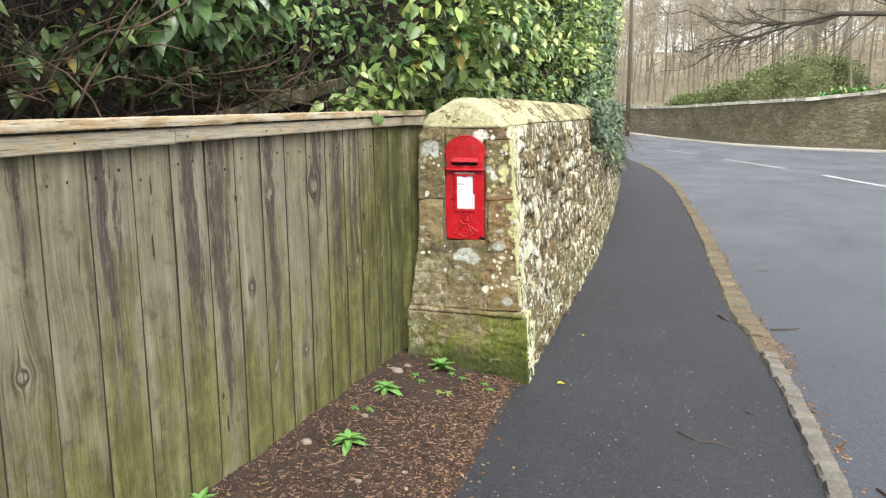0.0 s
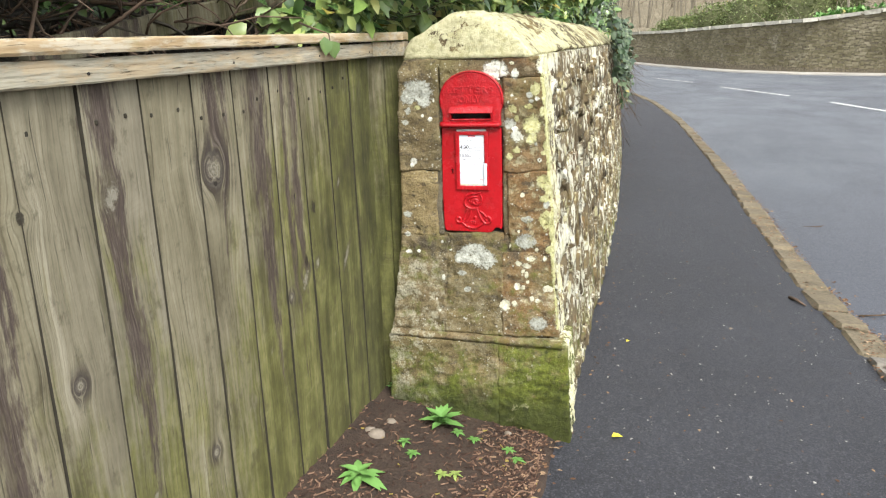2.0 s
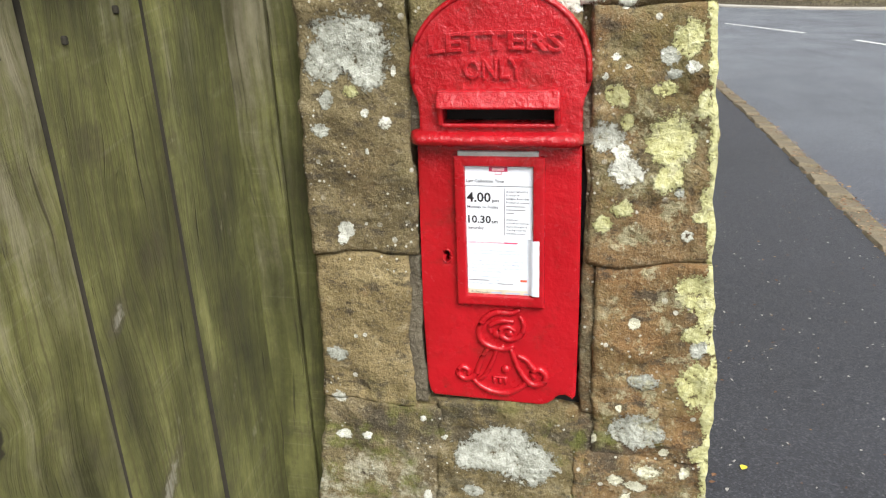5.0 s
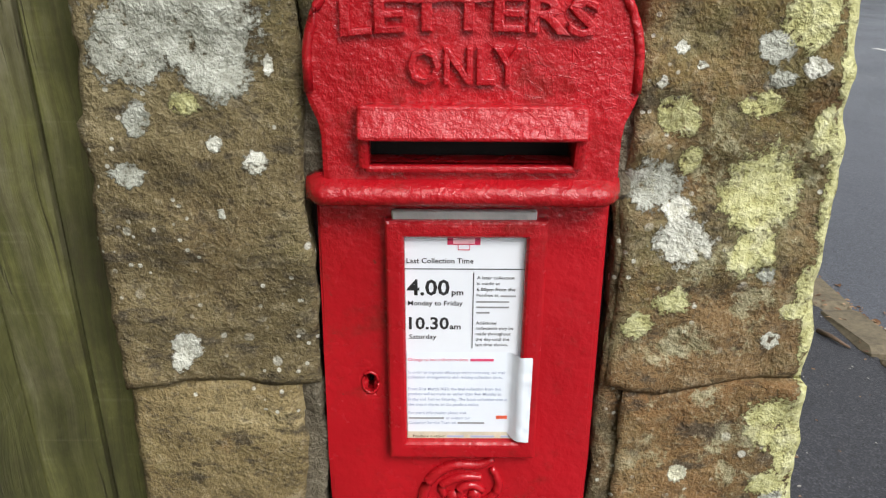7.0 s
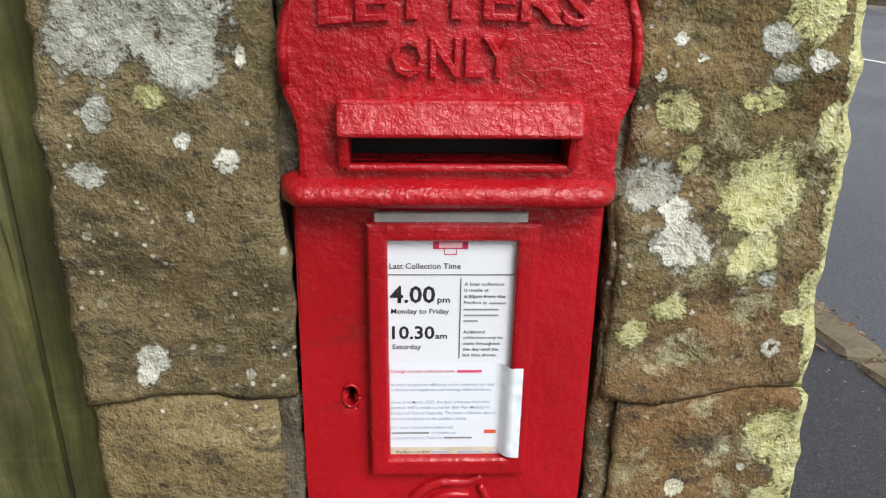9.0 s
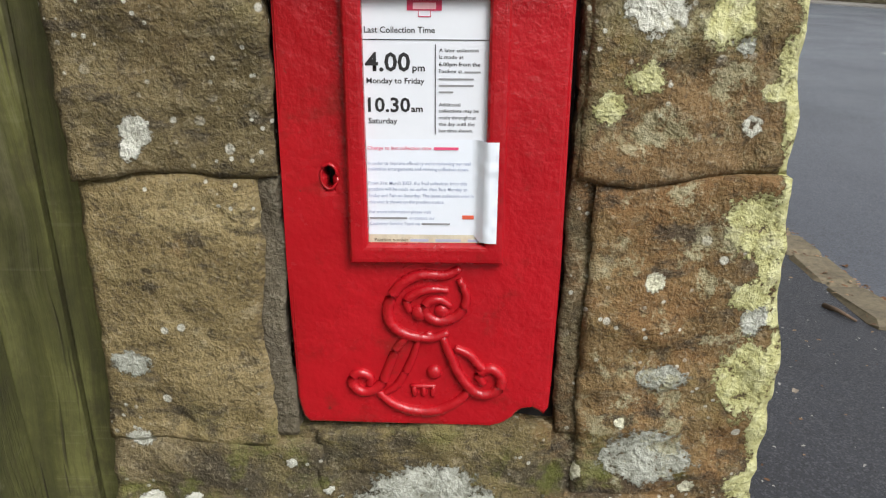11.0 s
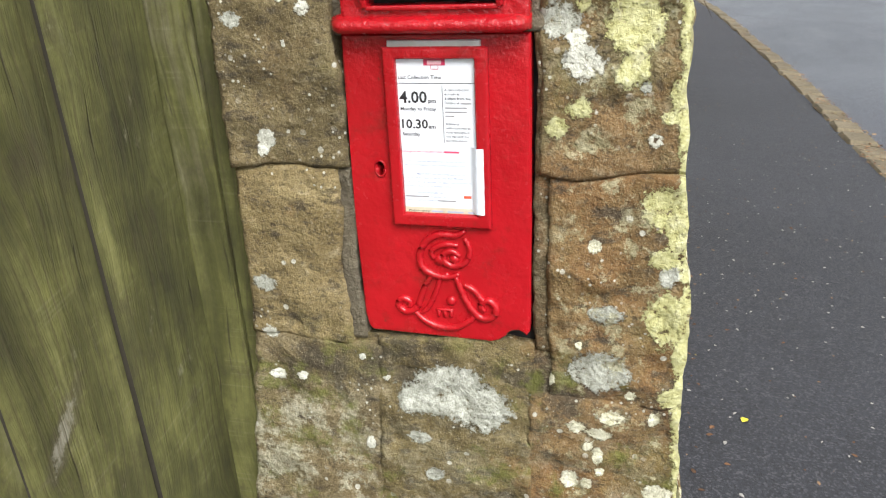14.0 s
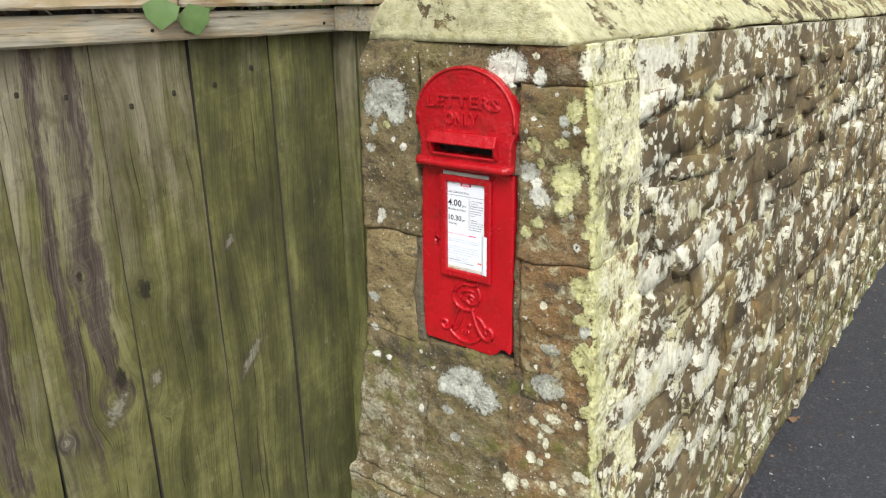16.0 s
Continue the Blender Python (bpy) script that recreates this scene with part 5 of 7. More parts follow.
for word, x0, x1, z, hgt, arch in (("LETTERS", -1.070, -0.908, 1.292, 0.0215, 0.004), ("ONLY", -1.028, -0.954, 1.2585, 0.0225, 0.0)):
    ob = text_part("raised_word", word, x0, x1, z, 3.880, 0.0050, RED, letter_box, hgt, bold=0.03, arch=arch)
    bm = bmesh.new()
    bm.from_mesh(ob.data)
    top = [e for e in bm.edges if all(v.co.y < 3.8770 for v in e.verts) and len(e.link_faces) == 2 and e.calc_face_angle(0) > 0.8]
    bmesh.ops.bevel(bm, geom=top, offset=0.0010, segments=2, affect="EDGES", profile=0.5)
    # each letter becomes a part of its own
    todo = set(bm.faces)
    while todo:
        isle, front = set(), [next(iter(todo))]
        while front:
            f = front.pop()
            if f in isle:
                continue
            isle.add(f)
            front += [q for e in f.edges for q in e.link_faces]
        todo -= isle
        vs = list({v for f in isle for v in f.verts})
        idx = {v: i for i, v in enumerate(vs)}
        g = Geo()
        g.add([v.co for v in vs], [[idx[v] for v in f.verts] for f in isle])
        g.object("raised_letter", RED, letter_box)
    bm.free()
    bpy.data.objects.remove(ob)


# scrolled monogram in raised rope-like strokes
def stroke(pts, r, n=44):
    """A smooth raised stroke through the points (x, z)."""
    P = [Vector((CX + x, 0, 0.81 + z)) for x, z in pts]
    P = [2 * P[0] - P[1]] + P + [2 * P[-1] - P[-2]]
    out = []
    seg = len(P) - 3
    for k in range(seg):
        for i in range(max(2, n // seg)):
            t = i / max(2, n // seg)
            a, b, c, d = P[k:k + 4]
            out.append(0.5 * (2 * b + (c - a) * t + (2 * a - 5 * b + 4 * c - d) * t * t + (3 * b - a - 3 * c + d) * t ** 3))
    out.append(P[-2])
    g = Geo()
    m = len(out)
    rr = [r * (0.62 + 0.38 * math.sin(math.pi * min(1, max(0, i / (m - 1)))) ** 0.6) for i in range(m)]
    g.tube([(p.x, 3.8935 - 0.0008, p.z) for p in out], rr, 9)
    return g.object("monogram_stroke", RED, door, True)


stroke([(0.028, 0.140), (0.016, 0.134), (-0.004, 0.134), (-0.020, 0.124), (-0.029, 0.106), (-0.026, 0.090), (-0.012, 0.081), (0.006, 0.079), (0.019, 0.084)], 0.0048)
stroke([(0.027, 0.131), (0.033, 0.115), (0.027, 0.100), (0.012, 0.094), (0.001, 0.100), (0.002, 0.110), (0.012, 0.113), (0.021, 0.107)], 0.0044)
stroke([(-0.012, 0.102), (-0.014, 0.112), (-0.005, 0.119), (0.006, 0.122), (0.019, 0.121)], 0.0040)
stroke([(-0.013, 0.082), (-0.023, 0.068), (-0.030, 0.050), (-0.037, 0.034), (-0.051, 0.028), (-0.060, 0.036), (-0.055, 0.046), (-0.045, 0.042), (-0.046, 0.034)], 0.0046)
stroke([(-0.005, 0.078), (-0.011, 0.058), (-0.022, 0.036), (-0.034, 0.026)], 0.0036)
stroke([(0.014, 0.081), (0.020, 0.064), (0.030, 0.042), (0.044, 0.027), (0.059, 0.030), (0.063, 0.042), (0.054, 0.051), (0.044, 0.045), (0.049, 0.036)], 0.0050)
stroke([(0.024, 0.070), (0.036, 0.064), (0.046, 0.052), (0.054, 0.050)], 0.0042)
stroke([(-0.040, 0.030), (-0.027, 0.017), (-0.008, 0.010), (0.012, 0.011), (0.029, 0.021), (0.036, 0.030)], 0.0048)
stroke([(-0.009, 0.034), (-0.0085, 0.024)], 0.0026, 6)
stroke([(-0.001, 0.034), (-0.001, 0.024)], 0.0026, 6)
stroke([(0.007, 0.034), (0.0065, 0.024)], 0.0026, 6)
stroke([(-0.012, 0.034), (0.010, 0.034)], 0.0022, 6)
for x, z, r in ((-0.004, 0.101, 0.0072), (0.0135, 0.103, 0.0062), (0.0075, 0.047, 0.0066), (0.003, 0.080, 0.0050)):
    bm = bmesh.new()
    bmesh.ops.create_uvsphere(bm, u_segments=14, v_segments=8, radius=r)
    for v in bm.verts:
        v.co = (CX + x + v.co.x, 3.8935 + v.co.y * 0.75, 0.81 + z + v.co.z)
    part("monogram_boss", bm, RED, door, smooth=True)

# notice card with its printing, and the sticker pasted over its lower half
card = thing("collection_notice", "white printed collection-time card behind a red frame", "notice", (-0.9885, 3.894, 0.972))
U0, V0, UW, VH = -1.032, 1.148, 0.087, 0.176


def cu_(u):
    return U0 + UW * u


def cv_(v):
    return 1.1491 - 0.1607 * v - 0.0200 * v * v


part("card", bevelled(cu_(-0.03), cu_(1.03), 3.8910, 3.8925, cv_(1.02), cv_(-0.02), 0.0003, 1), PAPER, card)
part("card_foot", bevelled(cu_(0.0), cu_(1.0), 3.8904, 3.8910, cv_(1.01), cv_(0.945), 0.0002, 1), OLDCARD, card, "stained lower edge")
YC = 3.8907
GREYINK = plain("grey_ink", (0.26, 0.26, 0.27), 0.5, 50, 0.1)


def bar(name, u0, u1, v, h, mat, y=YC, parent=None):
    g = Geo()
    g.box(cu_(u0), cu_(u1), y - 0.00015, y + 0.0001, cv_(v), cv_(v) + h)
    return g.object(name, mat, parent or card)


bar("badge", 0.353, 0.626, 0.052, 0.0068, LOGORED)
bar("badge_mark", 0.40, 0.58, 0.046, 0.0042, plain("badge_pale", (0.80, 0.45, 0.50), 0.5), YC - 0.0003)
g = Geo()
for a, b, c, d in ((0.44, 0.445, 0.052, 0.078), (0.535, 0.54, 0.052, 0.078), (0.44, 0.54, 0.074, 0.078)):
    g.box(cu_(a), cu_(b), YC - 0.0002, YC, cv_(d), cv_(c))
g.object("badge_outline", LOGORED, card)
bar("rule", 0.0, 1.0, 0.170, 0.0006, INK)
g = Geo()
g.box(cu_(0.573), cu_(0.580), YC - 0.0002, YC, cv_(0.545), cv_(0.185))
g.object("rule", INK, card)
for s, u0, u1, v, hgt, b in (("Last Collection Time", 0.012, 0.572, 0.141, 0.0041, 0.012), ("4.00", 0.012, 0.375, 0.293, 0.0125, 0.022), ("pm", 0.392, 0.492, 0.293, 0.0046, 0.02),
                            ("Monday to Friday", 0.020, 0.488, 0.343, 0.0039, 0.012), ("10.30", 0.026, 0.372, 0.456, 0.0100, 0.022), ("am", 0.378, 0.474, 0.456, 0.0046, 0.02), ("Saturday", 0.026, 0.264, 0.503, 0.0039, 0.012),
                            ("A later collection", 0.605, 0.920, 0.217, 0.0026, 0.006), ("is made at", 0.605, 0.800, 0.244, 0.0026, 0.006), ("6.00pm from the", 0.605, 0.935, 0.273, 0.0027, 0.014), ("Postbox at", 0.605, 0.790, 0.300, 0.0026, 0.006),
                            ("Additional", 0.605, 0.780, 0.433, 0.0026, 0.006), ("collections may be", 0.605, 0.930, 0.458, 0.0026, 0.006), ("made throughout", 0.605, 0.910, 0.485, 0.0026, 0.006), ("the day until the", 0.605, 0.900, 0.511, 0.0026, 0.006),
                            ("last time shown.", 0.605, 0.890, 0.537, 0.0026, 0.006)):
    text_part("printed_line", s, cu_(u0), cu_(u1), cv_(v), YC, 0, INK, card, hgt, bold=b)
for u1, v in ((0.885, 0.328), (0.885, 0.354), (0.720, 0.380)):
    bar("printed_bar", 0.605, u1, v, 0.0012, GREYINK)
bar("printed_bar", 0.81, 0.94, 0.300, 0.0012, GREYINK)
for u0, u1 in ((0.36, 0.52), (0.58, 0.80), (0.86, 0.95)):
    bar("printed_bar", u0, u1, 0.978, 0.002, BLUEINK, 3.8903)
text_part("printed_line", "Postbox number", cu_(0.05), cu_(0.345), cv_(0.978), 3.8903, 0, INK, card, 0.0026, bold=0.006)

sticker = thing("pasted_notice", "white paper slip pasted over the card with a crumpled edge", "notice", (-0.9885, 3.893, 0.98))
g = Geo()
NU2, NV2 = 34, 34
for j in range(NV2 + 1):
    for i in range(NU2 + 1):
        u, v = 0.004 + 1.10 * i / NU2, 0.565 + 0.385 * j / NV2
        lift = 0.0
        if u > 0.93:
            lift = -0.0085 * min(1, (u - 0.93) / 0.07) - 0.0012 * nz(u * 30, v * 26, 1)
            v = v + 0.018 * (v - 0.565) / 0.385
        g.v.append((cu_(u), 3.8903 + lift, cv_(v)))
for j in range(NV2):
    for i in range(NU2):
        a = j * (NU2 + 1) + i
        g.f.append((a, a + NU2 + 1, a + NU2 + 2, a + 1))
g.object("paper", STICKER, sticker, True)
YS = 3.8899
for s, u1, v, mat, hgt in (("Change to last collection time", 0.545, 0.607, PINKINK, 0.0026), ("In order to improve efficiency we're reviewing our mail", 0.875, 0.668, BLUEINK, 0.0026), ("collection arrangements and revising collection times.", 0.860, 0.691, BLUEINK, 0.0026),
                      ("From 31st March 2023, the final collection from this", 0.845, 0.748, BLUEINK, 0.0026), ("postbox will be made no earlier than 9am Monday to", 0.850, 0.772, BLUEINK, 0.0026), ("Friday and 7am on Saturday. The latest collection time in", 0.905, 0.798, BLUEINK, 0.0026),
                      ("this area is shown on the postbox notice.", 0.655, 0.823, BLUEINK, 0.0026), ("For more information please visit", 0.540, 0.863, BLUEINK, 0.0026), ("Customer Service Team on", 0.445, 0.911, BLUEINK, 0.0026), ("or contact our", 0.575, 0.888, BLUEINK, 0.0026)):
    text_part("printed_line", s, cu_(0.355 if s[:2] == "or" else 0.012), cu_(u1), cv_(v), YS, 0, mat, sticker, hgt, bold=0.004)
bar("printed_bar", 0.565, 0.77, 0.607, 0.0020, PINKINK, YS, sticker)
bar("printed_bar", 0.015, 0.335, 0.886, 0.0013, GREYINK, YS, sticker)
bar("printed_bar", 0.46, 0.705, 0.909, 0.0013, GREYINK, YS, sticker)
bar("badge", 0.81, 0.91, 0.885, 0.0030, plain("badge_orange", (0.70, 0.12, 0.06), 0.5), YS, sticker)

# ---------------------------------------------------------------- fence
def fence_x(y):
    return -1.482 + 0.0617 * (y - 2.255)


fence = thing("board_fence", "close-boarded timber fence, grey and green with algae", "fence")
EDGES = [1.543 - 0.171 * k for k in range(24, 0, -1)] + [1.543, 1.711, 1.885, 2.055, 2.228, 2.398, 2.565, 2.738, 2.914, 3.082, 3.262, 3.431, 3.610, 3.786, 3.955]


def board(y0, y1, seed, x_of, flat=False):
    """One feather-edged board: thick edge proud over its neighbour's thin edge, slightly cupped, rough ends."""
    g = Geo()
    NY, NZ = 7, 34
    zb, zt = soil_z(-1.45, (y0 + y1) / 2) - 0.03, 1.455
    lean = float(np.interp(y0, [1.5, 2.9, 3.4], [0.020, 0.012, -0.010])) + rng.uniform(-0.003, 0.003)
    cup = rng.uniform(-0.003, 0.003)
    for side in (0, 1):
        for j in range(NZ + 1):
            z = zb + (zt - zb) * j / NZ
            for i in range(NY + 1):
                u = i / NY
                y = y0 + (y1 - y0) * u + 0.0035 * nz(seed, z * 2.5, 0) * (1 if i in (0, NY) else 0.5) + lean * (z - 0.8)
                front = 0.006 + 0.0045 * (1 - u) + cup * math.sin(math.pi * u) + 0.0015 * nz(seed, z * 2, u * 3)
                if i in (0, NY):
                    front -= 0.0018
                g.v.append((x_of(y) + (front if side == 0 else -0.010), y, z))
    row, lay = NY + 1, (NY + 1) * (NZ + 1)
    for j in range(NZ):
        for i in range(NY):
            a = j * row + i
            g.f.append((a, a + 1, a + 1 + row, a + row))
            g.f.append((lay + a, lay + a + row, lay + a + row + 1, lay + a + 1))
        for i in (0, NY):
            a = j * row + i
            g.f.append((a, a + row, lay + a + row, lay + a) if i == 0 else (a, lay + a, lay + a + row, a + row))
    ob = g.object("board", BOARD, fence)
    # side faces get the dark tone, so the joint's shade is painted on
    ob.data.materials.append(SHADE_AND_NAIL)
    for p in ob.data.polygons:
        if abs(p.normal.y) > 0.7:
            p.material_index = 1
    return ob


for k in range(len(EDGES) - 1):
    board(EDGES[k] + 0.0007, EDGES[k + 1] - 0.0007, k * 3.7, fence_x)
    ye = EDGES[k + 1]
    # added dark strip behind each joint, in place of shade in the gap
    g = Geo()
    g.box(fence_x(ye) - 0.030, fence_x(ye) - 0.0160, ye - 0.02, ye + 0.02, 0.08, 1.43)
    g.object("cover_strip", SHADE_AND_NAIL, fence)
# two nails near the head of each board
nail = bevelled(-0.004, 0.0025, -0.0035, 0.0035, -0.0045, 0.0045, 0.0015, 1)
nail_mesh = bpy.data.meshes.new("nail_head")
nail.to_mesh(nail_mesh)
nail.free()
nail_mesh.materials.append(SHADE_AND_NAIL)
for k in range(20, len(EDGES) - 2):
    for u in (0.22, 0.70):
        yn = EDGES[k] + (EDGES[k + 1] - EDGES[k]) * (u + rng.uniform(-0.06, 0.06))
        ob = new("nail_head", nail_mesh)
        ob.location = (fence_x(yn) + 0.006 + 0.0045 * (1 - u), yn, 1.325 + rng.uniform(-0.02, 0.03))
        ob.parent = fence
# short return panel between the fence's end and the pillar
for k, (xa, xb) in enumerate(((-1.392, -1.318), (-1.317, -1.243))):
    bm = bevelled(xa, xb, 3.958 + 0.006 * k, 3.976 + 0.006 * k, 0.08, 1.45, 0.003, 1)
    part("board", bm, BOARD, fence)


def rail(y0, y1, z0, z1, x0, x1, seed, name, dip=0.0, split=0.0):
    """A length of rail along the fence; x0 and x1 are measured out from the boards."""
    g = Geo()
    N = int((y1 - y0) / 0.02)
    for j in range(N + 1):
        y = y0 + (y1 - y0) * j / N
        w = 0.0015 * nz(seed, y * 3, 0) + 0.0018 * nz(seed, y * 55, 1)
        ww = 0.0015 * nz(seed, y * 4, 5) + 0.0022 * nz(seed, y * 48, 6)
        cutb = split * max(0.0, nz(seed + 4, y * 1.7, 2)) 
        bx = fence_x(y)
        pr = [(x0, z0), (x1 - 0.003, z0 + w), (x1 + ww, z0 + 0.004 + w + cutb), (x1 + ww, (z0 + z1) / 2 + cutb * 0.5), (x1 + ww - 0.001, z1 - 0.004), (x1 - 0.004, z1 + w), ((x0 + x1) / 2, z1 + ww * 1.5), (x0, z1)]
        g.v += [(bx + a, y, b - dip * (y - 2.2)) for a, b in pr]
    for j in range(N):
        for i in range(8):
            a, b = j * 8 + i, j * 8 + (i + 1) % 8
            g.f.append((a, a + 8, b + 8, b))
    g.f += [tuple(range(8)), tuple(reversed(range(N * 8, N * 8 + 8)))]
    return g.object(name, RAIL, fence)


rail(-2.0, 2.06, 1.410, 1.458, -0.012, 0.036, 1.0, "fascia_rail")
rail(2.065, 3.975, 1.414, 1.460, -0.012, 0.036, 2.0, "fascia_rail")
rail(-2.0, 2.35, 1.466, 1.496, -0.055, 0.050, 3.0, "cap_rail", split=0.02)
rail(2.353, 3.98, 1.468, 1.496, -0.055, 0.048, 4.0, "cap_rail", split=0.02)
for nm, z0, z1, d in (("fascia_rail", 1.416, 1.464, 0.034), ("cap_rail", 1.468, 1.496, 0.048)):
    part(nm, bevelled(-1.343, -1.226, 3.962 - d, 3.980, z0, z1, 0.004, 2), RAIL, fence)
for yy in (1.66, 2.12, 2.58, 3.06, 3.52, 3.9, 1.2, 0.75):
    g = Geo()
    x = fence_x(yy) + 0.0365
    g.tube([(x - 0.004, yy, 1.432), (x + 0.0012, yy, 1.432)], [0.0035, 0.003], 8)
    g.object("nail", VOID_AND_NAIL, fence)

# ---------------------------------------------------------------- pieces of the wall and kerb
coping_stone(3.889, 4.50, 1, pillar, COPING, True)
yy, k = 4.506, 2
while yy < 16:
    ln = rng.uniform(0.38, 0.62)
    coping_stone(yy, yy + ln - 0.006, k, road_wall, COPING)
    yy += ln
    k += 1


def rubble_mesh(seed):
    """A lump about 2 x 2 x 2 with a flattish, uneven face."""
    r_ = random.Random(seed)
    bm = bmesh.new()
    bmesh.ops.create_cube(bm, size=2.0)
    bmesh.ops.subdivide_edges(bm, edges=bm.edges[:], cuts=2, use_grid_fill=True)
    for v in bm.verts:
        ax = sum(1 for c in v.co if abs(c) > 0.9)
        v.co *= (1.0, 0.98, 0.91)[ax - 1] if ax else 1.0
        q = v.co * 1.1 + Vector((seed * 3.7, 0, 0))
        v.co += 0.16 * Vector((nz(q.x, q.y, q.z), nz(q.y + 9, q.z, q.x), nz(q.z, q.x + 5, q.y))) + Vector((r_.uniform(-0.10, 0.10), r_.uniform(-0.05, 0.05), r_.uniform(-0.07, 0.07)))
    me = bpy.data.meshes.new("stone")
    bm.to_mesh(me)
    bm.free()
    me.polygons.foreach_set("use_smooth", [True] * len(me.polygons))
    me.materials.append(RUBBLE)
    return me


RUB = [rubble_mesh(s) for s in range(14)]
rubble = []
z = -0.12
while z < 1.36:
    h = rng.uniform(0.05, 0.15)
    y = 3.92 + rng.uniform(0, 0.05)
    while y < 16.5:
        ln = rng.uniform(0.07, 0.34) * (1.0 if y < 8 else 1.25)
        rubble.append((y + ln / 2, z + h / 2 + rng.uniform(-0.022, 0.022), ln / 2, h / 2 * rng.uniform(0.75, 1.3)))
        y += ln + 0.006
    z += h + 0.004
rest = Geo()
count = 0
for y, z, ly, lz in rubble:
    zt = 1.402 - (0.012 * (y - 4.6) if y > 4.6 else 0)
    if z + lz > zt + 0.01 or z + lz < pave_z(-0.6, y) - 0.03:
        continue
    if abs(y - 5.77) < 0.09 and z > 1.27:
        continue
    me = RUB[rng.randrange(14)]
    dep = rng.uniform(0.024, 0.034)
    m = Matrix.Translation((face_x(y, z) - dep + rng.choice((-0.004, 0.0, 0.002, 0.006)) + rng.uniform(-0.002, 0.002), y, z)) @ Euler((rng.uniform(-0.14, 0.14), rng.uniform(-0.06, 0.06) - 0.07, rng.uniform(-0.04, 0.04))).to_matrix().to_4x4() @ Matrix.Diagonal((dep, ly, lz, 1))
    if y < 6.1 and count < 300:
        ob = new("stone", me)
        ob.matrix_basis = m
        ob.parent = road_wall
        count += 1
    else:
        k0 = len(rest.v)
        rest.v += [tuple(m @ v.co) for v in me.vertices]
        rest.f += [tuple(k0 + i for i in p.vertices) for p in me.polygons]
tagged(rest.object("rubble", RUBBLE, road_wall, True), kind="stuff")


def kerb_mesh(seed, mat):
    r_ = random.Random(seed)
    bm = bmesh.new()
    bmesh.ops.create_cube(bm, size=2.0)
    bmesh.ops.bevel(bm, geom=bm.edges[:], offset=0.22, segments=1, affect="EDGES")
    for v in bm.verts:
        v.co += Vector((r_.uniform(-0.07, 0.07), r_.uniform(-0.05, 0.05), r_.uniform(-0.06, 0.06)))
    me = bpy.data.meshes.new("kerb_stone")
    bm.to_mesh(me)
    bm.free()
    me.materials.append(mat)
    return me


KM = {True: [kerb_mesh(s, SETT) for s in range(5)], False: [kerb_mesh(s + 9, KERB) for s in range(5)]}
for y, ln, setts in KERB_PIECES:
    yc = y + ln / 2
    slope = (kerb_in(yc + 0.2) - kerb_in(yc - 0.2)) / 0.4
    ob = new("kerb_stone", KM[setts][rng.randrange(5)])
    w = 0.056 if setts else 0.092
    xc = kerb_in(yc) + w + 0.004
    ob.matrix_basis = Matrix.Translation((xc, yc, pave_z(xc, yc) - (0.062 if setts else 0.066) + rng.uniform(-0.006, 0.006))) @ Euler((-0.018 + rng.uniform(-0.035, 0.035), 0.07 + rng.uniform(-0.05, 0.05), -math.atan(slope) + rng.uniform(-0.05, 0.05))).to_matrix().to_4x4() @ Matrix.Diagonal((w * rng.uniform(0.9, 1.08), ln / 2 - (0.009 if setts else 0.007), 0.085, 1))
    ob.parent = kerb_line

# ---------------------------------------------------------------- planting
def unit():
    return Vector((rng.gauss(0, 1), rng.gauss(0, 1), rng.gauss(0, 1))).normalized()


def leaves(name, mat, parent, n, place, size, ratio=0.48, out=Vector((1, -0.4, 0)), wild=0.8, label=""):
    """n leaves at the points that place() gives, facing mostly outwards and hanging a little."""
    g = Geo()
    for _ in range(n):
        p = place()
        if p is None:
            continue
        al = (out * 0.5 + unit() * wild + Vector((0, 0, -0.25))).normalized()
        up = (Vector((0.5, -0.35, 0.9)) + unit() * 0.55).normalized()
        L = rng.uniform(*size)
        g.leaf(p, al, up, L, L * ratio * rng.uniform(0.8, 1.15), rng.uniform(0.1, 0.5), rng.uniform(0.05, 0.4))
    return tagged(g.object(name, mat, parent, True, label), kind="stuff")


def twigs(name, mat, parent, n, start, aim, length, r0, bend=0.35, forks=2):
    g = Geo()
    for _ in range(n):
        p, d = start(), aim()
        L = rng.uniform(*length)
        pts = [p]
        for k in range(4):
            d = (d + unit() * bend).normalized()
            p = p + d * (L / 4)
            pts.append(p)
        if any(q.x > -1.58 and q.z < 1.53 and q.y < 4.1 for q in pts):
            continue
        r = r0 * rng.uniform(0.5, 1.2)
        g.tube(pts, [r, r * 0.85, r * 0.7, r * 0.5, r * 0.25], 5)
        for _ in range(forks):
            k = rng.randint(1, 3)
            q, e = pts[k], (d + unit() * 0.8).normalized()
            if q.y < 4.1 and q.z < 1.75 and q.x > -1.95:
                e = Vector((e.x, e.y, abs(e.z))).normalized()
                if q.z < 1.53:
                    continue
            g.tube([q, q + e * L * 0.2, q + (e + unit() * 0.3).normalized() * L * 0.38], [r * 0.5, r * 0.4, r * 0.15], 4)
    return tagged(g.object(name, mat, parent, True), kind="stuff")


hedge = thing("laurel_hedge", "overgrown glossy laurel hedge with bare twigs leaning over the fence", "hedge", (-2.2, 1.8, 0.1))


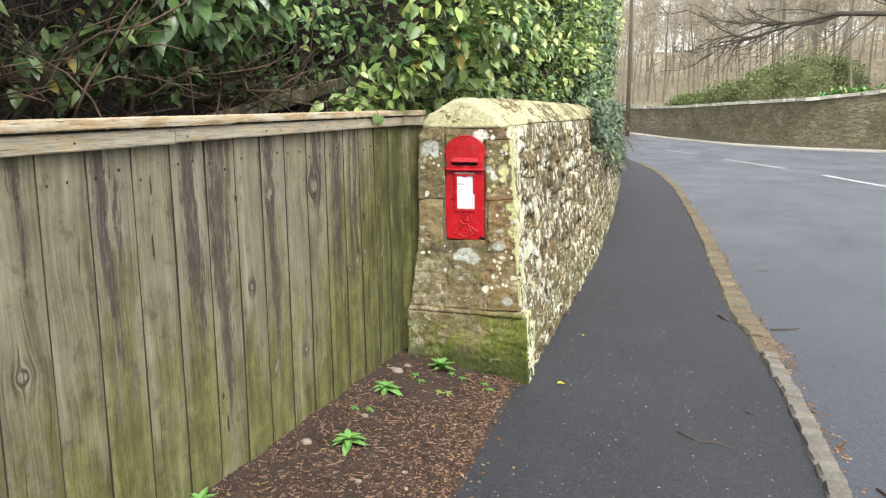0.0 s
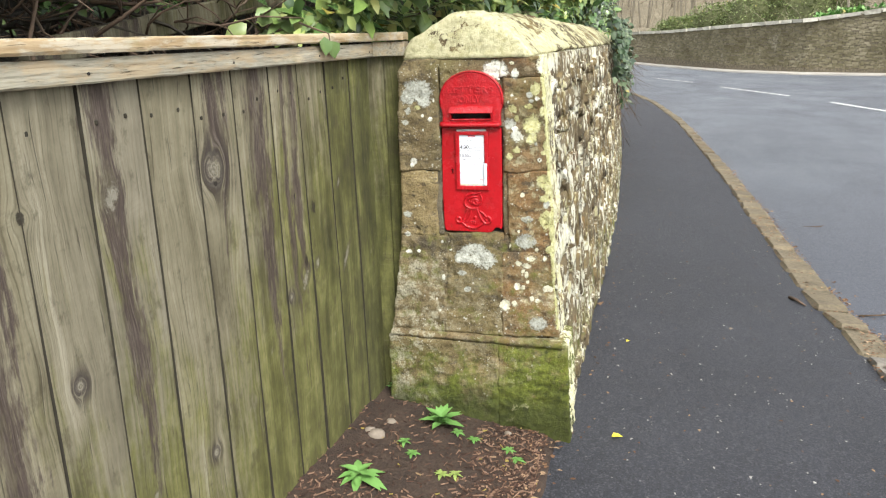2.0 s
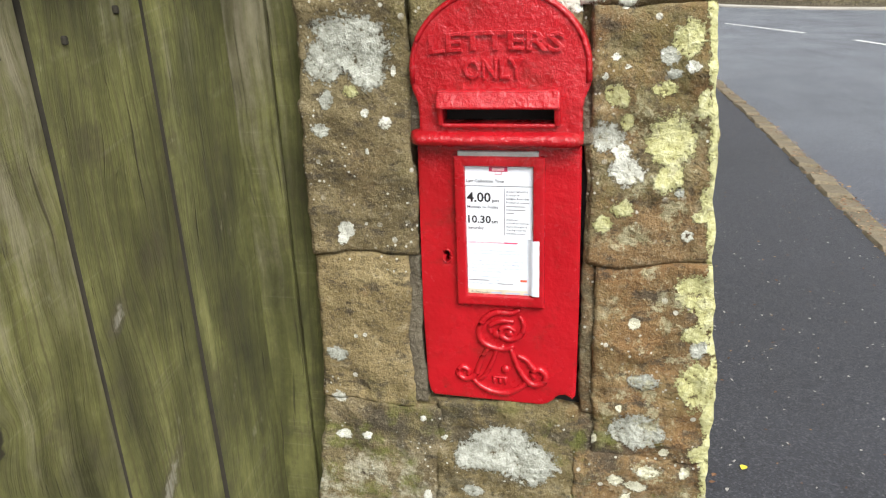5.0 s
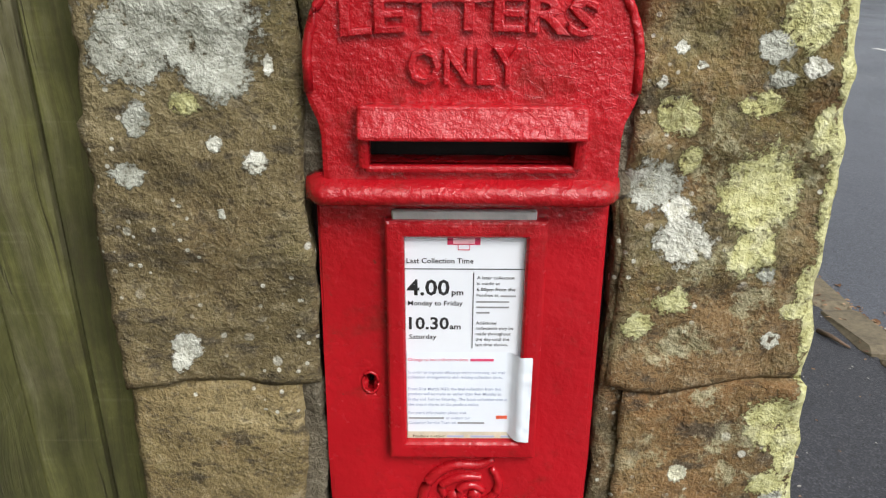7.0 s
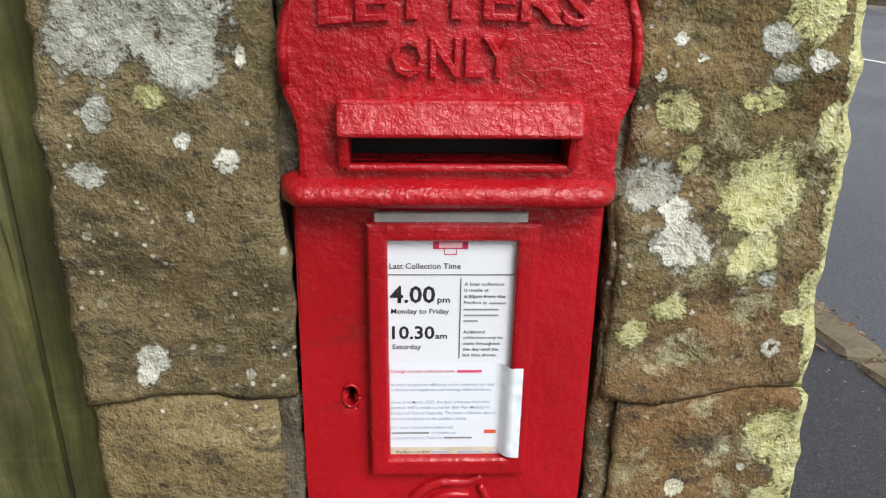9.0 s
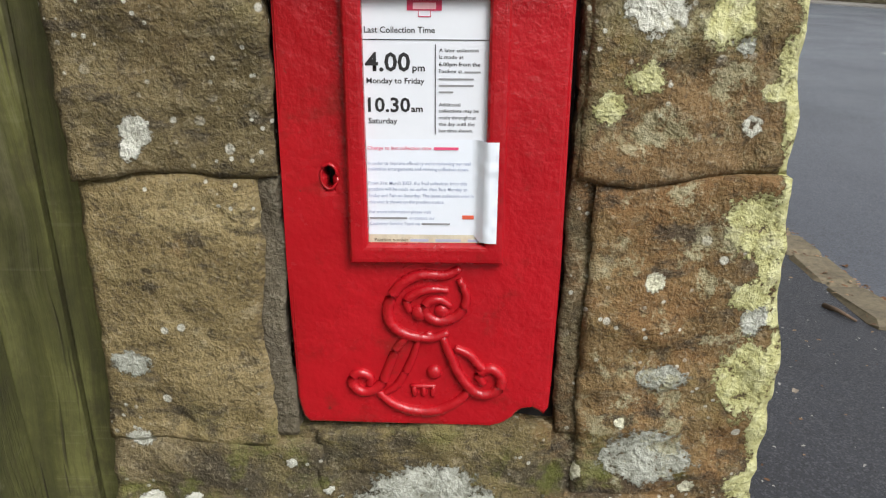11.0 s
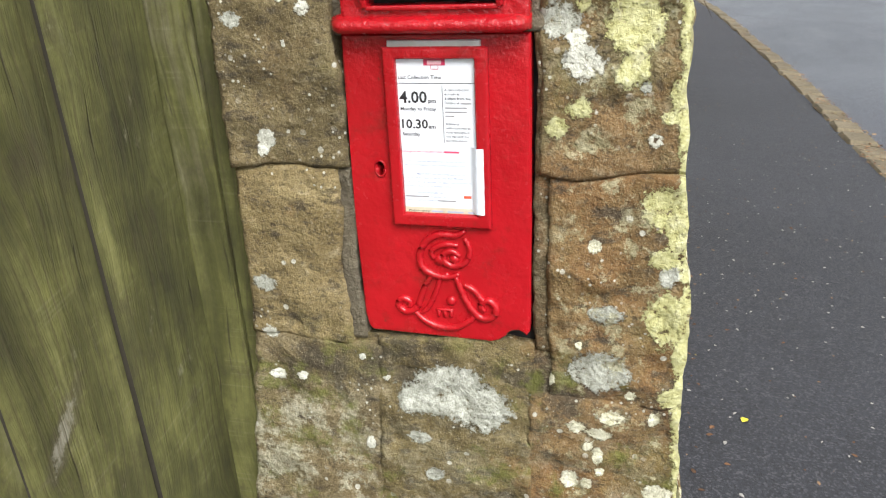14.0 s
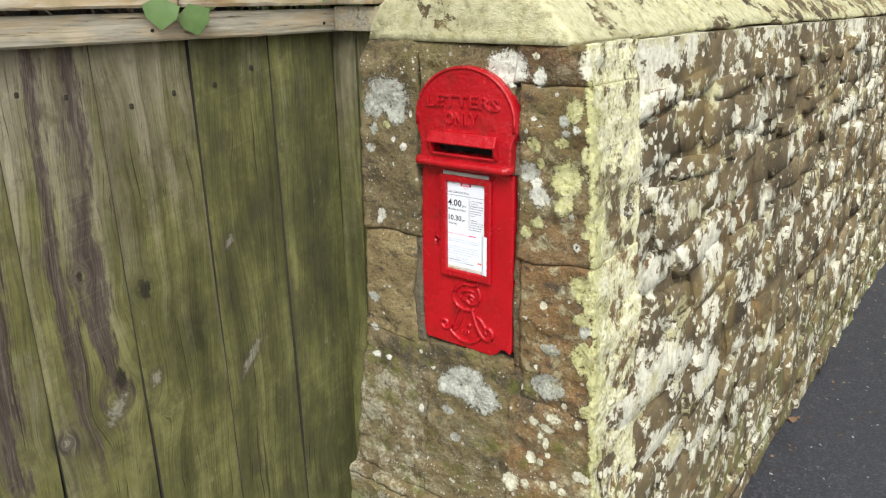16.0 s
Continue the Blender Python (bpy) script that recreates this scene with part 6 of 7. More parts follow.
def zone_a():
    y = rng.uniform(-1.2, 3.3)
    z = 1.60 + 0.85 * rng.random() ** 0.8 + 0.05 * nz(y * 2.2, 3, 0)
    lean = 0.55 * min(1, max(0, (z - 1.62) / 0.25))
    x = -2.15 + lean - abs(rng.gauss(0, 0.22)) + 0.14 * nz(y * 2.5, z * 2.5, 5)
    if nz(y * 2.4, z * 3.0, 11) < -0.16 or (z < 1.70 and rng.random() < 0.6):
        return None
    return Vector((x, y, z))


leaves("foliage", LAUREL, hedge, 4600, zone_a, (0.07, 0.125), 0.46)


def zone_b():
    y = rng.uniform(2.2, 4.8)
    z = 1.58 + 0.8 * rng.random()
    x = -1.95 + 0.35 * min(1, max(0, (z - 1.58) / 0.3)) - abs(rng.gauss(0, 0.28))
    if nz(y * 3.0, z * 3.0, 21) < -0.05:
        return None
    return Vector((x, y, z))


leaves("foliage", LAUREL, hedge, 2600, zone_b, (0.05, 0.085), 0.5)
twigs("twig_growth", TWIG, hedge, 420, lambda: Vector((rng.uniform(-2.6, -1.75), rng.uniform(-0.8, 4.4), rng.uniform(1.40, 1.7))),
      lambda: (Vector((0.5, -0.1, 0.35)) + unit() * 0.7).normalized(), (0.25, 0.65), 0.0055)
twigs("branch_growth", DARKBARK, hedge, 46, lambda: Vector((rng.uniform(-2.7, -2.2), rng.uniform(-0.8, 4.4), rng.uniform(0.9, 1.5))),
      lambda: (Vector((0.35, 0.1, 0.8)) + unit() * 0.45).normalized(), (0.8, 1.4), 0.014, 0.25, 3)


def shade_sheet(name, x_of, y0, y1, z0, z1, parent, mat):
    """An uneven backing sheet whose dark colour stands in for the shade inside a hedge."""
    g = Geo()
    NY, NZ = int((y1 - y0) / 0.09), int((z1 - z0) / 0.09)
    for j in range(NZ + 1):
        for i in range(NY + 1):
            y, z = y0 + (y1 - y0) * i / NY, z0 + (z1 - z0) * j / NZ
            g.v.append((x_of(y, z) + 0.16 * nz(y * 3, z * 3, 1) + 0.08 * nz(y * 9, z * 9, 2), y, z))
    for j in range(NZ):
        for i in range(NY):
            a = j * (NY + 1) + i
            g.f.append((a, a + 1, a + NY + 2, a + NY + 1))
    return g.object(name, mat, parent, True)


# near-black tone that paints in the shade behind the leaves
HEDGESHADE = plain("hedge_shade", (0.022, 0.019, 0.012), 0.95, 40, 0.7, relief=1.0, dist=0.05)
shade_sheet("inner_growth", lambda y, z: -2.75 + 0.25 * max(0, z - 1.7), -4.0, 9.0, 0.1, 2.9, hedge, HEDGESHADE)



def zone_top():
    y = rng.uniform(-3.8, 8.8)
    z = 2.55 + 0.35 * rng.random() + 0.25 * nz(y * 0.8, 2, 0)
    return Vector((rng.uniform(-3.5, -1.75) + 0.2 * nz(y, 1, 1), y, z))


leaves("foliage", LAUREL, hedge, 3600, zone_top, (0.09, 0.15), 0.5, Vector((0.2, 0, 0.5)))
bush = thing("evergreen_bush", "dense yellow-green evergreen bush spilling over the wall coping", "bush", (-1.7, 6.5, 0.0))


def zone_c():
    y = 3.75 + 6.4 * rng.random() ** 1.2
    z = 1.50 + 1.6 * rng.random() ** 1.3
    face = -1.22 + 0.34 * min(1, (z - 1.5) / 0.45) + 0.10 * min(1, max(0, (y - 5) / 3)) + 0.26 * nz(y * 1.7, z * 1.7, 8)
    x = face - abs(rng.gauss(0, 0.20))
    if nz(y * 2.2, z * 2.4, 31) < -0.14:
        return None
    return Vector((x, y, z))


leaves("foliage", IVYLEAF, bush, 7500, zone_c, (0.050, 0.095), 0.58)
leaves("foliage", LAUREL, bush, 5500, zone_c, (0.055, 0.105), 0.58)
twigs("twig_growth", TWIG, bush, 120, lambda: Vector((rng.uniform(-1.9, -1.35), rng.uniform(3.9, 8), rng.uniform(1.5, 2.2))),
      lambda: (Vector((0.7, -0.3, 0.2)) + unit() * 0.6).normalized(), (0.3, 0.6), 0.005)
shade_sheet("inner_growth", lambda y, z: -2.25 + 0.85 * min(1, max(0, (y - 4.6) / 1.6)), 4.5, 18.0, 0.2, 3.4, bush, HEDGESHADE)



def zone_crown():
    y = rng.uniform(4.2, 18.0)
    z = 2.9 + 0.7 * rng.random() + 0.3 * nz(y * 0.7, 5, 0)
    return Vector((rng.uniform(-2.6, -0.85) + 0.2 * nz(y, 8, 1), y, z))


leaves("foliage", IVYLEAF, bush, 4200, zone_crown, (0.08, 0.14), 0.55, Vector((0.2, 0, 0.5)))
tall = thing("ivy_clad_tree", "tall dark evergreen mass of ivy above the wall's end", "tree", (-1.4, 12.0, 0.0))
g = Geo()
g.tube([(-1.35, 12.0, -0.2), (-1.3, 12.05, 2.0), (-1.2, 12.0, 4.5), (-1.25, 12.2, 7.0)], [0.20, 0.17, 0.13, 0.08], 10)
g.object("trunk", DARKBARK, tall, True)


def zone_d():
    y = rng.uniform(8.5, 15.5)
    z = 1.3 + 3.2 * rng.random()
    face = -0.80 + 0.22 * nz(y * 0.9, z * 0.9, 4) + 0.12 * nz(y * 3, z * 3, 4) - 0.05 * max(0, y - 13)
    return Vector((face - abs(rng.gauss(0, 0.22)), y, z))


leaves("foliage", LAUREL, tall, 3800, zone_d, (0.06, 0.11), 0.5)
leaves("foliage", IVYDARK, tall, 3200, zone_d, (0.05, 0.09), 0.7)

ivy = thing("ivy", "ivy trailing down the face of the old wall", "climbing plant", (-0.7, 10.0, 0.0))


def zone_e():
    y = 7.6 + 8.2 * rng.random()
    low = 1.15 - 0.10 * (y - 7.6) + 0.35 * nz(y * 1.3, 0, 6)
    z = max(low, -0.1) + (1.62 - max(low, -0.1)) * rng.random()
    return Vector((face_x(y, z) + 0.02 + abs(rng.gauss(0, 0.05)), y, z - 0.012 * (y - 4.6)))


leaves("foliage", IVYDARK, ivy, 4200, zone_e, (0.035, 0.065), 0.8, Vector((1, 0, -0.4)))
twigs("stem_growth", TWIG, ivy, 90, lambda: Vector((face_x(9, 1.3) + 0.02, rng.uniform(7.6, 15.5), rng.uniform(0.9, 1.35))), lambda: (Vector((0.12, 0.1, -1)) + unit() * 0.35).normalized(), (0.3, 0.7), 0.004)

# ivy sprig lying over the fence cap
sprig = thing("ivy_sprig", "two ivy leaves hanging over the fence rail", "climbing plant", (-1.36, 3.55, 1.49))
g = Geo()
g.tube([(-1.46, 3.60, 1.53), (-1.40, 3.58, 1.51), (-1.352, 3.565, 1.495), (-1.345, 3.56, 1.46)], [0.003, 0.003, 0.0025, 0.001], 6)
g.object("stem", TWIG, sprig, True)
for yy, zz, dy in ((3.53, 1.487, -0.1), (3.585, 1.474, 0.25)):
    g = Geo()
    g.leaf(Vector((-1.352, yy, zz)), Vector((0.12, dy, -1)), Vector((1, -0.3, 0.1)), 0.055, 0.062, 0.15, 0.1)
    g.object("leaf", LAUREL, sprig, True)

# old leaning rail behind the fence
old = thing("broken_rail_fence", "old leaning timber rail and post behind the fence", "fence", (-1.9, 4.58, 0.1))
a, b = Vector((-1.90, 2.95, 1.46)), Vector((-1.86, 5.35, 1.80))
d = (b - a).normalized()
m = Matrix.Translation((a + b) / 2) @ d.to_track_quat("Y", "Z").to_matrix().to_4x4()
bm = bevelled(-0.018, 0.018, -(b - a).length / 2, (b - a).length / 2, -0.035, 0.035, 0.004, 1)
bm.transform(m)
part("rail", bm, BOARD, old)
part("post", bevelled(-1.99, -1.915, 4.54, 4.62, 0.05, 1.66, 0.006, 1), BOARD, old)

# ---------------------------------------------------------------- woods
def bare_tree(name, seed, height, r0, limbs, sub, fine, spread=1.0):
    """A leafless tree: tapered trunk and a crown of limbs, branches and twigs."""
    r_ = random.Random(seed)

    def u():
        return Vector((r_.gauss(0, 1), r_.gauss(0, 1), r_.gauss(0, 1))).normalized()

    t = thing(name, "bare brown deciduous tree on the wooded bank", "tree", group="bare trees of the wood")
    g = Geo()
    pts = [Vector((0, 0, -0.5))]
    d = Vector((r_.uniform(-0.1, 0.1), r_.uniform(-0.1, 0.1), 1))
    for k in range(7):
        d = (d + u() * 0.10 + Vector((0, 0, 0.05))).normalized()
        pts.append(pts[-1] + d * (height / 7))
    g.tube(pts, [r0 * (1 - 0.13 * i) for i in range(8)], 7)
    g.object("trunk", BARK, t, True)
    c = Geo()
    for i in range(limbs):
        s = r_.uniform(0.22, 1.0)
        k = min(6, int(s * 7))
        p = pts[k].lerp(pts[k + 1], s * 7 - k)
        e = Vector((r_.gauss(0, 1), r_.gauss(0, 1), r_.uniform(0.4, 1.5))).normalized()
        L = height * r_.uniform(0.18, 0.38) * (1.15 - 0.6 * s) * spread
        lp = [p]
        for q in range(4):
            e = (e + u() * 0.25 + Vector((0, 0, 0.08))).normalized()
            lp.append(lp[-1] + e * (L / 4))
        rl = r0 * 0.38 * (1.1 - 0.8 * s)
        c.tube(lp, [rl, rl * 0.8, rl * 0.6, rl * 0.4, rl * 0.2], 5)
        for _ in range(sub):
            q = r_.randint(1, 4)
            e2 = (e + u() * 0.9).normalized()
            L2 = L * r_.uniform(0.3, 0.6)
            bp = [lp[q], lp[q] + e2 * L2 * 0.5, lp[q] + (e2 + u() * 0.3).normalized() * L2]
            c.tube(bp, [rl * 0.35, rl * 0.25, rl * 0.1], 4)
            for _ in range(fine):
                e3 = (e2 + u() * 0.8).normalized()
                f = bp[1].lerp(bp[2], r_.uniform(-0.6, 1))
                c.tube([f, f + e3 * L2 * r_.uniform(0.3, 0.7)], [0.011, 0.004], 3)
    tagged(c.object("crown", WOODTWIG, t), kind="stuff")
    return t


WOODTWIG = plain("pale_brown_twigs", (0.31, 0.27, 0.195), 0.9, 2, 0.3)
proto = [bare_tree("bare_tree", 40 + k, 8 + 1.1 * k, 0.055 + 0.014 * k, 17, 6, 8) for k in range(5)]
spots = []
while len(spots) < 190:
    ang, dist = radians(rng.uniform(-9, 24)), rng.uniform(36, 105)
    x, y = math.sin(ang) * dist, math.cos(ang) * dist
    d = beyond(x, y)
    if d > 2.5 and all((x - a) ** 2 + (y - b) ** 2 > 2.0 for a, b in spots):
        spots.append((x, y))
for k, (x, y) in enumerate(spots):
    m = Matrix.Translation((x, y, ground_z(x, y) - 0.1)) @ Matrix.Rotation(rng.uniform(0, 6.28), 4, "Z")
    if k < 5:
        proto[k].matrix_basis = m
    else:
        s = rng.uniform(0.75, 1.15)
        ob = copy_thing(proto[k % 5], m)
        ob.scale = (s, s, s)

# brushwood under the trees
g = Geo()
for _ in range(6500):
    ang, dist = radians(rng.uniform(-9, 24)), rng.uniform(37, 95)
    x, y = math.sin(ang) * dist, math.cos(ang) * dist
    if beyond(x, y) < 1.2:
        continue
    p = Vector((x, y, ground_z(x, y) - 0.1))
    d = (Vector((0, 0, 1)) + unit() * 0.75).normalized()
    L = rng.uniform(0.5, 2.6)
    r = 0.004 + 0.00013 * dist
    g.tube([p, p + d * L * 0.5, p + (d + unit() * 0.2).normalized() * L], [r, r * 0.7, r * 0.3], 3)
tagged(g.object("brushwood", WOODTWIG), "thin bare brushwood under the trees", "brushwood", kind="stuff")

# tree beside the road with a limb reaching over it
oak = thing("roadside_tree", "bare roadside tree with a long limb over the road", "tree", (16.0, 23.0, 0.9))
g = Geo()
g.tube([(16, 23, 0.5), (15.9, 23, 2.5), (15.6, 23, 5.0), (15.7, 23.2, 8.0), (16.0, 23.4, 11)], [0.42, 0.36, 0.32, 0.24, 0.12], 12)
g.object("trunk", DARKBARK, oak, True)
limb = [Vector(p) for p in ((15.7, 23.0, 4.6), (12.5, 23.0, 4.9), (9.0, 23.1, 4.2), (6.8, 23.2, 3.72), (5.66, 23.3, 3.78), (4.5, 23.6, 3.86), (3.69, 23.7, 3.68), (2.99, 23.8, 3.48), (2.3, 23.9, 3.30), (1.6, 24.0, 3.22))]
g = Geo()
g.tube(limb, [0.20, 0.16, 0.11, 0.085, 0.075, 0.062, 0.048, 0.034, 0.022, 0.010], 9)
g.object("limb", DARKBARK, oak, True)
c = Geo()


def spray(p, d, L, r, depth, drop):
    pts = [p]
    for k in range(5):
        d = (d + unit() * 0.28 + Vector((-0.02, 0, drop))).normalized()
        pts.append(pts[-1] + d * (L / 5))
    c.tube(pts, [max(0.004, r * (1 - 0.17 * i)) for i in range(6)], 5 if depth > 1 else 3)
    if depth:
        for _ in range(5 if depth > 1 else 4):
            k = rng.randint(1, 5)
            spray(pts[k], (d + unit() * 0.75).normalized(), L * rng.uniform(0.35, 0.6), r * 0.5, depth - 1, drop)


spray(Vector((4.6, 23.6, 3.83)), Vector((-0.75, 0.1, -0.6)), 2.6, 0.055, 3, 0.06)
spray(Vector((3.7, 23.7, 3.68)), Vector((-0.9, 0.1, 0.25)), 2.6, 0.045, 3, -0.02)
spray(Vector((3.0, 23.8, 3.48)), Vector((-0.9, 0.2, -0.1)), 2.2, 0.045, 3, 0.0)
spray(Vector((2.3, 23.9, 3.30)), Vector((-0.9, 0.0, 0.45)), 1.9, 0.035, 3, -0.03)
spray(Vector((6.0, 23.3, 3.76)), Vector((-0.8, 0.2, 0.8)), 2.4, 0.05, 3, 0.0)
for k in range(9):
    w = 3.0 + 0.55 * k
    j = int(w)
    spray(limb[j].lerp(limb[j + 1], w - j) if j < 9 else limb[9], Vector((-0.7, 0.15, (-0.75, 0.55, -0.35)[k % 3])), rng.uniform(1.0, 1.9), 0.024, 2, -0.05 if k % 3 else 0.04)
spray(Vector((9.5, 23.1, 4.3)), Vector((-0.7, 0.2, 0.9)), 2.6, 0.06, 3, 0.0)
tagged(c.object("branch_growth", DARKBARK, oak), kind="stuff")


# green mounds on the bank
def mound(name, lumps, n, size, mat, label):
    t = thing(name, label, "bush", lumps[0][:3])
    g = Geo()
    for _ in range(n):
        x, y, z, rx, ry, rz = lumps[rng.randrange(len(lumps))]
        v = unit()
        v.z = abs(v.z)
        k = rng.uniform(0.82, 1.03) + 0.22 * nz(v.x * 3 + x, v.y * 3, v.z * 3)
        p = Vector((x + v.x * rx * k, y + v.y * ry * k, z + v.z * rz * k))
        L = rng.uniform(*size)
        g.leaf(p, (v + unit() * 0.9).normalized(), (Vector((0, 0, 1)) + unit() * 0.4).normalized(), L, L * 0.6, 0.2, 0.2)
    tagged(g.object("foliage", mat, t, True), kind="stuff")
    # solid core behind the leaves; its duller green paints in their shade
    g = Geo()
    for x, y, z, rx, ry, rz in lumps:
        bm = bmesh.new()
        bmesh.ops.create_icosphere(bm, subdivisions=3, radius=1.0)
        k0 = len(g.v)
        for v in bm.verts:
            q = 0.86 + 0.16 * nz(v.co.x * 2 + x, v.co.y * 2, v.co.z * 2)
            g.v.append((x + v.co.x * rx * q, y + v.co.y * ry * q, z + v.co.z * rz * q))
        g.f += [tuple(k0 + v.index for v in f.verts) for f in bm.faces]
        bm.free()
    g.object("inner_growth", plain("shaded_stems", (0.11, 0.12, 0.05), 0.95, 8, 0.6), t, True)


mound("ivy_mound", [(6.9, 41.0, 1.4, 2.0, 1.4, 2.5), (5.2, 41.5, 1.4, 1.9, 1.3, 1.9), (8.3, 41.0, 1.4, 1.4, 1.2, 2.1), (3.6, 42.6, 1.3, 1.9, 1.2, 1.25), (1.9, 44.6, 1.2, 1.7, 1.2, 0.8)], 18000, (0.06, 0.14), BUSHLEAF, "large green bramble and ivy mound behind the wall")
mound("bank_grass", [(10.5, 37.5, 1.4, 2.4, 1.5, 0.75), (8.2, 38.2, 1.3, 1.6, 0.9, 0.7), (13.2, 36.0, 1.4, 2.6, 1.6, 0.9)], 3600, (0.10, 0.24), WEEDLEAF, "low bright green growth along the top of the wall")

# telegraph pole at the bend
pole = thing("utility_pole", "thin dark wooden utility pole at the road bend", "pole", (-1.72, 43.0, -0.7))
g = Geo()
g.tube([(-1.72, 43.0, -1.0), (-1.72, 43.0, 3.0), (-1.72, 43.0, 7.5)], [0.12, 0.105, 0.085], 10)
g.object("shaft", DARKBARK, pole, True)
g = Geo()
g.box(-2.4, -1.05, 42.93, 43.07, 6.9, 7.02)
g.object("crossarm", DARKBARK, pole)

# ---------------------------------------------------------------- weeds and litter
def weed(x, y, n, size, seed, label, lift=0.55, mat=None):
    t = thing("weed", label, "weed", (x, y, soil_z(x, y)), group="weeds in the soil bed")
    r_ = random.Random(seed)
    for k in range(n):
        a = 2.4 * k + r_.uniform(-0.3, 0.3)
        el = lift * (0.4 + k / n) + r_.uniform(-0.1, 0.15)
        L = size * (1.0 - 0.45 * k / n) * r_.uniform(0.85, 1.15)
        g = Geo()
        al = Vector((math.cos(a), math.sin(a), el))
        base = Vector((x, y, soil_z(x, y) + 0.006 + 0.03 * size / 0.1 * k / n))
        g.leaf(base, al, Vector((0, 0, 1)) - al * 0.2, L, L * 0.46, 0.3, 0.5)
        g.object("leaf", mat or WEEDLEAF, t, True)


weed(-1.255, 3.32, 19, 0.088, 1, "bright green leafy weed rosette in the soil")
weed(-1.190, 2.70, 18, 0.090, 2, "bright green leafy weed rosette in the soil")
weed(-1.095, 3.76, 18, 0.085, 3, "bushy bright green weed at the pillar's foot", 1.4)
weed(-1.335, 3.945, 12, 0.045, 4, "small green weed in the fence corner", 0.9)
weed(-1.455, 2.04, 12, 0.075, 5, "leafy green weed against the fence boards", 1.0)
for k, (x, y) in enumerate(((-0.968, 3.71), (-1.03, 3.73), (-1.181, 3.57), (-1.14, 3.52), (-0.836, 3.69), (-0.80, 3.65), (-0.978, 3.47), (-1.02, 3.45), (-1.24, 3.05), (-1.30, 3.02))):
    weed(x, y, 11, 0.028, 20 + k, "tiny low clover-like weed in the soil", 0.5, IVYLEAF if 5 < k < 8 else WEEDLEAF)

g = Geo()
for _ in range(12000):
    x = -0.72 - 0.78 * rng.random() ** 1.4
    y = rng.uniform(1.2, 3.88)
    if y > 3.3 and x < -0.95 and rng.random() < 0.72:
        continue
    p = Vector((x, y, soil_z(x, y) + rng.uniform(0.0, 0.006)))
    L, W = rng.uniform(0.005, 0.026), rng.uniform(0.002, 0.006)
    if rng.random() < 0.02:
        L, W = rng.uniform(0.03, 0.085), rng.uniform(0.002, 0.0035)
    d = Vector((rng.gauss(0, 1), rng.gauss(0, 1), rng.gauss(0, 0.18))).normalized()
    sd = d.cross(Vector((0, 0, 1))).normalized() * W / 2
    t = Vector((0, 0, rng.uniform(0.0015, 0.004)))
    a, b = p - d * L / 2, p + d * L / 2
    g.add([a - sd, a + sd, b + sd * 0.7, b - sd * 0.7, a - sd + t, a + sd + t, b + sd * 0.7 + t, b - sd * 0.7 + t], [(4, 5, 6, 7), (0, 1, 5, 4), (2, 3, 7, 6), (0, 4, 7, 3), (1, 2, 6, 5)])
tagged(g.object("bark_chips", CHIP), "scattered bark chips and twig bits on the soil", "bark chips", kind="stuff")
for k, (x, y, r) in enumerate(((-1.285, 3.585, 0.026), (-1.32, 3.61, 0.016), (-1.35, 2.63, 0.02), (-1.23, 2.98, 0.014), (-0.92, 2.62, 0.010), (-1.05, 2.45, 0.012), (-1.27, 3.70, 0.015), (-0.86, 3.82, 0.012))):
    bm = bmesh.new()
    bmesh.ops.create_icosphere(bm, subdivisions=2, radius=r)
    for v in bm.verts:
        q = 1 + 0.3 * nz(v.co.x / r * 1.2 + k, v.co.y / r * 1.2, v.co.z / r)
        v.co = Vector((v.co.x * q * 1.25, v.co.y * q, v.co.z * q * 0.65)) + Vector((x, y, soil_z(x, y) + 0.004))
    tagged(part("pebble", bm, PEBBLE, None, smooth=True), "small pale stone lying on the soil", "stone", group="pebbles in the soil bed")

# bits on the pavement and in the gutter
g = Geo()


def flake(x, y, z, L, lift=0.25):
    a = rng.uniform(0, 6.28)
    g.leaf(Vector((x, y, z + 0.004)), Vector((math.cos(a), math.sin(a), rng.uniform(0, lift))), Vector((0, 0, 1)) + unit() * 0.2, L, L * rng.uniform(0.35, 0.8), rng.uniform(0, 0.5), rng.uniform(0, 0.3))


for _ in range(560):
    y = 1.5 + 14 * rng.random() ** 1.3
    x = rng.uniform(-0.6, kerb_in(y))
    flake(x, y, pave_z(x, y), rng.uniform(0.006, 0.018))
for _ in range(160):
    y = rng.uniform(3.9, 13)
    x = wall_foot(y) + abs(rng.gauss(0, 0.06))
    flake(x, y, pave_z(x, y), rng.uniform(0.006, 0.020))
for _ in range(2400):
    y = 2.5 + 14 * rng.random() ** 1.1
    if nz(y * 1.6, 7, 0) < -0.1 and rng.random() < 0.75:
        continue
    x = kerb_in(y) + (0.135 if y < 5.15 else 0.205) + abs(rng.gauss(0, 0.055)) + 0.03 * nz(y * 3, 0, 0)
    flake(x, y, road_z(x, y), rng.uniform(0.008, 0.030) if rng.random() < 0.93 else rng.uniform(0.03, 0.055))
for _ in range(350):
    y = rng.uniform(1.5, 3.9)
    x = -0.74 + rng.gauss(0, 0.05)
    flake(x, y, max(pave_z(x, y), soil_z(x, y)), rng.uniform(0.008, 0.028))
for _ in range(2200):
    y = 4.9 + 11 * rng.random() ** 1.2
    x = kerb_in(y) + 0.20 * rng.random() ** 0.7
    flake(x, y, pave_z(x, y) + 0.012, rng.uniform(0.008, 0.026))
tagged(g.object("leaf_litter", LITTER), "small dead leaf bits on pavement and gutter", "leaf litter", kind="stuff")

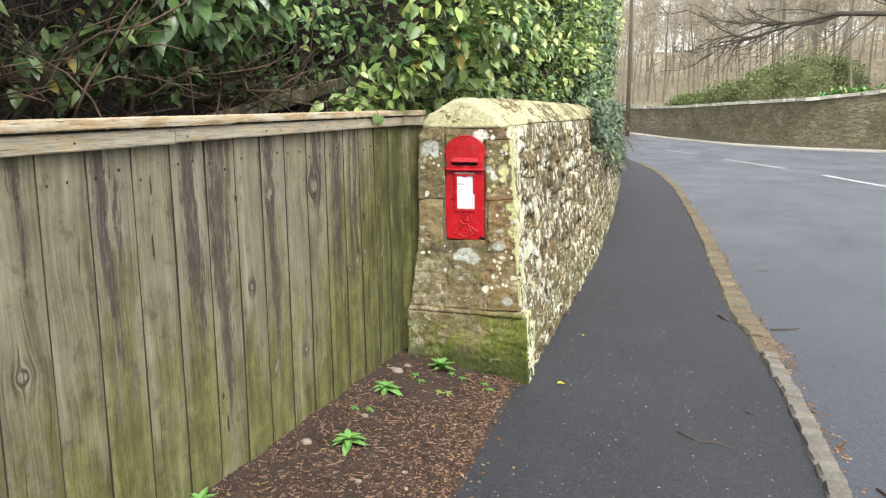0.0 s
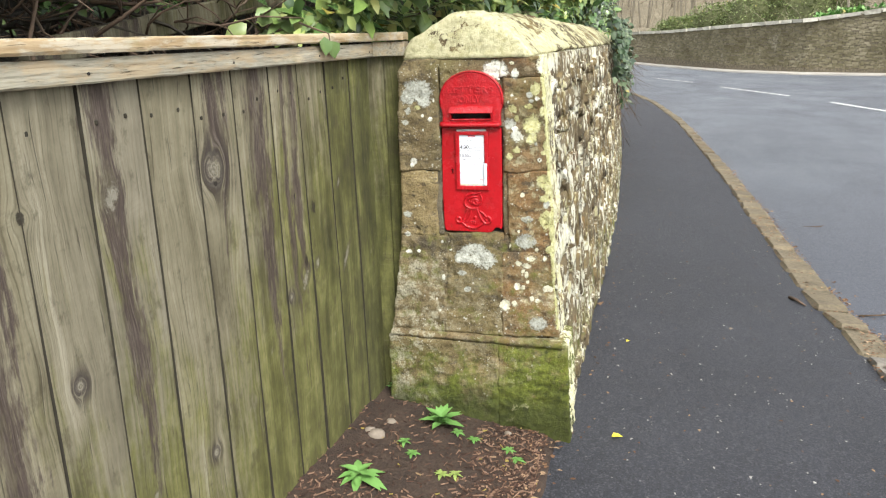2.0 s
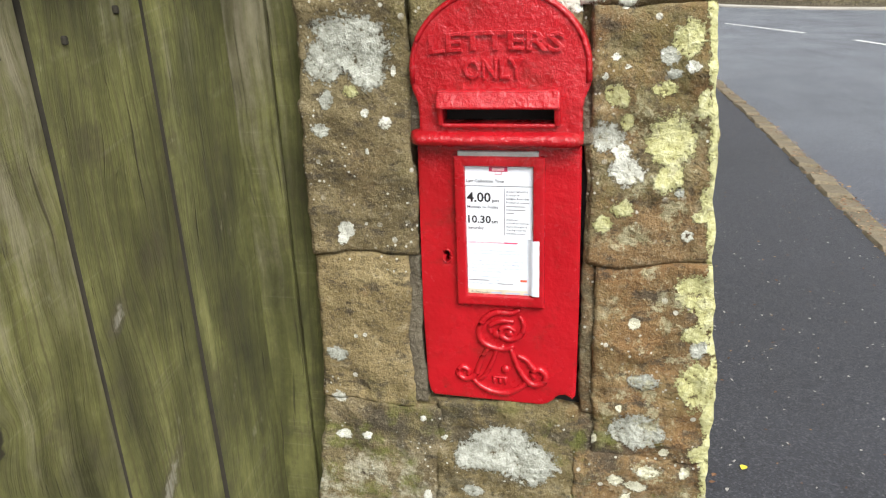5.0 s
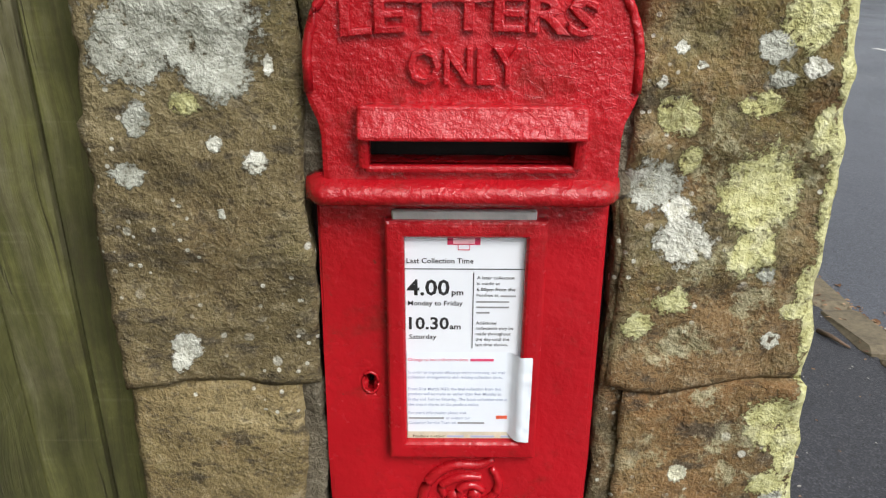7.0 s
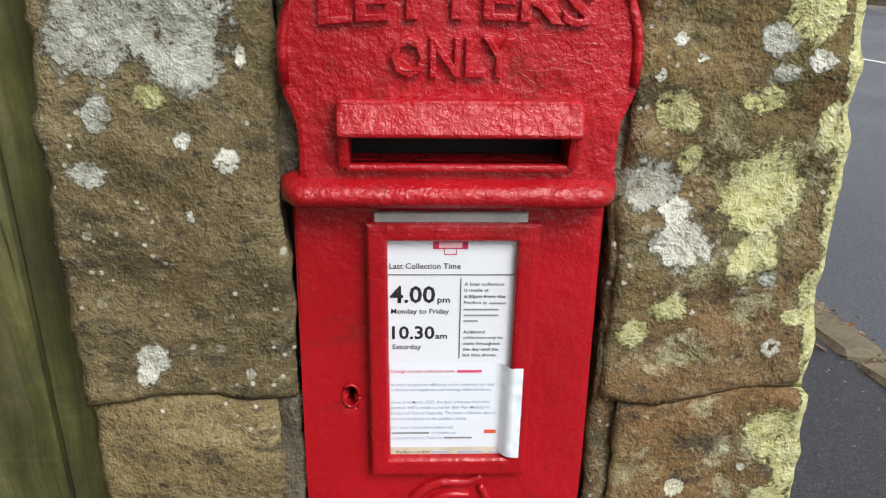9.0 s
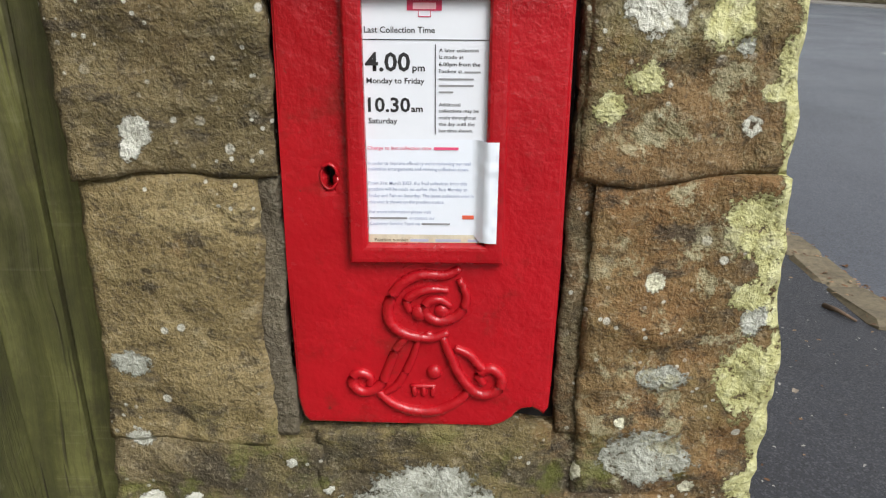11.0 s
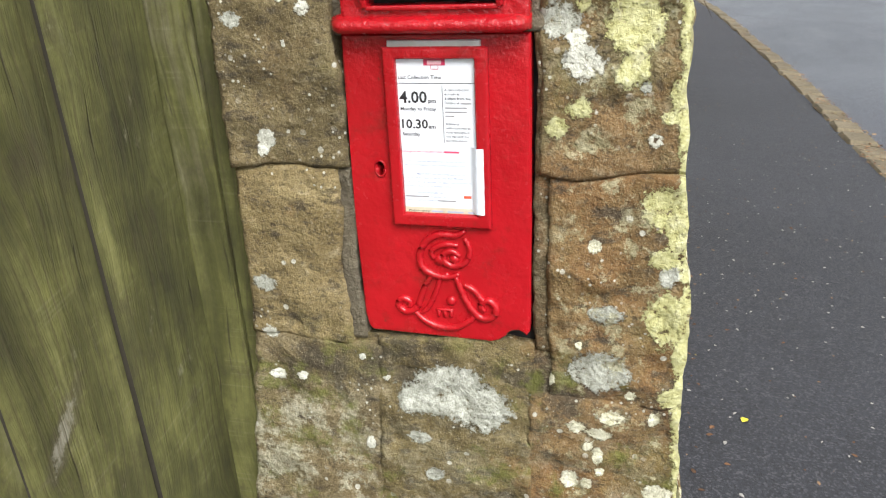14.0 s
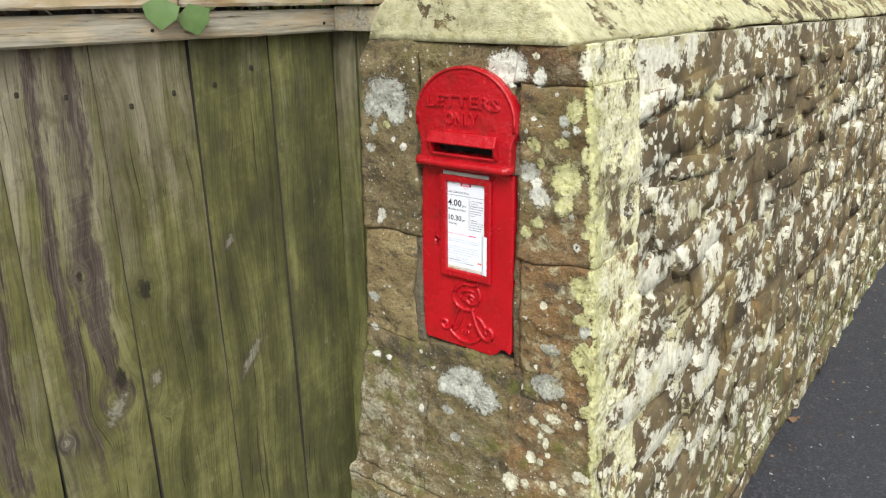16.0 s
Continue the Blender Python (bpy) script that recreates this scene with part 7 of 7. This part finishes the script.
g = Geo()
for _ in range(900):
    y = 1.8 + 13 * rng.random() ** 1.3
    x = rng.uniform(-0.6, kerb_in(y))
    flake(x, y, pave_z(x, y), rng.uniform(0.005, 0.016), 0.1)
for _ in range(260):
    y = 3 + 14 * rng.random()
    x = kerb_in(y) + 0.25 + 1.5 * rng.random() ** 2
    flake(x, y, road_z(x, y) + 0.002, rng.uniform(0.008, 0.022), 0.1)
tagged(g.object("grit", GRIT), "pale grit and petals scattered over the asphalt", "grit", kind="stuff")


def fallen_leaf(x, y, z, L, mat, label, a):
    g = Geo()
    g.leaf(Vector((x, y, z + 0.004)), Vector((math.cos(a), math.sin(a), 0.2)), Vector((0, 0, 1)), L, L * 0.7, 0.4, 0.35)
    tagged(g.object("fallen_leaf", mat, None, True), label, "leaf", group="fallen leaves")


fallen_leaf(-0.49, 3.965, pave_z(-0.49, 3.965), 0.045, YELLOW, "bright yellow fallen leaf on the pavement", 0.4)
fallen_leaf(-0.60, 5.45, pave_z(-0.6, 5.45), 0.055, LITTER, "curled orange-brown fallen leaf beside the wall", 2.0)
fallen_leaf(-0.45, 4.95, pave_z(-0.45, 4.95), 0.03, YELLOW, "small yellow-green fallen leaf on the pavement", 1.0)
fallen_leaf(0.095, 5.35, pave_z(0.095, 5.35), 0.03, PEBBLE, "small pale fallen leaf on the pavement", 4.0)


def stick(pts, r, label, mat=None):
    g = Geo()
    g.tube(pts, [r] + [r * 0.85] * (len(pts) - 2) + [r * 0.4], 6)
    tagged(g.object("stick", mat or TWIG, None, True), label, "stick", group="fallen sticks")


def on_pave(x, y, h=0.006):
    return (x, y, pave_z(x, y) + h)


def on_road(x, y, h=0.008):
    return (x, y, road_z(x, y) + h)


stick([on_pave(0.495, 6.03), on_pave(0.52, 5.97, 0.014), on_pave(0.56, 5.90)], 0.011, "short thick broken stick on the pavement")
stick([on_pave(0.14, 3.58), on_pave(0.24, 3.50), on_pave(0.31, 3.53), on_pave(0.39, 3.49)], 0.0035, "thin dead twig on the pavement")
stick([on_pave(0.22, 3.51), on_pave(0.20, 3.44), on_pave(0.15, 3.40)], 0.0025, "thin dead twig on the pavement")
stick([on_pave(0.49, 4.00), on_pave(0.55, 3.95)], 0.0035, "thin dead twig on the pavement")
stick([on_road(0.86, 5.95), on_road(0.96, 5.93, 0.02), on_road(1.07, 6.0)], 0.006, "brown stick lying in the gutter")
stick([on_road(0.97, 3.42), on_road(1.0, 3.32, 0.02), on_road(1.02, 3.2)], 0.006, "brown stick lying in the gutter")
stick([on_road(0.98, 8.2), on_road(1.1, 8.15, 0.02), on_road(1.2, 8.3)], 0.006, "brown stick lying in the gutter")
